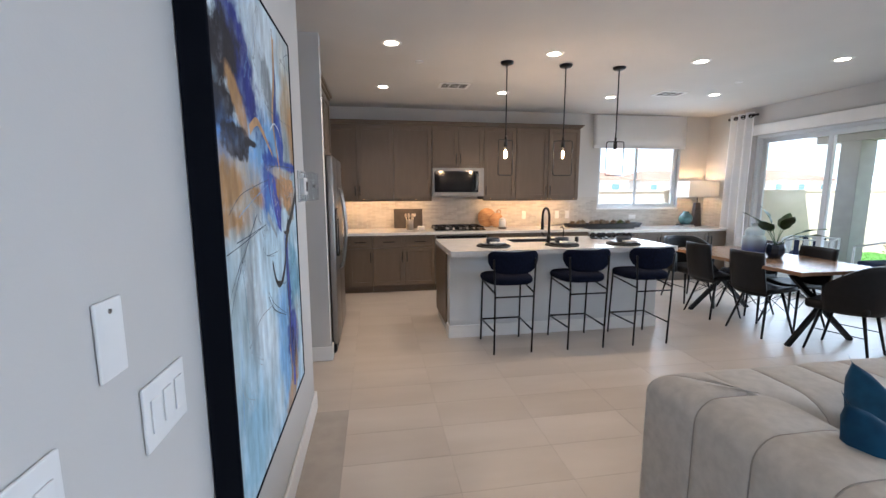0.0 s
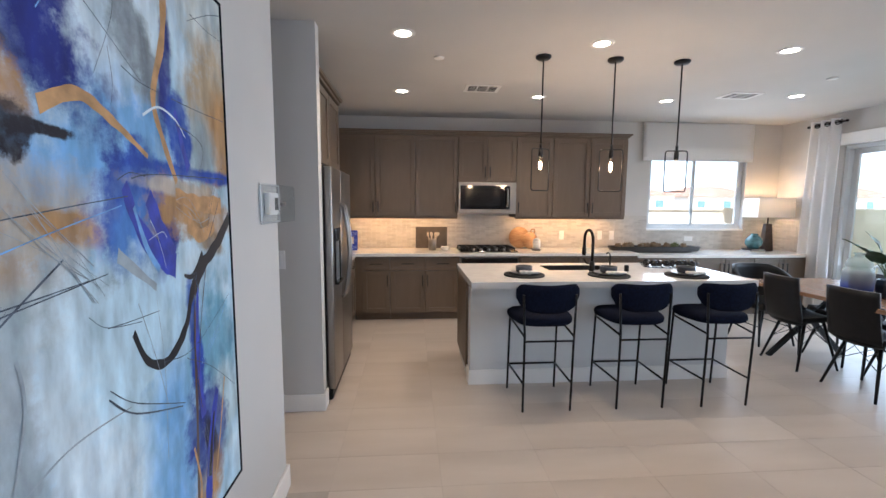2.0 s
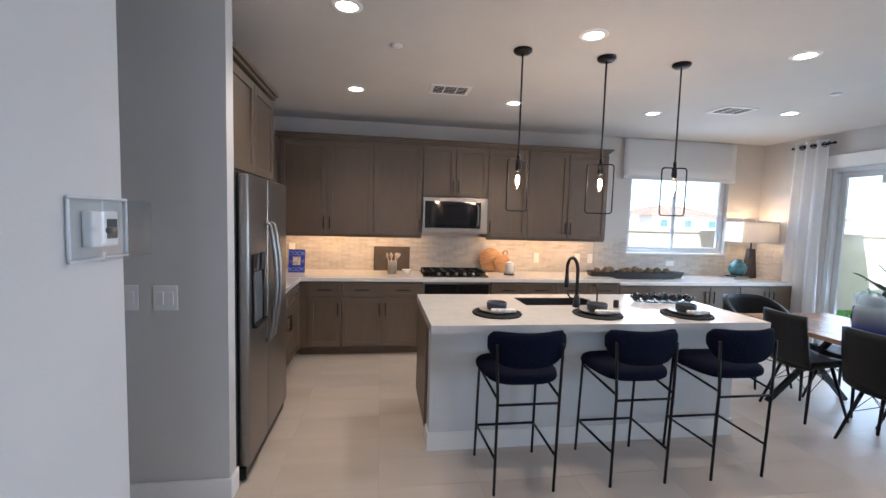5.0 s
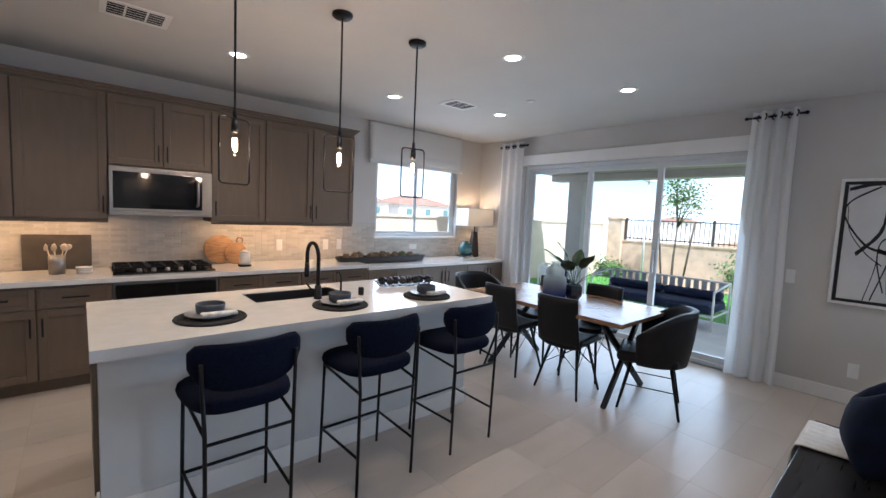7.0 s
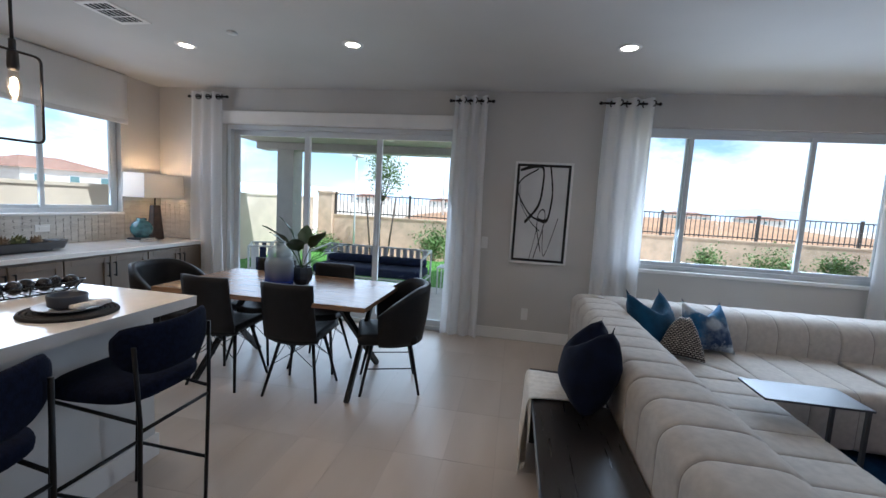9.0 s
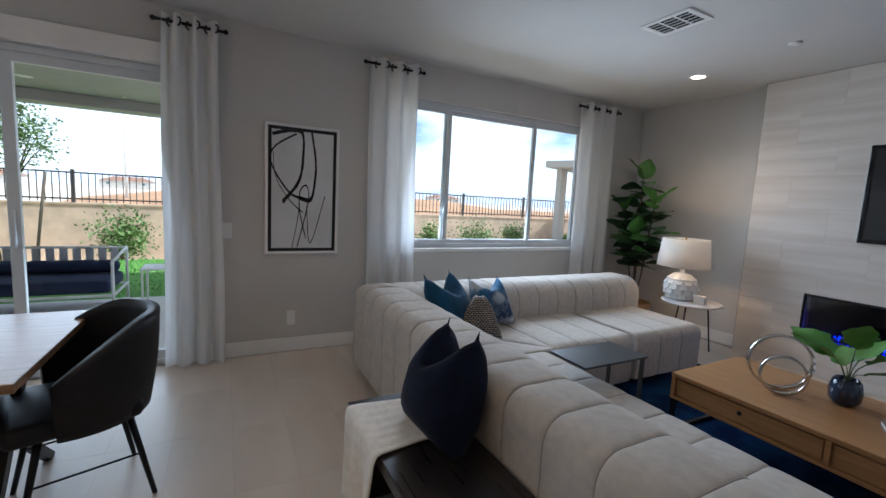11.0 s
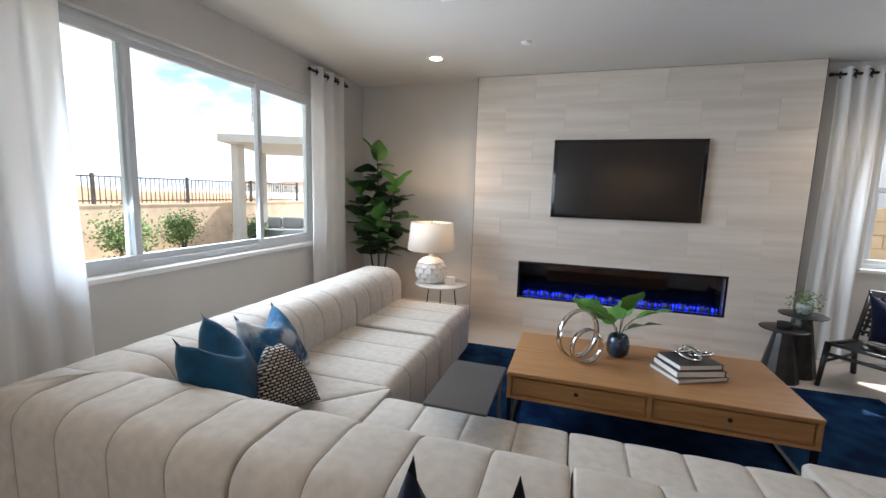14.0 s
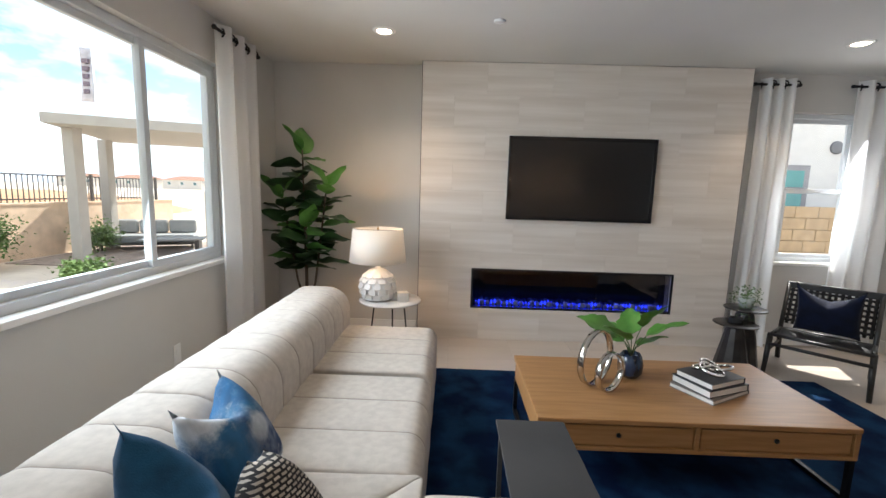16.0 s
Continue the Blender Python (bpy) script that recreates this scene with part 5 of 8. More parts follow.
CHAR = mat("charcoal line", (0.07, 0.085, 0.11), 0.8, var=0.5, scale=40)
TEALP = mat("teal line", (0.08, 0.22, 0.27), 0.8, var=0.4, scale=40)
BRN = mat("umber paint", (0.10, 0.065, 0.05), 0.6)
OCH = mat("ochre paint", (0.46, 0.26, 0.11), 0.6, var=0.25, scale=25, bump=0.4, bscale=60)
ULT = mat("ultramarine paint", (0.03, 0.05, 0.36), 0.55, var=0.3, scale=25, bump=0.4, bscale=60)
KBL = mat("black paint", (0.010, 0.010, 0.014), 0.5)
strokes = [
    (BRN, [(0.67, 0.99), (0.66, 0.88), (0.61, 0.78)], (0.012, 0.008)), (OCH, [(0.68, 0.97), (0.66, 0.87), (0.60, 0.77), (0.63, 0.71), (0.69, 0.64)], (0.034, 0.018)), (OCH, [(0.24, 0.71), (0.34, 0.735), (0.45, 0.71), (0.56, 0.675)], (0.026, 0.008)), (WHT, [(0.55, 0.735), (0.62, 0.755), (0.70, 0.745), (0.75, 0.72)], (0.006, 0.003)),
    (KBL, [(1.03, 0.575), (0.95, 0.535), (0.87, 0.505), (0.79, 0.48), (0.735, 0.44), (0.70, 0.395), (0.64, 0.362), (0.57, 0.35), (0.50, 0.37), (0.455, 0.42)], (0.034, 0.016)), (KBL, [(0.90, 0.515), (0.82, 0.49), (0.75, 0.45)], (0.022, 0.040))]
lines = [
    (CHAR, [(0.266, 0.541), (0.079, 0.466), (-0.038, 0.405), (-0.085, 0.368)], (0.006, 0.003)), (CHAR, [(0.064, 0.466), (-0.043, 0.423), (-0.085, 0.395)], (0.005, 0.002)), (TEALP, [(0.059, 0.444), (0.072, 0.383), (0.074, 0.286)], (0.006, 0.003)), (CHAR, [(-0.08, 0.482), (0.064, 0.49), (0.384, 0.513)], (0.004, 0.003)), (CHAR, [(0.017, 0.496), (0.158, 0.502), (0.375, 0.512)], (0.005, 0.002)),
    (CHAR, [(0.361, 0.359), (0.45, 0.317), (0.664, 0.257)], (0.004, 0.003)), (GRY, [(0.074, 0.286), (0.234, 0.32), (0.428, 0.318)], (0.006, 0.004)), (CHAR, [(-0.04, 0.547), (0.083, 0.58), (0.247, 0.597), (0.47, 0.615)], (0.003, 0.003)), (BLS, [(0.054, 0.541), (0.227, 0.57), (0.446, 0.602)], (0.003, 0.003)), (CHAR, [(0.314, 0.871), (0.416, 0.834), (0.553, 0.782)], (0.003, 0.002))]
more = [
    (CHAR, [(0.461, 0.909), (0.459, 0.855), (0.387, 0.767)], (0.003, 0.002)), (CHAR, [(0.818, 0.942), (0.92, 0.937), (1.03, 0.94)], (0.003, 0.002)), (CHAR, [(1.03, 0.99), (0.934, 0.968), (0.798, 0.926)], (0.003, 0.002)), (CHAR, [(0.317, 0.465), (0.369, 0.443), (0.488, 0.432)], (0.003, 0.002)), (GRY, [(0.147, 0.447), (0.154, 0.392), (0.112, 0.303)], (0.016, 0.008)),
    (CHAR, [(0.37, 0.442), (0.447, 0.439), (0.565, 0.437)], (0.003, 0.002)), (GRY, [(0.48, 0.46), (0.54, 0.36), (0.587, 0.26)], (0.004, 0.003)), (GRY, [(0.556, 0.456), (0.573, 0.339), (0.561, 0.187)], (0.003, 0.003)), (CHAR, [(0.57, 0.352), (0.736, 0.344), (1.0, 0.411)], (0.003, 0.002)), (CHAR, [(0.686, 0.333), (0.839, 0.283), (1.01, 0.203)], (0.003, 0.002))]
last = [
    (CHAR, [(0.355, 0.348), (0.444, 0.303), (0.65, 0.255)], (0.008, 0.004)), (CHAR, [(0.686, 0.777), (0.824, 0.775), (1.02, 0.776)], (0.003, 0.002)), (CHAR, [(0.485, 0.64), (0.599, 0.65), (1.0, 0.656)], (0.004, 0.003)), (CHAR, [(0.478, 0.792), (0.543, 0.781), (0.621, 0.778)], (0.004, 0.002)), (CHAR, [(0.7, 0.737), (0.816, 0.724), (0.857, 0.7), (0.813, 0.656)], (0.004, 0.002)),
    (CHAR, [(0.435, 0.81), (0.444, 0.767), (0.434, 0.734)], (0.003, 0.002)), (BRN, [(0.831, 0.479), (0.775, 0.365), (0.729, 0.20)], (0.008, 0.004)), (BRN, [(0.76, 0.46), (0.735, 0.34), (0.76, 0.22)], (0.010, 0.005)), (CHAR, [(0.435, 0.636), (0.481, 0.648), (0.541, 0.645)], (0.003, 0.002)), (WHT, [(0.55, 0.58), (0.58, 0.55), (0.61, 0.50)], (0.003, 0.002)), (WHT, [(0.54, 0.55), (0.60, 0.56), (0.62, 0.55)], (0.002, 0.002))]
bold = [
    (BRN, [(0.80, 0.50), (0.745, 0.36), (0.73, 0.22), (0.71, 0.05)], (0.012, 0.018)), (ULT, [(0.775, 0.45), (0.755, 0.33), (0.77, 0.20)], (0.014, 0.034)), (ULT, [(0.87, 0.23), (0.81, 0.14), (0.77, 0.02)], (0.030, 0.050)), (KBL, [(0.84, 0.19), (0.815, 0.14), (0.79, 0.07)], (0.008, 0.026)), (OCH, [(0.93, 0.24), (0.87, 0.12), (0.81, 0.03)], (0.010, 0.006)), (OCH, [(0.70, 0.16), (0.73, 0.08), (0.71, 0.02)], (0.008, 0.020))]
heart = [
    (ULT, [(0.46, 0.63), (0.50, 0.575), (0.57, 0.53), (0.66, 0.50)], (0.030, 0.055)), (ULT, [(0.55, 0.615), (0.60, 0.56), (0.66, 0.52)], (0.050, 0.030)), (BLS, [(0.49, 0.60), (0.53, 0.54), (0.58, 0.50)], (0.012, 0.020)), (OCH, [(0.68, 0.62), (0.80, 0.605), (0.97, 0.60)], (0.026, 0.045)), (OCH, [(0.74, 0.575), (0.81, 0.545), (0.91, 0.56)], (0.040, 0.026)), (GRY, [(0.42, 0.535), (0.49, 0.505), (0.56, 0.475)], (0.024, 0.012)), (KBL, [(0.82, 0.51), (0.75, 0.475), (0.70, 0.48)], (0.020, 0.006)), (ULT, [(0.70, 0.76), (0.735, 0.70), (0.76, 0.665)], (0.016, 0.034))]
for mt, pts, w in bold + heart:
    brush(pts, w, mt)
for mt, pts, w in strokes:
    brush(pts, w, mt)
for mt, pts, w in lines + more + last:
    brush(pts, (w[0] * 0.6, w[1] * 0.6), mt)
# fine pencil strokes in loose bundles
rp = random.Random(31)
for k in range(16):
    u, v = rp.uniform(-0.05, 0.92), rp.uniform(0.05, 0.92)
    a, ln = rp.choice((0.6, 0.9, 1.2, 1.5, 2.2, 2.6)) + rp.gauss(0, 0.2), rp.uniform(0.06, 0.20)
    mt = rp.choice((CHAR, BLS, GRY, GRY))
    for q in range(4):
        u0, v0, aa = u + rp.gauss(0, 0.02), v + rp.gauss(0, 0.012), a + rp.gauss(0, 0.12)
        e = (u0 + ln * math.cos(aa) * 1.4, v0 + ln * math.sin(aa))
        md = ((u0 + e[0]) / 2 + rp.gauss(0, 0.012), (v0 + e[1]) / 2 + rp.gauss(0, 0.008))
        pts = [(min(1.02, max(-0.08, p[0])), min(0.98, max(0.02, p[1]))) for p in ((u0, v0), md, e)]
        brush(pts, (rp.uniform(0.001, 0.0022), 0.0007), mt)

# switches, thermostat, outlets
PLATE = mat("white plastic", (0.78, 0.78, 0.77), 0.35, var=0.02)
def wall_plate(m, gangs, rocker=True, name="light_switch", label="white rocker light switch plate on the wall"):
    """Lies in its own xz plane, facing -y."""
    w = 0.07 + 0.046 * (gangs - 1)
    ob = thing(name, label, "switch" if name == "light_switch" else "outlet", m=m)
    part("plate", B(-w / 2, w / 2, -0.007, -0.001, -0.064, 0.064, bevel=0.003), PLATE, ob)
    for i in range(gangs if rocker else 0):
        x = -w / 2 + 0.035 + 0.046 * i
        part("rocker", B(x - 0.016, x + 0.016, -0.011, -0.0072, -0.033, 0.033, bevel=0.002), PLATE, ob)
    if not rocker:
        part("screw", lathe(bmesh.new(), [(0, -0.001), (0.004, -0.001), (0.004, 0.001), (0, 0.001)], 10), STEEL, ob).matrix_local = pose(0, -0.0075, 0.045, 90, 0, 0)
    return ob
wall_plate(pose(XW, 1.265, 1.225, 0, 0, 90), 1, False, label="blank white wall plate beside the painting")
wall_plate(pose(XW, 1.41, 1.04, 0, 0, 90), 3)
wall_plate(pose(XW, 1.05, 1.06, 0, 0, 90), 3)
wall_plate(pose(-0.04, 4.10, 1.095), 2)
wall_plate(pose(-0.20, 4.10, 1.095), 1)
wall_plate(pose(XE, 2.95, 1.06, 0, 0, -90), 1)
for m in (pose(XE, 2.46, 0.3, 0, 0, -90), pose(XE, -0.2, 0.36, 0, 0, -90), pose(3.05, YN - 0.012, 1.05), pose(3.62, YN - 0.012, 1.05), pose(3.80, YN - 0.012, 1.05), pose(-0.02, YN - 0.012, 1.12), pose(4.98, YN - 0.012, 1.00, 0, 90, 0), pose(5.45, YS, 0.36, 0, 0, 180)):
    wall_plate(m, 1, True, "wall_outlet", "white duplex outlet plate on the wall")
tm = thing("thermostat", "white thermostat inside a clear plastic lock box", "thermostat", m=pose(XW, 3.155, 1.48, 0, 0, 90))
part("unit", B(-0.07, 0.045, -0.03, -0.002, -0.05, 0.05, bevel=0.006), PLATE, tm, "white thermostat")
part("display", B(-0.01, 0.035, -0.032, -0.0302, -0.028, 0.028), mat("grey display", (0.10, 0.11, 0.11), 0.25), tm, "grey display")
cv = B(-0.12, 0.12, -0.085, -0.001, -0.082, 0.082, bevel=0.006)
cvo = part("cover", cv, glass_mat("clear acrylic", (0.90, 0.92, 0.93), even=0.10), tm, "clear plastic cover")
cvo.visible_shadow = False
part("rim", frame_rect(bmesh.new(), "y", -0.006, 0.01, -0.128, 0.128, -0.09, 0.09, 0.010), mat("clear rim", (0.6, 0.62, 0.63), 0.2), tm)
part("lock", lathe(bmesh.new(), [(0, -0.008), (0.009, -0.008), (0.009, 0.012), (0, 0.012)], 14), STEEL, tm).matrix_local = pose(-0.095, -0.09, 0, 90, 0, 0)

# ceiling vents and detectors
VENTSH = mat("vent shade", (0.02, 0.02, 0.02), 0.9)
def vent(x, y, turn=0):
    v = thing("ceiling_vent", "white louvred ceiling air vent", "vent", "ceiling vents", pose(x, y, ZC - 0.001, 0, 0, turn))
    # near-black backing: the louvre shade is put into its colour
    part("backing", B(-0.145, 0.145, -0.095, 0.095, -0.0045, -0.001), VENTSH, v, "dark sheet standing in for shade between the slats")
    part("frame", boxes([(-0.18, 0.18, -0.13, -0.096, -0.007, 0), (-0.18, 0.18, 0.096, 0.13, -0.007, 0), (-0.18, -0.146, -0.0955, 0.0955, -0.007, 0), (0.146, 0.18, -0.0955, 0.0955, -0.007, 0), (-0.062, -0.050, -0.0955, 0.0955, -0.0065, -0.0047), (0.050, 0.062, -0.0955, 0.0955, -0.0065, -0.0047)]), TRIM, v)
    for x0, x1 in ((-0.144, -0.063), (-0.049, 0.049), (0.063, 0.144)):
        for i in range(4):
            y0 = -0.066 + i * 0.042
            part("slat", B(x0, x1, y0, y0 + 0.006, -0.0064, -0.0048), TRIM, v)
vent(1.613, 5.567)
vent(4.415, 5.556)
vent(4.535, 0.245)
for x, y in ((1.11, 4.705), (4.78, 4.895), (4.27, -0.757), (4.245, 2.26)):
    s = thing("smoke_detector", "small round white ceiling sprinkler cover", "detector", "ceiling covers", pose(x, y, ZC))
    part("cover", lathe(bmesh.new(), [(0, -0.012), (0.035, -0.011), (0.042, -0.006), (0.042, -0.001), (0, -0.001)], 20), PLATE, s)

# ---- kitchen and dining tabletop things ----
MATB = mat("black woven mat", (0.014, 0.013, 0.013), 0.9, var=0.3, scale=60, bump=0.8, bscale=150)
NBOWL = mat("slate blue stoneware", (0.035, 0.045, 0.065), 0.45, var=0.15, scale=20)
PLATEM = mat("grey glazed plate", (0.30, 0.30, 0.31), 0.3, var=0.15, scale=18)
LINEN = mat("striped napkin", (0.62, 0.60, 0.57), 0.9, var=0.2, scale=40)
CERAM = mat("white ceramic", (0.72, 0.70, 0.67), 0.4, var=0.03)
for x, y in ((1.82, 4.54), (2.525, 4.49), (3.185, 4.46)):
    pm = thing("placemat", "round black woven placemat on the island", "placemat", "place settings")
    bm = bmesh.new()
    for k in range(9):
        r = 0.016 + 0.018 * k
        tube(bm, [(x + r * math.cos(a * math.pi / 16), y + r * math.sin(a * math.pi / 16), IT + 0.005) for a in range(32)], 0.0095, 6, closed=True)
    part("coil", bm, MATB, pm)
    z = IT + 0.0145
    tagged(part("dinner_plate", lathe(bmesh.new(), [(0, 0), (0.07, 0), (0.08, 0.004), (0.118, 0.014), (0.12, 0.018), (0.114, 0.017), (0.08, 0.008), (0, 0.006)], 36, (x, y, z)), PLATEM), "grey glazed dinner plate on the placemat", "plate", "place settings")
    tagged(part("stoneware_bowl", lathe(bmesh.new(), [(0, 0), (0.05, 0), (0.066, 0.01), (0.069, 0.05), (0.067, 0.056), (0.063, 0.05), (0.058, 0.014), (0, 0.012)], 32, (x, y + 0.01, z + 0.009)), NBOWL), "slate blue stoneware bowl on the plate", "bowl", "place settings")
    nb = box(bmesh.new(), -0.085, 0.085, -0.022, 0.022, 0, 0.020, bevel=0.009, seg=3)
    for v in nb.verts:
        v.co.z += 0.003 * math.sin(v.co.x * 60)
    nk = part("napkin", nb, LINEN)
    nk.matrix_world = pose(x + 0.02, y - 0.085, z + 0.017, 0, 0, 6)
    tagged(nk, "folded cream patterned napkin on the plate edge", "napkin", "place settings")
sp = thing("soap_dispenser", "small black soap dispenser on the island", "dispenser", m=pose(2.80, 4.72, IT))
part("body", lathe(bmesh.new(), [(0, 0), (0.02, 0), (0.02, 0.05), (0.016, 0.056), (0, 0.056)], 16), BLACK, sp)
# wire tray with dark glass balls
wt = thing("wire_tray", "oblong black wire tray on the island", "tray", m=pose(3.32, 4.91, IT, 0, 0, -8))
bm = bmesh.new()
for s, z in ((0.85, 0.006), (1.0, 0.045)):
    tube(bm, [(0.27 * s * math.cos(a * math.pi / 16), 0.075 * s * math.sin(a * math.pi / 16), z) for a in range(32)], 0.004, 6, closed=True)
for a in range(16):
    t = a * math.pi / 8
    tube(bm, [(0.23 * math.cos(t), 0.064 * math.sin(t), 0.006), (0.27 * math.cos(t), 0.075 * math.sin(t), 0.045)], 0.003, 5)
for k in range(7):
    x = -0.18 + 0.06 * k
    yy = 0.064 * math.sqrt(max(0, 1 - (x / 0.23) ** 2))
    tube(bm, [(x, -yy, 0.006), (x, yy, 0.006)], 0.003, 5)
part("wire", bm, BLACK, wt)
BALL = mat("dark glazed ball", (0.012, 0.013, 0.016), 0.25, var=0.3, scale=30)
for k in range(8):
    b = part("decor_ball", lathe(bmesh.new(), [(0.033 * math.sin(math.pi * i / 10), -0.033 * math.cos(math.pi * i / 10)) for i in range(11)], 18), BALL)
    b.matrix_world = pose(3.32, 4.91, IT, 0, 0, -8) @ pose(-0.205 + 0.058 * k, 0.012 * (-1) ** k, 0.042)
    tagged(b, "dark glazed decorative ball in the wire tray", "ball", "balls in the tray")

# back counter
cbk = thing("cookbook", "blue cookbook propped upright on the counter", "book", m=pose(0.085, 6.74, CT + 0.002, -12, 0, 3))
BLUE = mat("cobalt cover", (0.025, 0.05, 0.36), 0.35, var=0.1)
part("cover", B(-0.09, 0.09, 0, 0.025, 0, 0.265, bevel=0.003), BLUE, cbk, "cobalt blue cover")
part("picture", B(-0.042, 0.042, -0.002, -0.0005, 0.085, 0.18), mat("cover picture", (0.62, 0.55, 0.45), 0.5, var=0.3, scale=30), cbk, "pale square picture")
def words(text, size, m, parent, material, name="lettering"):
    cu = bpy.data.curves.new(name, "FONT")
    cu.body, cu.size, cu.extrude, cu.align_x = text, size, 0.0006, "CENTER"
    tmp = bpy.data.objects.new(name, cu)
    me = bpy.data.meshes.new_from_object(tmp)
    me.materials.append(material)
    ob = new(name, me)
    bpy.data.objects.remove(tmp)
    ob.parent = parent
    ob.matrix_local = m
    return ob
LET = mat("pale blue lettering", (0.26, 0.33, 0.62), 0.5)
words("COOK", 0.064, pose(0, -0.002, 0.198, 90, 0, 0), cbk, LET)
words("TH", 0.048, pose(-0.068, -0.002, 0.11, 90, 0, 0), cbk, LET)
words("IS", 0.048, pose(0.07, -0.002, 0.11, 90, 0, 0), cbk, LET)
words("BOOK", 0.064, pose(0, -0.002, 0.015, 90, 0, 0), cbk, LET)
tagged(part("slate_board", B(0.95, 1.39, YN - 0.055, YN - 0.035, CT + 0.001, CT + 0.30, bevel=0.004), mat("dark slate board", (0.06, 0.052, 0.045), 0.6, var=0.2, scale=8)), "dark rectangular board leaning on the backsplash", "board")
uc = thing("utensil_crock", "steel crock full of pale wooden kitchen utensils", "crock", m=pose(1.17, 6.74, CT))
part("crock", lathe(bmesh.new(), [(0, 0.001), (0.052, 0.001), (0.054, 0.15), (0.050, 0.15), (0.048, 0.006), (0, 0.006)], 28), STEEL, uc)
UTW = mat("pale utensil", (0.60, 0.50, 0.38), 0.5, var=0.1)
for k in range(7):
    a = k * 0.9
    dx, dy = 0.02 * math.cos(a), 0.02 * math.sin(a)
    bm = tube(bmesh.new(), [(dx * 0.5, dy * 0.5, 0.02), (dx * 3.2, dy * 2.2, 0.20)], 0.0045, 6)
    hd = lathe(bmesh.new(), [(0, -0.03), (0.016, -0.022), (0.022, 0), (0.016, 0.022), (0, 0.03)], 12)
    bmesh.ops.transform(hd, matrix=pose(dx * 3.5, dy * 2.4, 0.215, 0, 40 * math.cos(a), 30 * k) @ Matrix.Diagonal((1, 0.35, 1, 1)), verts=hd.verts)
    merge(bm, hd)
    part("utensil", bm, UTW, uc, "pale wooden spoon")
for k in range(3):
    tagged(part("small_bowl", lathe(bmesh.new(), [(0, 0), (0.04, 0), (0.052, 0.012), (0.055, 0.022), (0.051, 0.022), (0.045, 0.008), (0, 0.006)], 24, (1.335, 6.69, CT + 0.001 + 0.0165 * k)), CERAM), "small cream ceramic bowl in a stack", "bowl", "stacked bowls")
WOODB = mat("acacia board", (0.30, 0.155, 0.07), 0.45, col2=(0.42, 0.25, 0.12), scale=6, stretch=(2, 2, 12))
def round_board(m, r, label, handle):
    bd = thing("cutting_board", label, "cutting board", "wooden boards", m)
    b = lathe(bmesh.new(), [(0, 0), (r - 0.004, 0), (r, 0.004), (r, 0.014), (r - 0.004, 0.018), (0, 0.018)], 40)
    bmesh.ops.transform(b, matrix=pose(0, 0, r, 90, 0, 0), verts=b.verts)
    part("board", b, WOODB, bd)
    if handle:
        hn = tube(bmesh.new(), [(0.03 * math.cos(a * math.pi / 10), -0.009, 2 * r + 0.026 + 0.03 * math.sin(a * math.pi / 10)) for a in range(20)], 0.009, 8, closed=True)
        part("handle", hn, WOODB, bd, "ring handle")
round_board(pose(2.42, 6.975, CT + 0.002, -8, 0, 0), 0.15, "large round acacia board leaning on the backsplash", False)
round_board(pose(2.53, 6.94, CT + 0.002, -8, 18, 0), 0.115, "round wooden board with a ring handle", True)
cn = thing("canister", "white ceramic canister on a dark wooden base", "canister", m=pose(2.585, 6.70, CT))
part("base", lathe(bmesh.new(), [(0, 0.001), (0.065, 0.001), (0.065, 0.02), (0, 0.02)], 28), SMOKED, cn, "dark wooden base")
part("jar", lathe(bmesh.new(), [(0, 0.021), (0.05, 0.021), (0.052, 0.12), (0.048, 0.135), (0, 0.135)], 28), CERAM, cn)
part("lid", lathe(bmesh.new(), [(0, 0.136), (0.046, 0.136), (0.046, 0.15), (0.03, 0.156), (0.01, 0.17), (0, 0.171)], 24), CERAM, cn)
# long trough with pods
tr = thing("dough_bowl", "long black wooden dough bowl on the counter", "tray", m=pose(4.27, 6.72, CR))
def trough(u, v):
    a = 2 * math.pi * u
    s = 0.78 + 0.22 * min(1, v * 2) if v < 0.5 else 1.0 - 0.06 * (v - 0.5) * 2
    z = 0.002 + 0.085 * min(1, v * 2) if v < 0.5 else 0.087 - 0.07 * (v - 0.5) * 2
    cxa, sna = math.cos(a), math.sin(a)
    return Vector((0.66 * s * math.copysign(abs(cxa) ** 0.35, cxa), 0.11 * s * math.copysign(abs(sna) ** 0.45, sna), z))
tb_ = grid(bmesh.new(), trough, 48, 10, closed_u=True)
box(tb_, -0.5, 0.5, -0.075, 0.075, 0.002, 0.018)
part("bowl", tb_, SMOKED, tr)
POD = mat("dried artichoke", (0.20, 0.145, 0.09), 0.8, var=0.3, scale=40, bump=0.6, bscale=80)
PODG = mat("green pod", (0.13, 0.15, 0.06), 0.8, var=0.3, scale=40, bump=0.6, bscale=80)
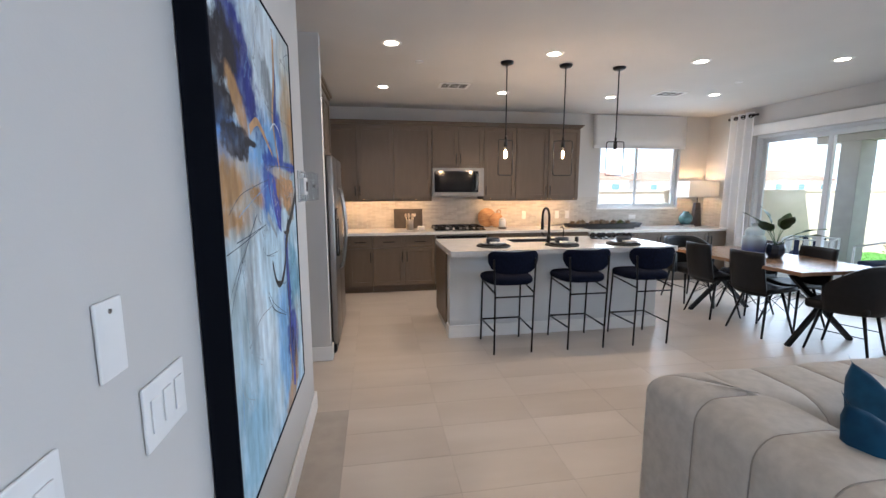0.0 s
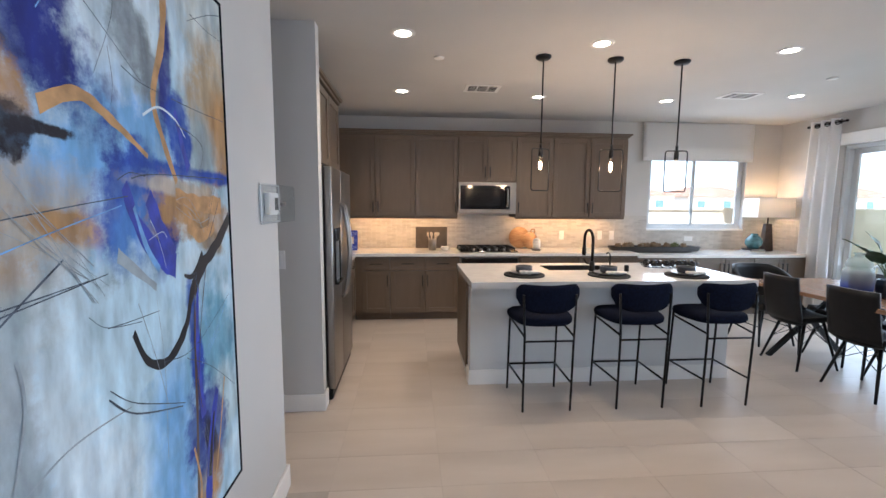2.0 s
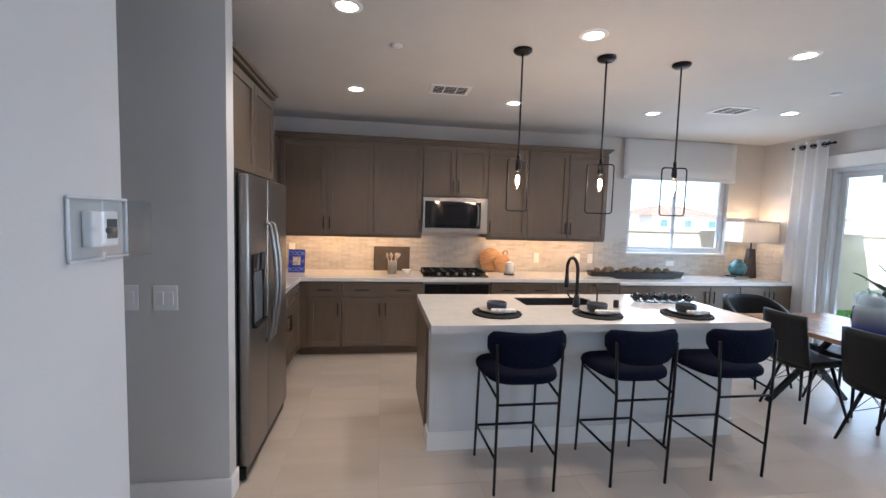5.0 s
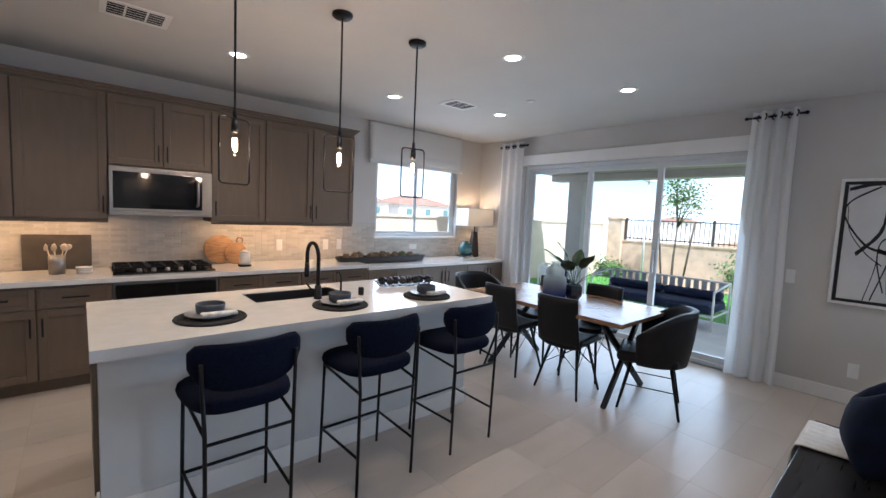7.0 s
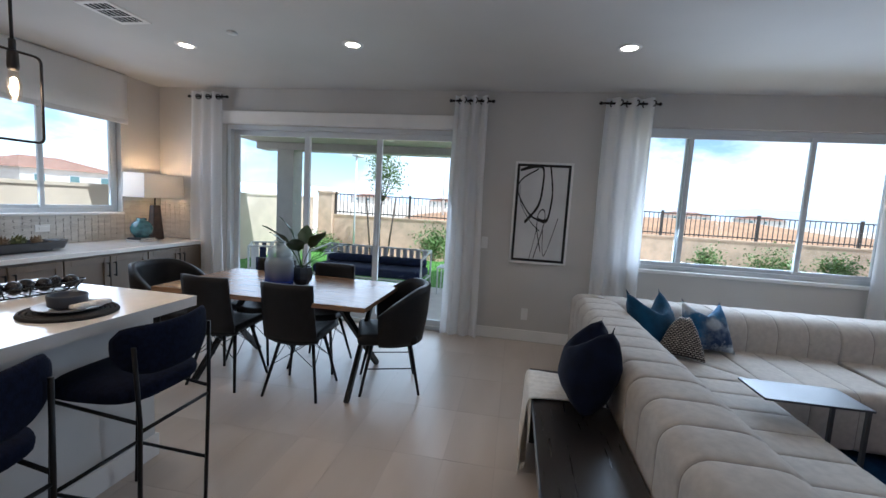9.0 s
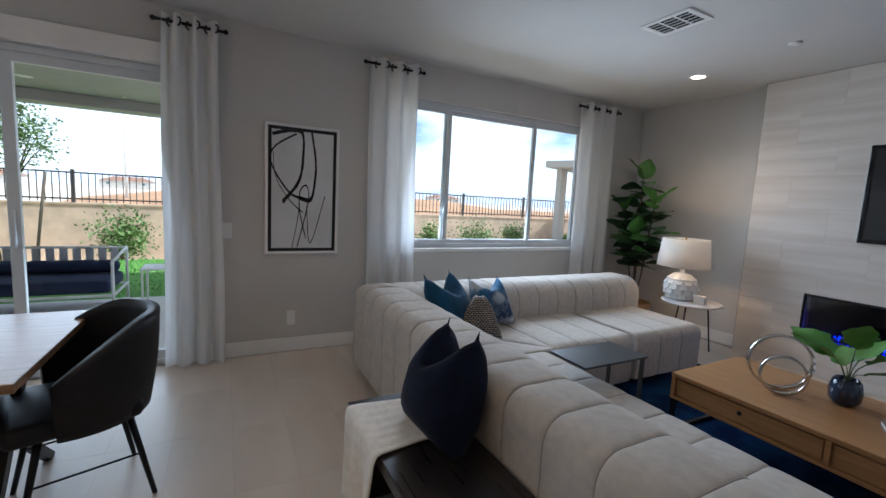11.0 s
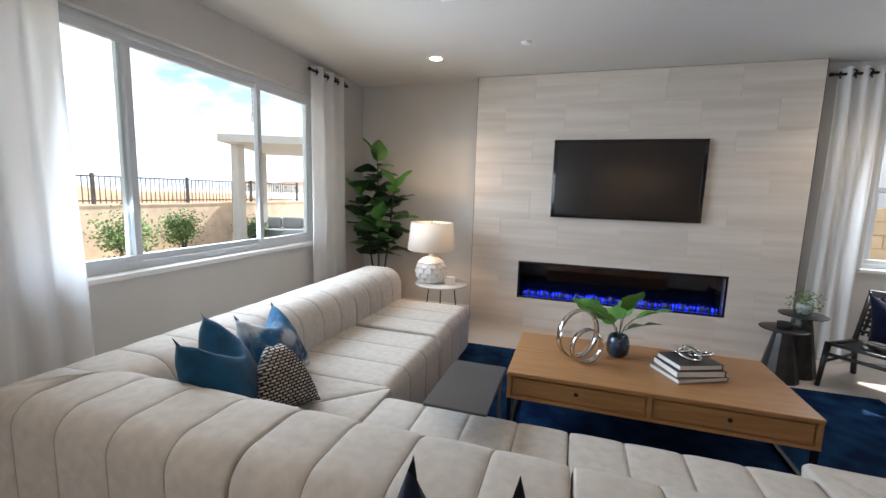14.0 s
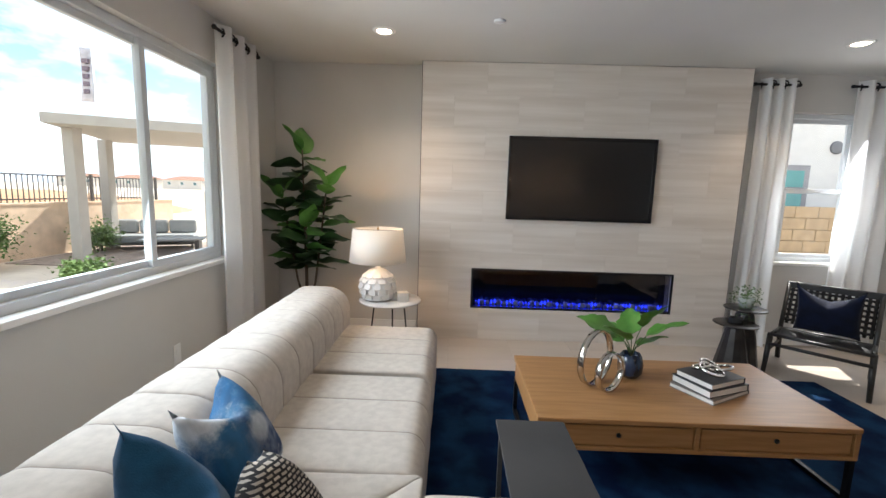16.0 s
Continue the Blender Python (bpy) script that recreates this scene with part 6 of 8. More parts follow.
for k, x in enumerate((-0.52, -0.43, -0.35, -0.20, -0.10, -0.02, 0.07, 0.16, 0.30, 0.42)):
    r = 0.038 + 0.006 * (k % 3)
    b = bmesh.new()
    lathe(b, [(0, -r), (r * 0.7, -r * 0.7), (r, 0), (r * 0.72, r * 0.7), (r * 0.2, r * 1.05), (0, r * 1.1)], 14)
    for row in range(4):
        for j in range(9):
            a, zz = 2 * math.pi * (j + row * 0.5) / 9, -r * 0.5 + row * r * 0.42
            rad = math.sqrt(max(0.001, r * r - zz * zz)) * 1.03
            p = Vector((rad * math.cos(a), rad * math.sin(a), zz))
            t = Vector((-math.sin(a), math.cos(a), 0)) * r * 0.33
            vs = [b.verts.new(p - t), b.verts.new(p + t), b.verts.new(p * 1.14 + Vector((0, 0, r * 0.55)))]
            b.faces.new(vs)
    ob = part("artichoke_pod", b, PODG if k in (8,) else POD)
    ob.matrix_world = pose(4.27 + x, 6.72 + 0.02 * (-1) ** k, CR + 0.075 + 0.006 * (k % 2), 15 * (k % 3), 20 * (k % 2), 50 * k)
    tagged(ob, "dried brown artichoke pod in the dough bowl", "pod", "pods in the bowl")
# lamp, glass globe and books at the counter end
kl = thing("counter_lamp", "table lamp with wide white rectangular shade, lit", "lamp", m=pose(6.02, 6.82, CR, 0, 0, 0))
LSH = sheer_mat("white lamp shade", (0.80, 0.78, 0.74), 0.35)
sh = bmesh.new()
for k, (s0, z0, s1, z1) in enumerate(((1.0, 0.49, 0.97, 0.76),)):
    c0 = [(-0.28 * s0, -0.14 * s0, z0), (0.28 * s0, -0.14 * s0, z0), (0.28 * s0, 0.14 * s0, z0), (-0.28 * s0, 0.14 * s0, z0)]
    c1 = [(-0.28 * s1, -0.14 * s1, z1), (0.28 * s1, -0.14 * s1, z1), (0.28 * s1, 0.14 * s1, z1), (-0.28 * s1, 0.14 * s1, z1)]
    put(sh, c0 + c1, [(0, 1, 5, 4), (1, 2, 6, 5), (2, 3, 7, 6), (3, 0, 4, 7)])
part("shade", sh, LSH, kl, "white fabric shade", solid=0.003)
bs = box(bmesh.new(), -0.075, 0.075, -0.05, 0.05, 0.001, 0.40, bevel=0.012, seg=3)
for v in bs.verts:
    v.co.x *= 1.05 - 0.45 * v.co.z / 0.4
    v.co.y *= 1.05 - 0.45 * v.co.z / 0.4
part("base", bs, mat("dark bronze ceramic", (0.05, 0.035, 0.028), 0.5, var=0.3, scale=18, bump=0.4, bscale=60), kl, "dark bronze tapered base")
part("stem", tube(bmesh.new(), [(0, 0, 0.395), (0, 0, 0.60)], 0.008, 8), BLACK, kl)
part("bulb", lathe(bmesh.new(), [(0, 0.60), (0.02, 0.61), (0.03, 0.64), (0.02, 0.67), (0, 0.68)], 14), glow("lamp bulb", (1.0, 0.66, 0.34), 12.0), kl, "glowing bulb")
lamp("counter_lamp_light", "POINT", pose(6.02, 6.82, CR + 0.66), TABLE * 1.6, (1.0, 0.58, 0.26), radius=0.03)
for k, (w, d, h, c) in enumerate(((0.24, 0.17, 0.022, (0.55, 0.54, 0.52)), (0.22, 0.16, 0.018, (0.03, 0.03, 0.035)))):
    ob = thing("counter_book", "flat book under the glass jar on the counter", "book", "counter books", pose(5.76, 6.74, CR + 0.001 + 0.0235 * k, 0, 0, 5 * k))
    part("cover", boxes([(-w / 2, w / 2, -d / 2, d / 2, 0, 0.003), (-w / 2, w / 2, -d / 2, d / 2, h - 0.003, h), (-w / 2, -w / 2 + 0.003, -d / 2, d / 2, 0.003, h - 0.003)]), mat("book cover %d" % k, c, 0.5), ob)
    part("page_block", B(-w / 2 + 0.004, w / 2 - 0.004, -d / 2 + 0.004, d / 2 - 0.004, 0.0035, h - 0.0035), mat("book pages %d" % k, (0.62, 0.58, 0.5), 0.8), ob)
gj = thing("glass_jar", "ribbed blue-green glass jar on stacked books", "vase", m=pose(5.76, 6.74, CR + 0.0435))
part("jar", lathe(bmesh.new(), [(0, 0.001), (0.07, 0.004), (0.105 , 0.06), (0.11, 0.11), (0.085, 0.165), (0.045, 0.19), (0.05, 0.215), (0.044, 0.215), (0.04, 0.19), (0.08, 0.16), (0.103, 0.11), (0.098, 0.06), (0.065, 0.01), (0, 0.008)], 32), mat("blue-green glass", (0.05, 0.13, 0.14), 0.12, var=0.4, scale=14, bump=0.5, bscale=30, coat=0.5), gj)

# dining table centre
bv = thing("glass_bottle_vase", "tall ombre glass vase, clear above, deep blue below", "vase", m=pose(4.68, 4.40, 0.735))
def ombre():
    m = glass_mat("ombre glass", even=0.05)
    n, l = m.node_tree.nodes, m.node_tree.links
    tcd, sx, mr, ra = n.new("ShaderNodeTexCoord"), n.new("ShaderNodeSeparateXYZ"), n.new("ShaderNodeMapRange"), n.new("ShaderNodeValToRGB")
    l.new(tcd.outputs["Object"], sx.inputs[0])
    mr.inputs["From Min"].default_value, mr.inputs["From Max"].default_value = 0.04, 0.20
    l.new(sx.outputs["Z"], mr.inputs["Value"])
    l.new(mr.outputs["Result"], ra.inputs["Fac"])
    ra.color_ramp.elements[0].color, ra.color_ramp.elements[1].color = (0.02, 0.07, 0.36, 1), (0.82, 0.90, 0.93, 1)
    tr = [q for q in n if q.bl_idname == "ShaderNodeBsdfTransparent"][0]
    l.new(ra.outputs["Color"], tr.inputs["Color"])
    df, mixer = n.new("ShaderNodeBsdfDiffuse"), n.new("ShaderNodeMixShader")
    l.new(ra.outputs["Color"], df.inputs["Color"])
    mixer.inputs["Fac"].default_value = 0.30
    l.new(tr.outputs["BSDF"], mixer.inputs[1])
    l.new(df.outputs["BSDF"], mixer.inputs[2])
    last = [q for q in n if q.bl_idname == "ShaderNodeMixShader" and q != mixer][0]
    l.new(mixer.outputs["Shader"], last.inputs[1])
    return m
OMB = ombre()
vb = lathe(bmesh.new(), [(0, 0.002), (0.09, 0.002), (0.104, 0.014), (0.107, 0.19), (0.098, 0.222), (0.082, 0.236), (0.086, 0.25), (0.088, 0.275), (0.072, 0.308), (0.042, 0.322), (0.034, 0.335), (0.036, 0.352), (0.046, 0.358), (0.044, 0.362)], 40)
part("bottle", vb, OMB, bv)
pt_ = thing("table_plant", "leafy green plant in a faceted dark pot", "plant", m=pose(4.86, 4.31, 0.735))
part("pot", lathe(bmesh.new(), [(0, 0.001), (0.055, 0.001), (0.085, 0.05), (0.088, 0.10), (0.078, 0.145), (0.070, 0.145), (0.076, 0.10), (0, 0.09)], 9, smooth=False), mat("dark pot glaze", (0.025, 0.032, 0.045), 0.3, var=0.3, scale=12), pt_, "faceted dark blue-black pot")
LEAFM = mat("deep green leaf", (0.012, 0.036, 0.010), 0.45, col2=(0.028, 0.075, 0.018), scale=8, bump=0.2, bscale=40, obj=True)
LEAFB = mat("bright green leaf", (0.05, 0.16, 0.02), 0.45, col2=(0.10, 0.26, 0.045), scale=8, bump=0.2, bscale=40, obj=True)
def leaf_mesh(name, length, width, droop, material, wave=0.0, notch=0.0):
    bm = bmesh.new()
    n, k = 12, 4
    rows = []
    for i in range(n + 1):
        t = i / n
        w = width / 2 * (math.sin(math.pi * min(1, t ** 0.75)) ** 0.8) * (1 - notch * (0.5 + 0.5 * math.cos(t * 22)) * (0.1 < t < 0.9))
        w = max(w, 0.001)
        z0 = -droop * t * t
        rows.append([bm.verts.new((w * s, length * t, z0 + 0.22 * abs(w * s) + wave * math.sin(t * 11 + s * 2) * abs(s))) for s in [(-1 + 2 * j / k) for j in range(k + 1)]])
    for a, b in zip(rows, rows[1:]):
        for j in range(k):
            f = bm.faces.new((a[j], a[j + 1], b[j + 1], b[j]))
            f.smooth = True
    me = bpy.data.meshes.new(name)
    bm.to_mesh(me)
    bm.free()
    me.materials.append(material)
    return me
def leafy(parent, mesh, base, tip, scale=1.0, roll=0.0, stem=None, stem_mat=None):
    """A leaf from base towards tip, under a plant."""
    ob = new("leaf", mesh)
    ob.parent = parent
    d = Vector(tip) - Vector(base)
    q = d.to_track_quat("Y", "Z")
    ob.matrix_local = Matrix.Translation(base) @ q.to_matrix().to_4x4() @ pose(0, 0, 0, 0, roll, 0) @ Matrix.Diagonal((scale, scale, scale, 1))
    return ob
STEMM = mat("green stem", (0.06, 0.10, 0.03), 0.6)
TL = leaf_mesh("leaf", 0.25, 0.14, 0.05, LEAFM, 0.006, 0.12)
for az, el, ln, sc in ((20, 65, 0.20, 0.9), (75, 50, 0.20, 1.0), (140, 60, 0.22, 1.0), (195, 50, 0.20, 1.0), (250, 62, 0.20, 0.9), (300, 40, 0.20, 1.0), (330, 25, 0.22, 0.9), (110, 75, 0.24, 0.85)):
    a, e = radians(az), radians(el)
    d = Vector((math.cos(a) * math.cos(e), math.sin(a) * math.cos(e), math.sin(e)))
    b0, b1 = Vector((0, 0, 0.12)), Vector((0, 0, 0.13)) + d * ln
    part("stem", tube(bmesh.new(), [b0, (b0 + b1) / 2 + Vector((0, 0, 0.02)), b1], 0.0035, 6), STEMM, pt_)
    leafy(pt_, TL, b1, b1 + Vector((d.x, d.y, d.z * 0.7 - 0.05)), sc, az % 40 - 20)

# ---- living room things ----
sti = thing("side_table", "round white marble side table on black hairpin legs", "table", m=pose(5.09, -1.25, 0))
part("top", lathe(bmesh.new(), [(0, 0.48), (0.26, 0.48), (0.275, 0.486), (0.275, 0.496), (0.27, 0.5), (0, 0.5)], 48), mat("white marble", (0.66, 0.64, 0.62), 0.25, var=0.08, scale=6), sti)
for k in range(3):
    a = radians(90 + 120 * k + 15)
    part("leg", tube(bmesh.new(), [(0.15 * math.cos(a), 0.15 * math.sin(a), 0.48), (0.21 * math.cos(a), 0.21 * math.sin(a), 0.002)], 0.007, 8), BLACK, sti)
ll = thing("table_lamp", "white petal-textured ceramic lamp with drum shade, lit", "lamp", m=pose(5.20, -1.22, 0.5))
lb = bmesh.new()
lathe(lb, [(0, 0.001), (0.06, 0.001), (0.10, 0.03), (0.125, 0.10), (0.115, 0.17), (0.07, 0.22), (0.02, 0.235), (0.02, 0.26), (0, 0.26)], 28)
part("core", lb, CERAM, ll).scale = (1.2, 1.2, 1.2)
ptl = bmesh.new()
for row, (z, r, tilt) in enumerate(((0.035, 0.108, -20), (0.075, 0.125, -6), (0.115, 0.128, 8), (0.155, 0.118, 24), (0.19, 0.096, 40))):
    for j in range(11):
        a = 2 * math.pi * (j + 0.5 * (row % 2)) / 11
        m_ = pose(r * math.cos(a), r * math.sin(a), z, 0, 0, math.degrees(a)) @ pose(0, 0, 0, 0, -tilt - 14, 0)
        box(ptl, -0.006, 0.004, -0.028, 0.028, -0.022, 0.026, bevel=0.004, seg=1, m=m_)
part("petals", ptl, CERAM, ll, "raised square white ceramic petals").scale = (1.2, 1.2, 1.2)
part("shade", lathe(bmesh.new(), [(0.245, 0.345), (0.215, 0.63)], 48), LSH, ll, "white linen drum shade", solid=0.003)
part("harp", boxes([(-0.212, 0.212, -0.003, 0.003, 0.615, 0.62)]), STEEL, ll)
part("finial", lathe(bmesh.new(), [(0, 0.62), (0.01, 0.622), (0.006, 0.64), (0, 0.648)], 10), mat("brass", (0.5, 0.33, 0.12), 0.3, 1.0), ll, "brass finial")
part("stem", tube(bmesh.new(), [(0, 0, 0.26), (0, 0, 0.62)], 0.006, 8), STEEL, ll)
part("bulb", lathe(bmesh.new(), [(0, 0.42), (0.02, 0.43), (0.03, 0.46), (0.02, 0.49), (0, 0.5)], 14), glow("lamp bulb warm", (1.0, 0.66, 0.36), 12.0), ll, "glowing bulb")
lamp("table_lamp_light", "POINT", pose(5.20, -1.22, 0.99), TABLE, (1.0, 0.60, 0.30), radius=0.03)
bxs = bmesh.new()
for k in range(6):
    box(bxs, -0.045 + 0.0155 * k, -0.0315 + 0.0155 * k, -0.035, 0.035, 0, 0.085, bevel=0.003)
db = part("decor_box", bxs, mat("white ribbed stone", (0.70, 0.64, 0.57), 0.5, var=0.05))
db.matrix_world = pose(4.97, -1.18, 0.501, 0, 0, 20)
tagged(db, "small ribbed cream decorative box on the side table", "box")

# fiddle-leaf fig
fg = thing("fiddle_leaf_fig", "tall fiddle-leaf fig in a tan basket pot", "plant", m=pose(5.90, -1.44, 0))
part("pot", lathe(bmesh.new(), [(0, 0.001), (0.15, 0.001), (0.175, 0.14), (0.185, 0.30), (0.17, 0.30), (0.165, 0.26), (0, 0.26)], 28), mat("tan wood pot", (0.34, 0.19, 0.09), 0.6, var=0.15, scale=10, stretch=(1, 1, 6)), fg, "tan wooden pot")
BARK = mat("fig bark", (0.10, 0.075, 0.055), 0.85, var=0.3, scale=30, bump=0.5)
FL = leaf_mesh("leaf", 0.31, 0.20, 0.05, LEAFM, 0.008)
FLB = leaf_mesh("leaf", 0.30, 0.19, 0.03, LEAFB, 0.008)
rnd = random.Random(7)
for k, (lean, top) in enumerate((((0.02, 0.03), 1.80), ((-0.22, 0.10), 1.50), ((0.20, 0.06), 1.40), ((-0.05, 0.16), 1.15))):
    pts = [Vector((0.02 * math.cos(k * 1.6), 0.02 * math.sin(k * 1.6), 0.25)), Vector((lean[0] * 0.4, lean[1] * 0.4, 0.6)), Vector((lean[0], lean[1], top))]
    part("trunk", tube(bmesh.new(), pts, 0.014, 8, r1=0.007), BARK, fg)
    n = int((top - 0.5) / 0.052)
    for i in range(n):
        t = 0.74 + (top - 0.74) * i / (n - 1)
        s = (t - 0.6) / (top - 0.6) if t > 0.6 else 0
        p = pts[1].lerp(pts[2], max(0, s)) if t > 0.6 else pts[0].lerp(pts[1], (t - 0.25) / 0.35)
        a = i * 2.4 + k * 1.1
        el = rnd.uniform(0.0, 0.5) + (0.9 if i >= n - 2 else 0)
        d = Vector((math.cos(a), math.sin(a) * 0.75, el))
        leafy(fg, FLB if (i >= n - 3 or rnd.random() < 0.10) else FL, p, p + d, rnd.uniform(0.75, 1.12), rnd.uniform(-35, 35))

# linear electric fireplace
fi = thing("electric_fireplace", "black linear electric fireplace with blue flames", "fireplace")
part("firebox", boxes([(2.365, 4.345, YS + 0.006, YS + 0.012, 0.325, 0.72), (2.365, 4.345, YS + 0.013, FY - 0.012, 0.325, 0.335), (2.365, 4.345, YS + 0.013, FY - 0.012, 0.71, 0.72)]), BGLASS, fi)
part("surround", frame_rect(bmesh.new(), "y", FY - 0.002, 0.016, 2.358, 4.352, 0.318, 0.727, 0.022), BLACK, fi, "thin black metal surround")
CRY = mat("crystal pebble", (0.40, 0.42, 0.50), 0.08, var=0.2, coat=0.6)
CRG = glow("blue ember", (0.02, 0.04, 1.0), 6.0)
for k in range(34):
    x = 2.42 + k * 0.0565
    r = 0.020 + 0.006 * (k % 3)
    b = lathe(bmesh.new(), [(0, -r), (r * 0.8, -r * 0.5), (r, 0.1 * r), (r * 0.6, r * 0.8), (0, r)], 7, smooth=False)
    part("crystal", b, CRY, fi).matrix_world = pose(x, FY - 0.055 - 0.012 * (k % 2), 0.335 + r, 30 * k, 17 * k, 40 * k)
fl = bmesh.new()
rnd = random.Random(3)
for k in range(60):
    x = 2.40 + k * 0.032
    h = 0.025 + 0.055 * abs(noise.noise(Vector((x * 6, 0, 0)))) + 0.012 * rnd.random()
    lathe(fl, [(0, 0.337), (0.012, 0.337 + h * 0.3), (0.008, 0.337 + h * 0.7), (0, 0.337 + h)], 6, (x, FY - 0.10, 0))
part("flames", fl, CRG, fi, "low blue glowing flames")
lamp("fire_glow", "AREA", look((3.355, FY - 0.095, 0.40), (3.355, FY + 0.4, 0.40)), 1.2, (0.05, 0.10, 1.0), size=1.9, size_y=0.04)
gp = part("glass_front", B(2.382, 4.328, FY - 0.014, FY - 0.011, 0.342, 0.704), glass_mat("smoked fire glass", (0.55, 0.55, 0.58), even=0.07), fi, "smoked glass front")
gp.visible_shadow = False

# coffee table things
CHROME = mat("polished nickel", (0.62, 0.60, 0.57), 0.08, 1.0, var=0.05, rvar=0.03)
def band_ring(r, w, t, m, parent, name):
    bm = bmesh.new()
    prof = [(-w / 2, r), (w / 2, r), (w / 2, r - t), (-w / 2, r - t)]
    rings = [[bm.verts.new((q[1] * math.cos(a), q[0], q[1] * math.sin(a))) for q in prof] for a in (2 * math.pi * i / 48 for i in range(48))]
    for i in range(48):
        A, Bq = rings[i], rings[(i + 1) % 48]
        for j in range(4):
            f = bm.faces.new((A[j], A[(j + 1) % 4], Bq[(j + 1) % 4], Bq[j]))
            f.smooth = j in (0, 2)
    part(name, bm, CHROME, parent).matrix_local = m
rs_ = thing("ring_sculpture", "polished nickel sculpture of two interlocking rings", "sculpture", m=pose(3.715, 0.13, 0.4, 0, 0, 35))
band_ring(0.160, 0.036, 0.011, pose(0, -0.02, 0.162, 0, 0, 6), rs_, "large_ring")
band_ring(0.112, 0.036, 0.011, pose(0, 0.075, 0.114, 0, 0, 0), rs_, "small_ring")
vl = thing("leaf_vase", "blue glazed vase with large green leaves", "plant", m=pose(3.47, -0.02, 0.4))
part("vase", lathe(bmesh.new(), [(0, 0.001), (0.045, 0.001), (0.068, 0.03), (0.073, 0.08), (0.062, 0.13), (0.052, 0.145), (0.046, 0.145), (0.055, 0.12), (0, 0.11)], 32), mat("deep blue glaze", (0.01, 0.022, 0.05), 0.18, var=0.5, scale=10, stretch=(4, 4, 0.6), coat=0.4), vl, "deep blue glazed vase")
VL = leaf_mesh("leaf", 0.27, 0.19, 0.05, LEAFB, 0.008, 0.22)
for az, el, ln, sc in ((170, 60, 0.14, 0.9), (120, 75, 0.20, 0.8), (30, 62, 0.12, 0.85), (205, 40, 0.08, 0.85), (255, 62, 0.12, 0.9), (300, 50, 0.09, 0.8), (350, 55, 0.14, 0.95)):
    a, e = radians(az), radians(el)
    d = Vector((math.cos(a) * math.cos(e), math.sin(a) * math.cos(e), math.sin(e)))
    b0, b1 = Vector((0, 0, 0.12)), Vector((0, 0, 0.13)) + d * ln
    part("stem", tube(bmesh.new(), [b0, (b0 + b1) / 2 + Vector((0, 0, 0.025)), b1], 0.003, 6), STEMM, vl)
    leafy(vl, VL, b1, b1 + Vector((d.x, d.y, d.z * 0.5 - 0.08)), sc, az % 50 - 25)
PAGE = mat("white pages", (0.70, 0.68, 0.65), 0.8, var=0.06, scale=60, stretch=(1, 1, 40))
for k, (w, d, h, c, tn) in enumerate(((0.33, 0.25, 0.026, (0.20, 0.17, 0.15), 28), (0.30, 0.235, 0.040, (0.012, 0.012, 0.015), 22), (0.27, 0.215, 0.032, (0.02, 0.02, 0.024), 24))):
    z = 0.401 + (0, 0.0265, 0.067)[k]
    ob = thing("coffee_table_book", "large hardback book in a stack on the coffee table", "book", "coffee table books", pose(3.09, 0.13, z, 0, 0, tn))
    part("cover", boxes([(-w / 2, w / 2, -d / 2, d / 2, 0, 0.003), (-w / 2, w / 2, -d / 2, d / 2, h - 0.003, h), (-w / 2, -w / 2 + 0.004, -d / 2, d / 2, 0.003, h - 0.003)], bevel=0.001), mat("dark book cover %d" % k, c, 0.35), ob)
    part("page_block", B(-w / 2 + 0.0045, w / 2 - 0.005, -d / 2 + 0.005, d / 2 - 0.005, 0.0035, h - 0.0035), PAGE, ob, "white page block")
    if k:
        part("spine_lettering", boxes([(-w / 2 - 0.001, -w / 2 - 0.0003, -0.07 + 0.028 * i, -0.052 + 0.028 * i, h * 0.3, h * 0.7) for i in range(5)]), LET, ob, "pale unreadable spine lettering")
kn = thing("metal_knot", "polished nickel knot sculpture on the book stack", "sculpture", m=pose(3.07, 0.12, 0.5, 0, 0, 10))
for k, (x, y, r, tl) in enumerate(((-0.05, 0.0, 0.055, 14), (0.03, 0.02, 0.06, -12), (0.05, -0.03, 0.045, 18), (-0.01, -0.035, 0.05, -20))):
    bm = tube(bmesh.new(), [(r * math.cos(a * math.pi / 14), r * math.sin(a * math.pi / 14), 0) for a in range(28)], 0.0085, 8, closed=True)
    part("link", bm, CHROME, kn).matrix_local = pose(x, y, 0.028, tl, tl * 0.6, 0)

# hourglass side tables
DARKW = mat("dark cast metal", (0.03, 0.027, 0.025), 0.38, 0.5, var=0.3, scale=12)
for x, y, h in ((2.12, -1.10, 0.43), (1.93, -1.27, 0.52)):
    ht = thing("pedestal_table", "dark round pedestal side table with conical base", "table", "pedestal tables", pose(x, y, 0))
    part("base", lathe(bmesh.new(), [(0, 0.001), (0.14, 0.001), (0.14, 0.02), (0.07, h - 0.06), (0.06, h - 0.02), (0, h - 0.02)], 12, smooth=False), DARKW, ht)
    part("top", lathe(bmesh.new(), [(0, h - 0.019), (0.12, h - 0.019), (0.165, h - 0.008), (0.168, h), (0.16, h + 0.003), (0, h - 0.002)], 36), DARKW, ht)
tagged(part("candle_holder", lathe(bmesh.new(), [(0, 0.434), (0.05, 0.434), (0.052, 0.48), (0.045, 0.482), (0.042, 0.45), (0, 0.448)], 24, (2.12, -1.10, 0)), MATB), "small black candle holder on the pedestal table", "candle holder")
fp = thing("potted_fern", "small trailing green fern in a glass pot", "plant", m=pose(1.92, -1.28, 0.524))
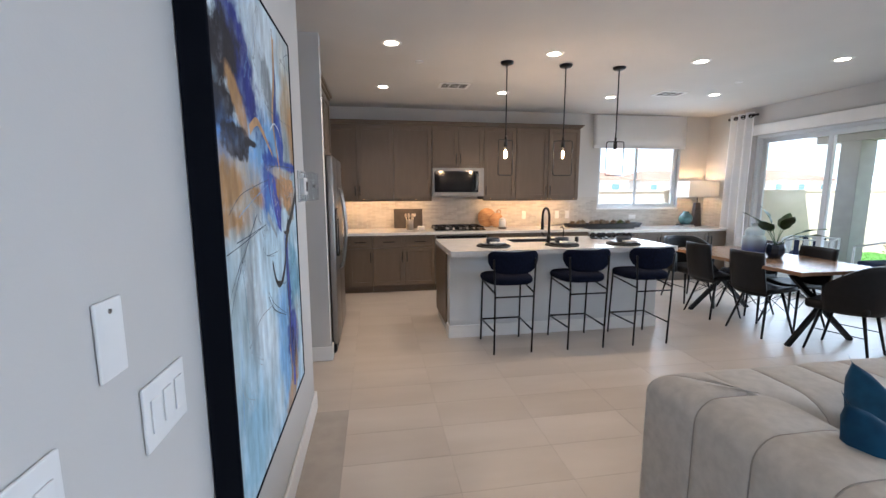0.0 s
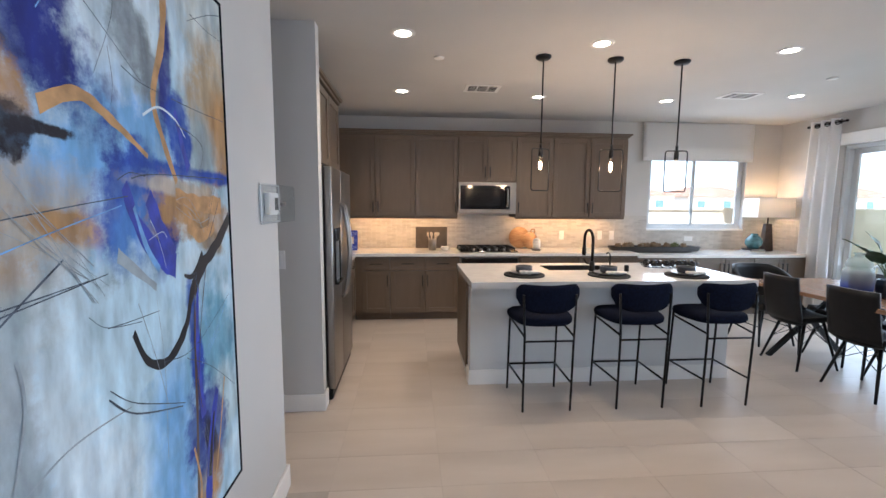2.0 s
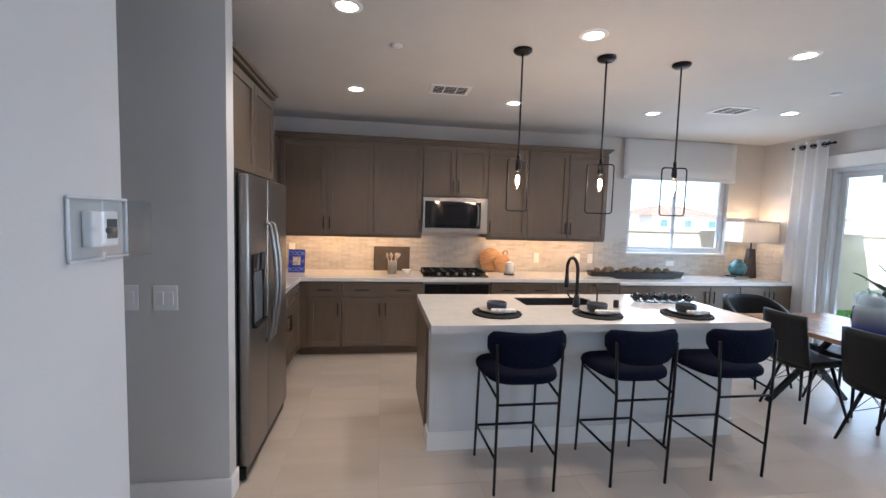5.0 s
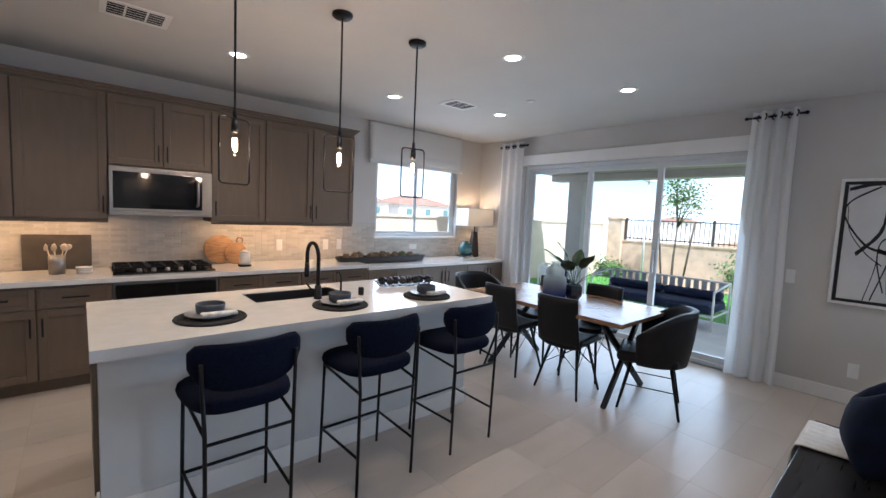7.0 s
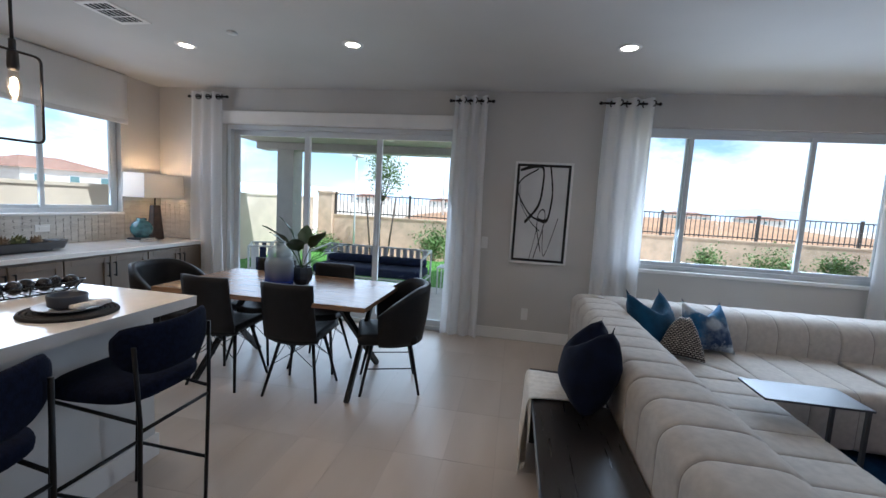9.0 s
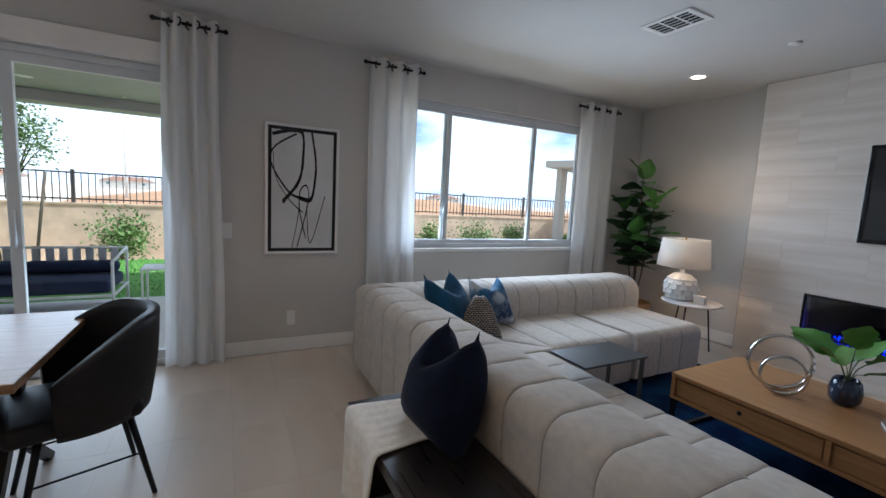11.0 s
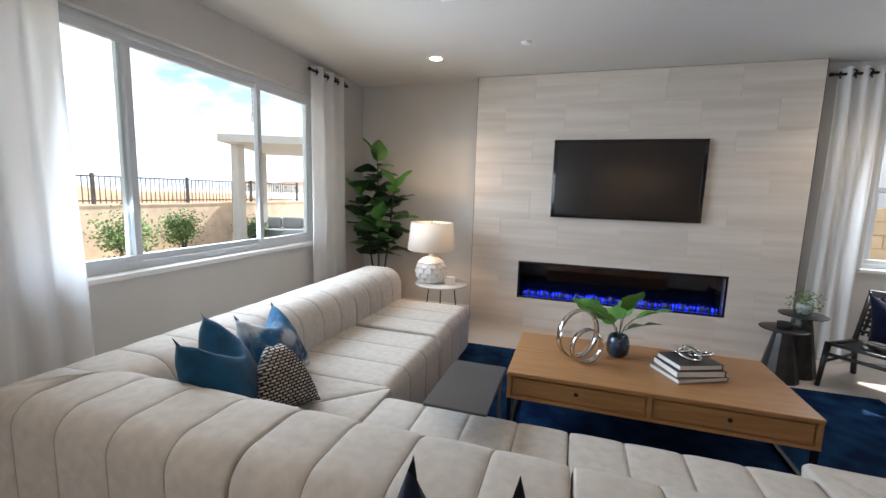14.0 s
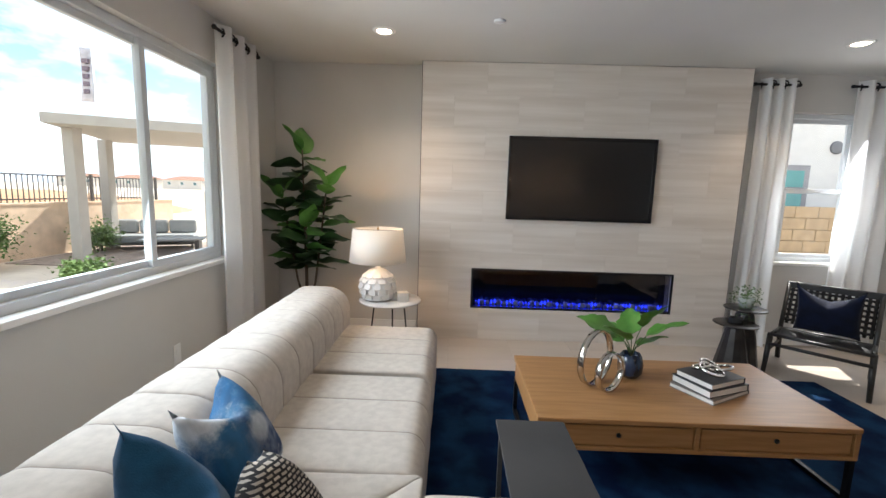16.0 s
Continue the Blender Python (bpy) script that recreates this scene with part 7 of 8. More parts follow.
part("pot", lathe(bmesh.new(), [(0, 0.001), (0.045, 0.001), (0.06, 0.05), (0.055, 0.085), (0.05, 0.085), (0.05, 0.05), (0, 0.045)], 20), mat("grey glass pot", (0.35, 0.38, 0.36), 0.2), fp)
fr_ = bmesh.new()
rnd = random.Random(11)
for k in range(260):
    a, r, z = rnd.uniform(0, 6.283), rnd.uniform(0.01, 0.125), rnd.uniform(0.06, 0.19)
    if k % 5 == 0:
        a, r, z = rnd.uniform(0.2, 1.6), rnd.uniform(0.06, 0.11), rnd.uniform(-0.10, 0.06)
    p = Vector((r * math.cos(a), r * math.sin(a), z - 2.2 * r * r))
    d = Vector((rnd.uniform(-1, 1), rnd.uniform(-1, 1), rnd.uniform(-0.4, 0.8))).normalized() * 0.024
    s = d.cross(Vector((0.3, 0.5, 1))).normalized() * 0.007
    vs = [fr_.verts.new(q) for q in (p, p + d * 0.5 + s, p + d, p + d * 0.5 - s)]
    fr_.faces.new(vs)
part("foliage", fr_, mat("fern green", (0.06, 0.12, 0.035), 0.6, col2=(0.11, 0.19, 0.06), scale=30), fp)

# woven lounge chair
wc = thing("lounge_chair", "black wooden lounge chair with woven leather back", "chair", m=pose(1.43, -1.04, 0, 0, 0, -46) @ Matrix.Diagonal((0.92, 0.95, 0.90, 1)))
BWOOD = mat("black stained wood", (0.016, 0.015, 0.014), 0.45, var=0.3, scale=12, stretch=(1, 1, 5), bump=0.1)
for sx in (-1, 1):
    part("front_leg", tube(bmesh.new(), [(sx * 0.35, 0.31, 0.001), (sx * 0.335, 0.26, 0.40)], 0.018, 10, r1=0.024), BWOOD, wc)
    part("rear_post", tube(bmesh.new(), [(sx * 0.34, -0.33, 0.001), (sx * 0.335, -0.24, 0.36), (sx * 0.335, -0.42, 0.80)], 0.022, 10, r1=0.018), BWOOD, wc)
    part("side_rail", tube(bmesh.new(), [(sx * 0.335, 0.28, 0.385), (sx * 0.335, -0.26, 0.34)], 0.018, 8), BWOOD, wc)
    part("side_stretcher", tube(bmesh.new(), [(sx * 0.345, 0.28, 0.22), (sx * 0.34, -0.28, 0.20)], 0.012, 8), BWOOD, wc)
for y, z, nm in ((0.275, 0.39, "front_rail"), (0.285, 0.30, "front_stretcher"), (-0.255, 0.34, "rear_rail")):
    part(nm, tube(bmesh.new(), [(-0.34, y, z), (0.34, y, z)], 0.016, 8), BWOOD, wc)
part("top_rail", box(bmesh.new(), -0.35, 0.35, -0.43, -0.40, 0.745, 0.81, bevel=0.008), BWOOD, wc)
part("seat", grid(bmesh.new(), lambda u, v: Vector((-0.33 + 0.66 * u, 0.28 - 0.53 * v, 0.40 - 0.05 * v - 0.03 * math.sin(math.pi * v) - 0.015 * math.sin(math.pi * u))), 16, 12), LEATHER, wc, "black leather sling seat", solid=0.012)
def back_pt(x, s):
    return Vector((x, -0.25 - 0.165 * s - 0.02 * math.sin(math.pi * s), 0.40 + 0.37 * s))
for k in range(14):
    x = -0.30 + 0.046 * k
    part("woven_strap", grid(bmesh.new(), lambda u, v: back_pt(x - 0.013 + 0.026 * u, v) + Vector((0, 0.004 * math.sin(v * 28 + k * math.pi), 0)), 2, 24), LEATHER, wc, solid=0.003)
for k in range(7):
    s0 = 0.10 + 0.13 * k
    part("woven_strap", grid(bmesh.new(), lambda u, v: back_pt(-0.33 + 0.66 * v, s0 - 0.035 + 0.07 * u * 0.9) + Vector((0, -0.004 * math.sin(v * 45 + k * math.pi), 0)), 2, 42), LEATHER, wc, solid=0.003)
pw = part("throw_pillow", cushion(0.44, 0.16, 0.12), NAVYP)
pw.matrix_world = pose(1.43, -1.04, 0, 0, 0, -46) @ pose(0.0, -0.19, 0.335, 20, 0, 180)
tagged(pw, "black velvet throw pillow on the lounge chair", "pillow")

# ---- ceiling fittings ----
CANGLOW = glow("downlight lens", (1.0, 0.80, 0.58), 14.0)
def downlight(x, y):
    d = thing("downlight", "white recessed ceiling downlight, lit warm", "light", "recessed downlights", pose(x, y, 0))
    part("trim_ring", lathe(bmesh.new(), [(0.058, ZC - 0.001), (0.058, ZC - 0.008), (0.082, ZC - 0.006), (0.088, ZC - 0.001)], 28), TRIM, d)
    part("lens", lathe(bmesh.new(), [(0, ZC - 0.004), (0.057, ZC - 0.004)], 28), CANGLOW, d, "glowing lens")
    lamp("downlight_beam", "SPOT", pose(x, y, ZC - 0.012), DOWN * (2.3 if y > 4.1 and x < 2.5 else 2.1 if y < 0 else 1.0), (1.0, 0.76, 0.52), radius=0.05, spot=radians(125))
# the last one, at (1.9, 1.9), is assumed and stays unseen
for x, y in ((0.827, 4.237), (0.789, 5.74), (2.284, 5.83), (2.287, 4.29), (3.765, 4.28), (3.773, 5.85), (5.02, 5.51), (5.03, 4.01), (5.122, 1.904), (5.126, -0.99), (1.51, -1.02), (1.9, 1.9)):
    downlight(x, y)
for x0, x1 in ((-0.05, 1.48), (2.30, 3.77)):
    tagged(part("under_cabinet_light", B(x0, x1, 6.78, 6.80, 1.3085, 1.3145), glow("warm light strip", (1.0, 0.55, 0.20), 3.0)), "warm strip light under the wall cabinets", "light")
    lamp("under_cabinet_glow", "AREA", look(((x0 + x1) / 2, 6.80, 1.306), ((x0 + x1) / 2, 6.95, 0.9)), UNDER, (1.0, 0.52, 0.19), size=x1 - x0, size_y=0.03)

# ---- outside ----
SAND = mat("desert gravel", (0.56, 0.47, 0.37), 0.95, col2=(0.66, 0.57, 0.46), scale=1.2, bump=0.6, bscale=60)
CONC = mat("patio concrete", (0.60, 0.58, 0.55), 0.85, var=0.08, scale=3, bump=0.2)
BLOCK = mat("tan block", (0.66, 0.49, 0.35), 0.9, var=0.12, scale=4, bump=0.3)
STUCCO = mat("tan stucco", (0.66, 0.55, 0.42), 0.9, var=0.06, scale=3, bump=0.4, bscale=90)
PAINTD = mat("patio cover paint", (0.36, 0.345, 0.325), 0.8, var=0.05)
GRASS = mat("turf", (0.08, 0.22, 0.03), 0.9, col2=(0.13, 0.30, 0.05), scale=20, bump=0.9, bscale=200)
IRON = mat("dark iron", (0.06, 0.05, 0.045), 0.5, 0.0)
def outside(name, bm, material, label, cat):
    return tagged(part(name, bm, material), label, cat, kind="structure")
outside("ground", B(-400, 400, -400, 400, -0.8, -0.215), SAND, "tan desert gravel ground", "ground")
outside("patio_pavement", B(XE + 0.165, 8.94, 2.0, 7.9, -0.2, -0.03), CONC, "pale concrete patio slab", "pavement")
gb = bmesh.new()
box(gb, 8.95, 12.3, 1.6, 8.6, -0.21, -0.035)
rg_ = random.Random(5)
for k in range(9000):
    x, y = rg_.uniform(8.97, 12.28), rg_.uniform(1.62, 8.58)
    h, a = rg_.uniform(0.02, 0.045), rg_.uniform(0, 3.14)
    dx, dy = 0.006 * math.cos(a), 0.006 * math.sin(a)
    lx, ly = rg_.uniform(-0.015, 0.015), rg_.uniform(-0.015, 0.015)
    put(gb, [(x - dx, y - dy, -0.035), (x + dx, y + dy, -0.035), (x + lx, y + ly, -0.035 + h)], [(0, 1, 2)])
tagged(part("lawn", gb, GRASS), "small bright green lawn", "grass", kind="stuff")
# patio cover
pc = thing("patio_cover", "taupe painted patio cover with square column", "patio cover")
part("roof", B(XE + 0.165, 10.05, 1.9, 8.0, 2.50, 2.70), PAINTD, pc)
part("beam", boxes([(9.62, 9.98, 1.95, 7.95, 2.36, 2.498)], bevel=0.01), PAINTD, pc)
for y in (7.12, 2.1):
    part("column", B(9.62, 9.98, y, y + 0.36, -0.03, 2.358, bevel=0.01), PAINTD, pc)
for x, y in ((7.6, 4.0), (7.6, 5.8), (8.9, 4.9), (8.9, 3.2), (8.9, 6.6)):
    part("downlight", lathe(bmesh.new(), [(0, 2.494), (0.06, 2.494), (0.08, 2.499)], 18, (x, y, 0)), TRIM, pc, "small white recessed downlight")
# garden walls and view fence
WX = 13.6
outside("garden_wall_north", boxes([(3.0, WX, 8.72, 8.88, -0.22, 1.40), (3.0, WX, 8.70, 8.90, 1.40, 1.45)]), STUCCO, "tan stucco garden wall", "wall")
outside("garden_wall_east", boxes([(WX, WX + 0.16, -11.0, 8.05, -0.22, 0.93), (WX - 0.02, WX + 0.18, -11.0, 8.05, 0.93, 0.97)]), BLOCK, "low tan block garden wall", "wall")
outside("garden_pillar", boxes([(WX - 0.12, WX + 0.30, 8.06, 8.50, -0.22, 1.58), (WX - 0.15, WX + 0.33, 8.03, 8.53, 1.58, 1.65)], bevel=0.01), BLOCK, "tan block wall pillar", "wall")
fn = thing("view_fence", "black iron picket fence on the garden wall", "fence")
bar = bmesh.new()
box(bar, -0.008, 0.008, -0.008, 0.008, 0, 0.60)
barm = part("picket", bar, IRON, fn)
barm.location = (WX + 0.08, 8.0, 0.98)
for k in range(1, 158):
    o = new("picket", barm.data)
    o.parent, o.location = fn, (WX + 0.08, 8.0 - 0.115 * k, 0.98)
for y in [8.02 - 2.3 * k for k in range(9)]:
    part("post", B(WX + 0.05, WX + 0.11, y - 0.03, y + 0.03, 0.97, 1.64), IRON, fn)
for z in (1.03, 1.56):
    part("rail", B(WX + 0.065, WX + 0.095, -10.4, 8.05, z, z + 0.03), IRON, fn)

LEAFT = mat("shrub leaf", (0.08, 0.15, 0.03), 0.6, col2=(0.17, 0.27, 0.07), scale=3)
def bush(name, label, cat, x, y, z, rx, rz, n, seed, leaf=0.05, trunk=0.0, lean=0.0):
    b = thing(name, label, cat, "garden plants", pose(x, y, z))
    r = random.Random(seed)
    tk = bmesh.new()
    ends = []
    if trunk:
        tube(tk, [(0, 0, 0), (lean * 0.5, 0.02, trunk * 0.5), (lean, 0, trunk)], 0.035, 8, r1=0.018)
    for k in range(9 if trunk else 8):
        a, e = r.uniform(0, 6.283), r.uniform(0.3, 1.3)
        q = Vector((rx * 0.8 * math.cos(a) * math.cos(e) + lean, rx * 0.8 * math.sin(a) * math.cos(e), trunk + rz * 0.9 * (0.15 + 0.85 * math.sin(e))))
        p = Vector((lean, 0, trunk * 0.95))
        tube(tk, [p, p.lerp(q, 0.5) + Vector((0, 0, 0.05)), q], 0.014, 6, r1=0.004)
        ends += [q, p.lerp(q, 0.6), p.lerp(q, 0.8)]
    part("trunk" if trunk else "stems", tk, BARK, b)
    vv, ff = [], []
    for k in range(n):
        c = r.choice(ends)
        g = 0.30 * rx
        p = c + Vector((r.gauss(0, g), r.gauss(0, g), r.gauss(0, g * 0.8)))
        d = Vector((r.uniform(-1, 1), r.uniform(-1, 1), r.uniform(-0.6, 0.8))).normalized() * leaf * r.uniform(0.7, 1.3)
        s = d.cross(Vector((r.uniform(-1, 1), r.uniform(-1, 1), 1))).normalized() * leaf * 0.35
        i = len(vv)
        vv += [p, p + d * 0.5 + s, p + d, p + d * 0.5 - s]
        ff.append((i, i + 1, i + 2, i + 3))
    me = bpy.data.meshes.new("crown")
    me.from_pydata(vv, [], ff)
    me.materials.append(LEAFT)
    o = new("crown", me)
    o.parent = b
    return b
bush("garden_tree", "young staked tree with sparse feathery foliage", "tree", 12.6, 6.25, -0.21, 0.55, 1.5, 1500, 1, 0.07, trunk=1.7, lean=0.1)
sk_ = thing("tree_stakes", "two wooden stakes holding the young tree", "stakes", m=pose(12.6, 6.25, -0.21))
for s in (-1, 1):
    part("stake", tube(bmesh.new(), [(0, 0.22 * s, 0), (0, 0.42 * s, 1.75)], 0.025, 8), BARK, sk_)
for k, (x, y, rx, rz) in enumerate(((12.7, 4.75, 0.5, 1.0), (12.7, 8.0, 0.4, 0.6), (12.9, -2.0, 0.36, 0.95), (12.7, -3.4, 0.45, 1.15), (12.9, -4.95, 0.42, 0.95), (12.8, 0.9, 0.4, 0.8), (12.6, 2.5, 0.35, 0.9), (10.6, -4.3, 0.35, 0.3), (11.0, -2.0, 0.3, 0.25), (12.9, -7.2, 0.35, 0.8), (9.6, -3.9, 0.25, 0.2))):
    bush("garden_shrub", "leafy green desert shrub by the garden wall", "shrub", x, y, -0.21, rx * 1.15, rz, 1800, 20 + k, 0.07)
# outdoor sofa
WMET = mat("white powder-coated metal", (0.72, 0.72, 0.71), 0.4, var=0.03)
NAVO = mat("navy outdoor cushion", (0.012, 0.02, 0.06), 0.9, var=0.2, scale=20, bump=0.2)
STRAP = mat("pale grey strap", (0.42, 0.43, 0.48), 0.8, var=0.05)
os_ = thing("outdoor_sofa", "white metal patio sofa with navy cushions", "sofa")
fx0, fx1, fy0, fy1 = 8.15, 8.90, 4.05, 5.95
fr2 = bmesh.new()
for y in (fy0, fy1):
    for p, q in (((fx0, y, 0.55), (fx1, y, 0.62)), ((fx0, y, 0.18), (fx1, y, 0.18))):
        tube(fr2, [p, q], 0.016, 8)
for p, q in (((fx1, fy0, 0.62), (fx1, fy1, 0.62)), ((fx0, fy0, 0.18), (fx0, fy1, 0.18)), ((fx1, fy0, 0.18), (fx1, fy1, 0.18))):
    tube(fr2, [p, q], 0.016, 8)
part("frame", fr2, WMET, os_)
for x, y in ((fx0, fy0), (fx0, fy1), (fx1, fy0), (fx1, fy1)):
    part("leg", tube(bmesh.new(), [(x, y, -0.03), (x, y, 0.62 if x == fx1 else 0.55)], 0.016, 8), WMET, os_)
for k in range(16):
    y = fy0 + 0.08 + k * 0.12
    part("strap", B(fx1 - 0.006, fx1 + 0.006, y, y + 0.075, 0.2, 0.62), STRAP, os_, "pale grey woven strap")
part("seat_cushion", B(fx0 + 0.02, fx1 - 0.03, fy0 + 0.03, fy1 - 0.03, 0.20, 0.34, bevel=0.04, seg=3), NAVO, os_)
for y0, y1 in ((fy0 + 0.05, 4.95), (4.98, fy1 - 0.05)):
    part("back_cushion", box(bmesh.new(), fx1 - 0.22, fx1 - 0.04, y0, y1, 0.345, 0.48, bevel=0.055, seg=4), NAVO, os_)
oc_ = thing("outdoor_armchair", "white strapped patio armchair with navy cushion", "chair", m=pose(8.3, 6.75, -0.03, 0, 0, 30))
fr2 = bmesh.new()
for x, y in ((-0.33, -0.33), (0.33, -0.33), (-0.33, 0.33), (0.33, 0.33)):
    part("leg", tube(bmesh.new(), [(x, y, 0), (x, y, 0.62)], 0.016, 8), WMET, oc_)
for z in (0.2, 0.62):
    tube(fr2, [(-0.33, -0.33, z), (0.33, -0.33, z), (0.33, 0.33, z), (-0.33, 0.33, z)], 0.014, 8, closed=True)
part("frame", fr2, WMET, oc_)
for k in range(5):
    for ax in (-0.33, 0.33):
        part("strap", B(ax - 0.005, ax + 0.005, -0.28 + 0.125 * k, -0.21 + 0.125 * k, 0.2, 0.62), NAVO if k % 2 else WMET, oc_)
part("seat_cushion", box(bmesh.new(), -0.3, 0.3, -0.3, 0.3, 0.22, 0.36, bevel=0.04, seg=3), NAVO, oc_)
ot = thing("outdoor_side_table", "small white metal patio side table", "table", m=pose(8.6, 3.65, -0.03))
part("top", B(-0.2, 0.2, -0.2, 0.2, 0.43, 0.45, bevel=0.004), WMET, ot)
for x, y in ((-0.18, -0.18), (0.18, -0.18), (-0.18, 0.18), (0.18, 0.18)):
    part("leg", B(x - 0.01, x + 0.01, y - 0.01, y + 0.01, 0, 0.429), WMET, ot)
for x, y, h in ((11.7, 6.62, 2.7), (30.0, 7.6, 6.5), (26.0, 2.4, 6.0)):
    po = thing("light_pole", "slender grey light pole beyond the patio", "pole", "light poles", pose(x, y, -0.21))
    part("shaft", tube(bmesh.new(), [(0, 0, 0), (0, 0, h)], 0.025 if x < 20 else 0.07, 8), WMET, po)
    part("head", B(-0.12, 0.3, -0.08, 0.08, h, h + 0.06, bevel=0.02), WMET, po)
# ramada with outdoor lounge
rm = thing("ramada", "pale flat-roofed garden ramada on square posts", "ramada")
RAMP = mat("ramada paint", (0.40, 0.37, 0.33), 0.8, var=0.05)
for x, y in ((11.95, -5.75), (13.1, -7.9), (9.6, -7.2), (10.6, -9.2)):
    part("post", B(x - 0.11, x + 0.11, y - 0.11, y + 0.11, -0.22, 2.47, bevel=0.006), RAMP, rm)
rf = B(-1.75, 1.75, -1.9, 1.9, 2.475, 2.65)
bmesh.ops.transform(rf, matrix=pose(11.0, -7.45, 0, 0, 0, 24), verts=rf.verts)
part("roof", rf, RAMP, rm)
outside("ramada_pavement", B(9.4, 13.4, -9.6, -5.6, -0.212, -0.195), mat("brown gravel", (0.30, 0.24, 0.20), 0.95, var=0.2, scale=9, bump=0.5), "brown gravel bed under the ramada", "pavement")
lo = thing("outdoor_lounge", "grey upholstered outdoor lounge sofa", "sofa", m=pose(12.3, -8.2, -0.195, 0, 0, 24))
GREYC = mat("grey outdoor fabric", (0.30, 0.31, 0.31), 0.9, var=0.1, scale=20)
part("seat", box(bmesh.new(), -1.0, 1.0, -0.35, 0.4, 0.18, 0.36, bevel=0.04, seg=3), GREYC, lo)
for x in (-0.66, 0.0, 0.66):
    part("back_cushion", box(bmesh.new(), x - 0.32, x + 0.32, -0.42, -0.22, 0.36, 0.72, bevel=0.07, seg=3), GREYC, lo)
part("frame", boxes([(-1.02, 1.02, -0.40, 0.42, 0.12, 0.175)]), IRON, lo)
for x in (-0.95, 0.95):
    for y in (-0.34, 0.36):
        part("leg", B(x - 0.02, x + 0.02, y - 0.02, y + 0.02, 0, 0.119), IRON, lo)
lt = thing("outdoor_coffee_table", "low grey outdoor table under the ramada", "table", m=pose(11.3, -7.6, -0.195, 0, 0, 24))
part("top", B(-0.65, 0.65, -0.3, 0.3, 0.32, 0.36, bevel=0.006), GREYC, lt)
for x in (-0.5, 0.5):
    part("leg", B(x - 0.05, x + 0.05, -0.25, 0.25, 0, 0.319), IRON, lt)
fg2 = thing("feather_flag", "tall feather banner flag beyond the fence", "flag", m=pose(18.4, -14.0, -0.21))
part("pole", tube(bmesh.new(), [(0, 0, 0), (0, 0, 6.8)], 0.03, 8), WMET, fg2)
part("banner", grid(bmesh.new(), lambda u, v: Vector((0.55 * u * (1 - 0.2 * v), 0.06 * math.sin(3 * u + 4 * v), 4.7 + 2.0 * v)), 6, 12), mat("pale banner", (0.46, 0.45, 0.48), 0.8, var=0.15), fg2, "pale grey banner", solid=0.01)
for k in range(5):
    part("lettering", B(0.12, 0.34, -0.03, 0.10, 5.0 + 0.28 * k, 5.16 + 0.28 * k), mat("banner lettering %d" % k, (0.16, 0.13, 0.16), 0.8), fg2, "dark unreadable lettering")
# neighbours and distance
HOUSE = mat("pale stucco house", (0.60, 0.56, 0.51), 0.9, var=0.05, scale=1)
ROOFT = mat("clay roof tile", (0.28, 0.15, 0.10), 0.9, var=0.3, scale=2)
WINB = mat("far window glass", (0.12, 0.20, 0.20), 0.1)
def house(x, y, w, d, h, turn, label, n=3):
    hs = thing("neighbour_house", label, "house", "neighbour houses", pose(x, y, -0.21, 0, 0, turn))
    part("wall", B(-w / 2, w / 2, -d / 2, d / 2, 0, h), HOUSE, hs)
    rb = bmesh.new()
    o = 0.4
    put(rb, [(-w / 2 - o, -d / 2 - o, h), (w / 2 + o, -d / 2 - o, h), (w / 2 + o, d / 2 + o, h), (-w / 2 - o, d / 2 + o, h), (-w / 2 + d * 0.35, 0, h + d * 0.16), (w / 2 - d * 0.35, 0, h + d * 0.16)], [(0, 1, 5, 4), (1, 2, 5), (2, 3, 4, 5), (3, 0, 4), (3, 2, 1, 0)])
    part("roof", rb, ROOFT, hs)
    for k in range(n):
        xx = -w / 2 + w * (k + 0.5) / n
        wd = part("window", B(xx - 0.6, xx + 0.6, -d / 2 - 0.04, -d / 2 - 0.005, h * 0.45, h * 0.45 + 1.1), WMET, hs)
        part("pane", B(xx - 0.5, xx + 0.5, -d / 2 - 0.06, -d / 2 - 0.045, h * 0.45 + 0.1, h * 0.45 + 1.0), WINB, wd)
    return hs
for k in range(5):
    house(-4 + k * 15, 52 + 4 * (k % 2), 10.5, 9, 2.9, 0, "pale stucco house with clay tile roof beyond the wall")
for k in range(6):
    house(190 + 12 * (k % 2), 70 - k * 34, 16, 10, 2.9, -90, "far pale house with clay tile roof")
for k in range(6):
    house(40 + k * 18, -140, 13, 9, 3.0, 180, "far pale house with clay tile roof")
# house to the south
sh_ = thing("neighbour_house", "white stucco neighbour house with a framed window", "house", m=pose(-2.5, -8.2, -0.21))
part("wall", B(-6, 6, -4, 1.8, 0, 5.6), mat("white stucco", (0.70, 0.68, 0.65), 0.9, var=0.03), sh_)
part("roof", B(-6.3, 6.3, -4.3, 2.1, 5.6, 5.8), ROOFT, sh_)
wd = part("window", boxes([(-0.16, 0.95, 1.801, 1.86, 1.45, 2.42)]), mat("grey window trim", (0.30, 0.29, 0.30), 0.7), sh_, "grey framed window")
# the sky's turquoise reflection is put into the pane colour
part("pane", boxes([(-0.05, 0.84, 1.861, 1.87, 1.56, 1.93), (-0.05, 0.84, 1.861, 1.87, 1.98, 2.31)]), mat("glass painted with sky reflection", (0.12, 0.34, 0.33), 0.1), wd)
part("wall_vent", lathe(bmesh.new(), [(0, 0.03), (0.10, 0.03), (0.13, 0.02), (0.13, 0), (0, 0)], 20), mat("grey louvre", (0.18, 0.18, 0.19), 0.7), sh_, "round grey wall vent").matrix_local = pose(-0.66, 1.801, 2.79, -90, 0, 0)
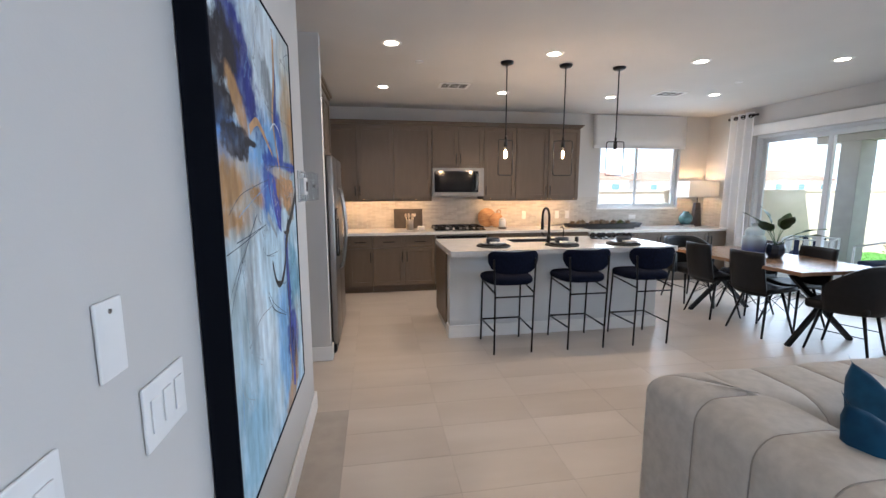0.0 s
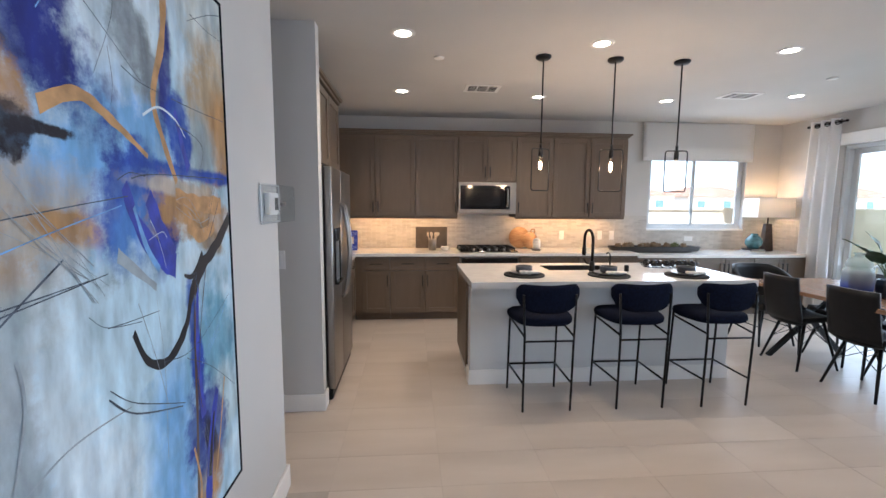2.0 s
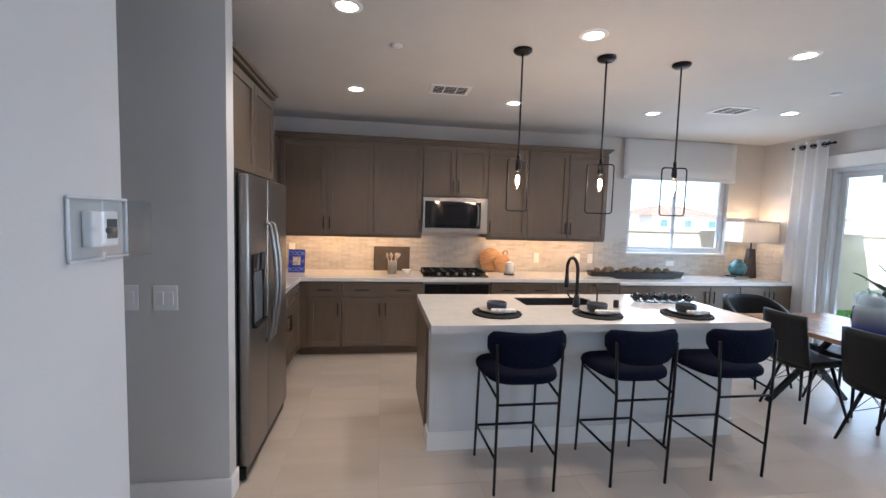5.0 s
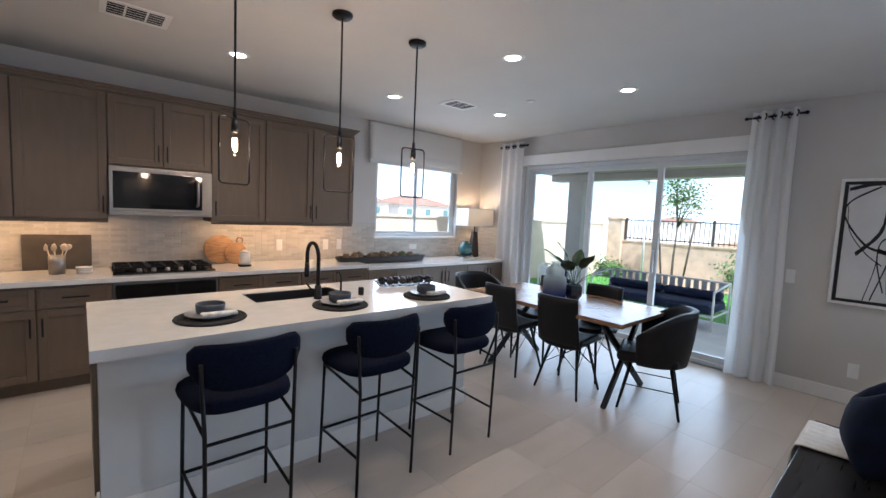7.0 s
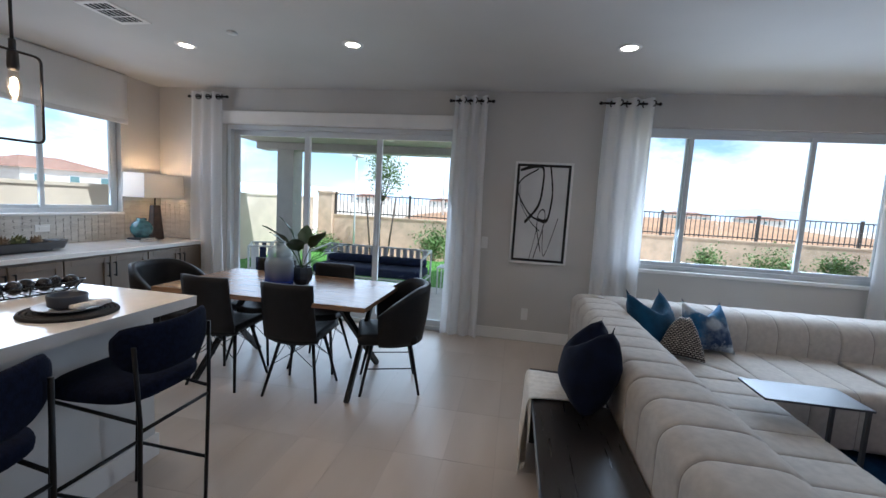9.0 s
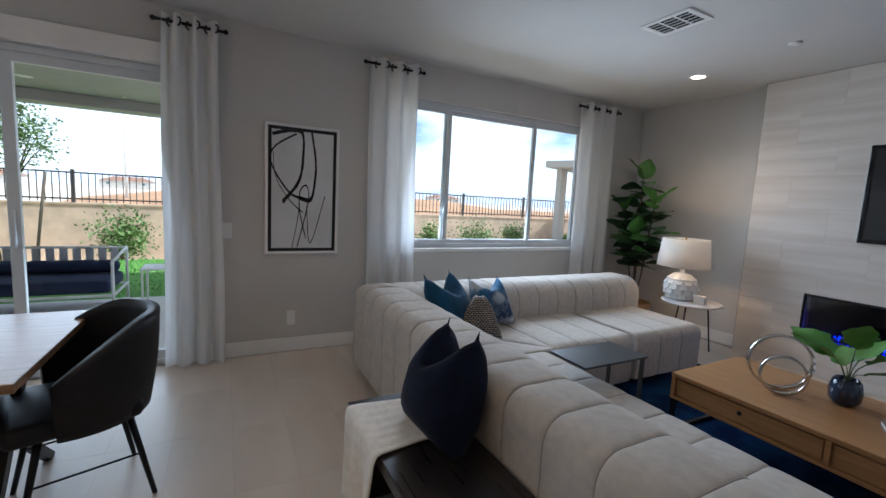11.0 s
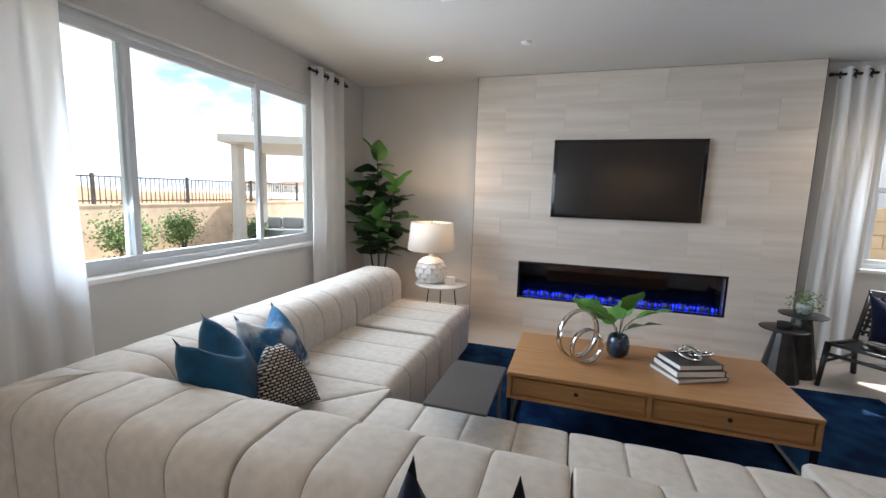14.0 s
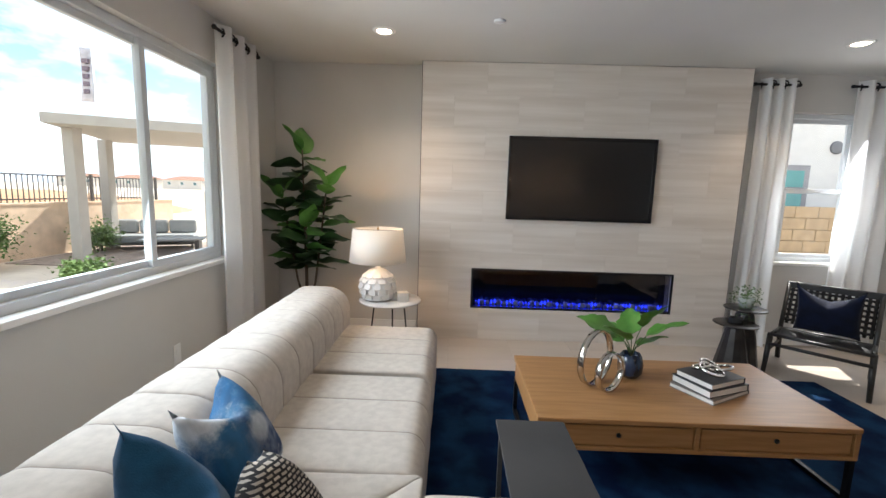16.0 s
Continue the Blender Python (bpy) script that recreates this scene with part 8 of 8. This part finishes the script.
sw = outside("garden_wall_south", B(-9.0, 9.0, -5.16, -5.05, -0.22, 1.36), GROUT, "mortar core of the south block wall", "wall")
blk = bmesh.new()
box(blk, -0.197, 0.197, -0.06, 0.06, 0, 0.194, bevel=0.006, seg=1)
bm_ = part("block", blk, mat("sandy block", (0.50, 0.36, 0.22), 0.9, var=0.12, scale=5, bump=0.4), sw)
bm_.location = (-5.0, -5.06, -0.2)
for r in range(8):
    for c in range(16):
        if r + c:
            o = new("block", bm_.data)
            o.parent, o.location = sw, (-5.0 + 0.4 * c + 0.2 * (r % 2), -5.06, -0.2 + 0.2 * r)
# distant hills and graded soil
hill = bmesh.new()
n = 96
ring0, ring1 = [], []
for i in range(n):
    a = 2 * math.pi * i / n
    h = 10 + 26 * max(0, noise.noise(Vector((3 * math.cos(a), 3 * math.sin(a), 0.5)))) + 5 * noise.noise(Vector((12 * math.cos(a), 12 * math.sin(a), 2)))
    ring0.append(hill.verts.new((380 * math.cos(a), 380 * math.sin(a), -2)))
    ring1.append(hill.verts.new((396 * math.cos(a), 396 * math.sin(a), max(1.5, h))))
for i in range(n):
    hill.faces.new((ring0[i], ring0[(i + 1) % n], ring1[(i + 1) % n], ring1[i]))
outside("backdrop_hills", hill, mat("hazy blue hills", (0.50, 0.56, 0.64), 1.0, var=0.05, scale=0.05), "hazy blue hills on the horizon", "hills")
for k, (x, y, w, h) in enumerate(((34, 4, 9, 1.3), (40, -12, 14, 1.6), (30, -20, 10, 1.1))):
    md = bmesh.new()
    lathe(md, [(w, -0.05), (w * 0.7, h * 0.6), (w * 0.3, h), (0, h * 1.05)], 20)
    ob = outside("soil_mound", md, mat("orange soil %d" % k, (0.42, 0.24, 0.13), 0.95, var=0.15, scale=0.6), "heap of orange graded soil beyond the fence", "soil")
    ob.location = (x, y, -0.21)

# ---- floor tiles, backsplash and fireplace tiles ----
def tile_variation(m, amount):
    """Each piece takes its own tone and its own stretch of the grain."""
    n, l = m.node_tree.nodes, m.node_tree.links
    info = n.new("ShaderNodeObjectInfo")
    hsv = n.new("ShaderNodeHueSaturation")
    mr = n.new("ShaderNodeMapRange")
    mr.inputs["To Min"].default_value, mr.inputs["To Max"].default_value = 1 - amount, 1 + amount
    l.new(info.outputs["Random"], mr.inputs["Value"])
    b = n["Principled BSDF"]
    old = b.inputs["Base Color"].links[0].from_socket
    l.new(old, hsv.inputs["Color"])
    l.new(mr.outputs["Result"], hsv.inputs["Value"])
    l.new(hsv.outputs["Color"], b.inputs["Base Color"])
    mp = [q for q in n if q.bl_idname == "ShaderNodeMapping"][0]
    vm = n.new("ShaderNodeVectorMath")
    vm.operation = "SCALE"
    vm.inputs[0].default_value = (7.3, 3.1, 5.7)
    l.new(info.outputs["Random"], vm.inputs["Scale"])
    l.new(vm.outputs["Vector"], mp.inputs["Location"])
tile_variation(TILE, 0.02)
tile_variation(PANEL, 0.018)
floor_ob = bpy.data.objects["floor"]
TW, TD = 0.586, 0.293
tbm = bmesh.new()
box(tbm, 0.0006, TW - 0.0006, 0.0006, TD - 0.0006, -0.001, 0.0, bevel=0.0003, seg=1)
first = part("tile", tbm, TILE, floor_ob)
x_start, y_start = 0.456 - TW, 3.52 - TD * 18
first.location = (x_start, y_start, 0)
for i in range(-4, 11):
    for j in range(0, 30):
        x, y = x_start + i * TW, y_start + j * TD
        if (i, j) == (0, 0) or x > XE or y > 6.45 or y < -1.9:
            continue
        if i < 1 and not (3.0 < y < 4.3 or (i >= 0 and y > 4.3)):
            continue
        o = new("tile", first.data)
        o.parent, o.location = floor_ob, (x, y, 0)

# picket mosaic backsplash
MOS = mat("pale glazed mosaic", (0.56, 0.54, 0.50), 0.25, var=0.06, scale=9, rvar=0.05)
mn, ml = MOS.node_tree.nodes, MOS.node_tree.links
gi = mn.new("ShaderNodeNewGeometry")
hs_ = mn.new("ShaderNodeHueSaturation")
mr_ = mn.new("ShaderNodeMapRange")
mr_.inputs["To Min"].default_value, mr_.inputs["To Max"].default_value = 0.86, 1.08
ml.new(gi.outputs["Random Per Island"], mr_.inputs["Value"])
mb = mn["Principled BSDF"]
ml.new(mb.inputs["Base Color"].links[0].from_socket, hs_.inputs["Color"])
ml.new(mr_.outputs["Result"], hs_.inputs["Value"])
ml.new(hs_.outputs["Color"], mb.inputs["Base Color"])
vv, ff = [], []
def mosaic_piece(o, ux, x0, x1, z0, z1, d):
    c = 0.012
    k = len(vv)
    ring = [(x0, (z0 + z1) / 2), (x0 + c, z0), (x1 - c, z0), (x1, (z0 + z1) / 2), (x1 - c, z1), (x0 + c, z1)]
    for dd in (0.0, d):
        for a, z in ring:
            vv.append(o + ux * a + Vector((0, 0, z)) + ux.cross(Vector((0, 0, 1))) * dd)
    ff.append(tuple(range(k + 6, k + 12)))
    for i in range(6):
        ff.append((k + i, k + (i + 1) % 6, k + 6 + (i + 1) % 6, k + 6 + i))
rnm = random.Random(2)
def mosaic(o, ux, length, z0, z1):
    rows = int((z1 - z0) / 0.0275)
    for r in range(rows):
        a = -0.07 if r % 2 else 0.0
        while a < length:
            x0, x1 = max(0, a), min(length, a + 0.138)
            if x1 - x0 > 0.03:
                mosaic_piece(o, ux, x0, x1, z0 + r * 0.0275, z0 + r * 0.0275 + 0.0255, 0.006 + rnm.uniform(0, 0.0025))
            a += 0.14
mosaic(Vector((-0.44, YN - 0.003, 0)), Vector((1, 0, 0)), 4.29, CT + 0.002, 1.312)
mosaic(Vector((3.85, YN - 0.003, 0)), Vector((1, 0, 0)), 0.48, CR + 0.002, 1.36)
mosaic(Vector((4.33, YN - 0.003, 0)), Vector((1, 0, 0)), 1.50, CR + 0.002, 1.115)
mosaic(Vector((5.83, YN - 0.003, 0)), Vector((1, 0, 0)), 0.50, CR + 0.002, 1.30)
mosaic(Vector((XE - 0.003, YN - 0.01, 0)), Vector((0, -1, 0)), 0.50, CR + 0.002, 1.30)
me = bpy.data.meshes.new("mosaic_tiles")
me.from_pydata(vv, [], ff)
me.materials.append(MOS)
tagged(new("mosaic_tiles", me), "pale glazed picket mosaic backsplash tiles", "tile", kind="stuff")

# porcelain pieces on the fireplace wall
fw = bpy.data.objects["wall_fireplace"]
fw.data.materials.clear()
fw.data.materials.append(GROUT)
PW, PH = 0.61, 0.296
def panel_piece(x0, x1, z0, z1):
    bm = B(x0 + 0.0006, x1 - 0.0006, FY + 0.001, FY + 0.009, z0 + 0.0006, z1 - 0.0006)
    part("tile", bm, PANEL, fw)
row = 0
z = 0.0
while z < ZC - 0.01:
    z1 = min(z + PH, ZC - 0.002)
    x = 4.876 - (PW / 2 if row % 2 else 0) + 0.0
    edges = [4.876] + [e for e in (x - PW * k for k in range(0 if row % 2 else 1, 7)) if 1.826 < e < 4.876] + [1.826]
    for a, b in zip(edges, edges[1:]):
        x0, x1 = b, a
        if x1 - x0 < 0.01:
            continue
        # keep the fire opening clear
        if z1 <= 0.32 or z >= 0.725 or x1 <= 2.36 or x0 >= 4.35:
            panel_piece(x0, x1, z, z1)
        else:
            if z < 0.32:
                panel_piece(x0, x1, z, 0.32)
            if z1 > 0.725:
                panel_piece(x0, x1, 0.725, z1)
            zz0, zz1 = max(z, 0.32), min(z1, 0.725)
            if x0 < 2.36:
                panel_piece(x0, 2.36, zz0, zz1)
            if x1 > 4.35:
                panel_piece(4.35, x1, zz0, zz1)
    z += PH
    row += 1
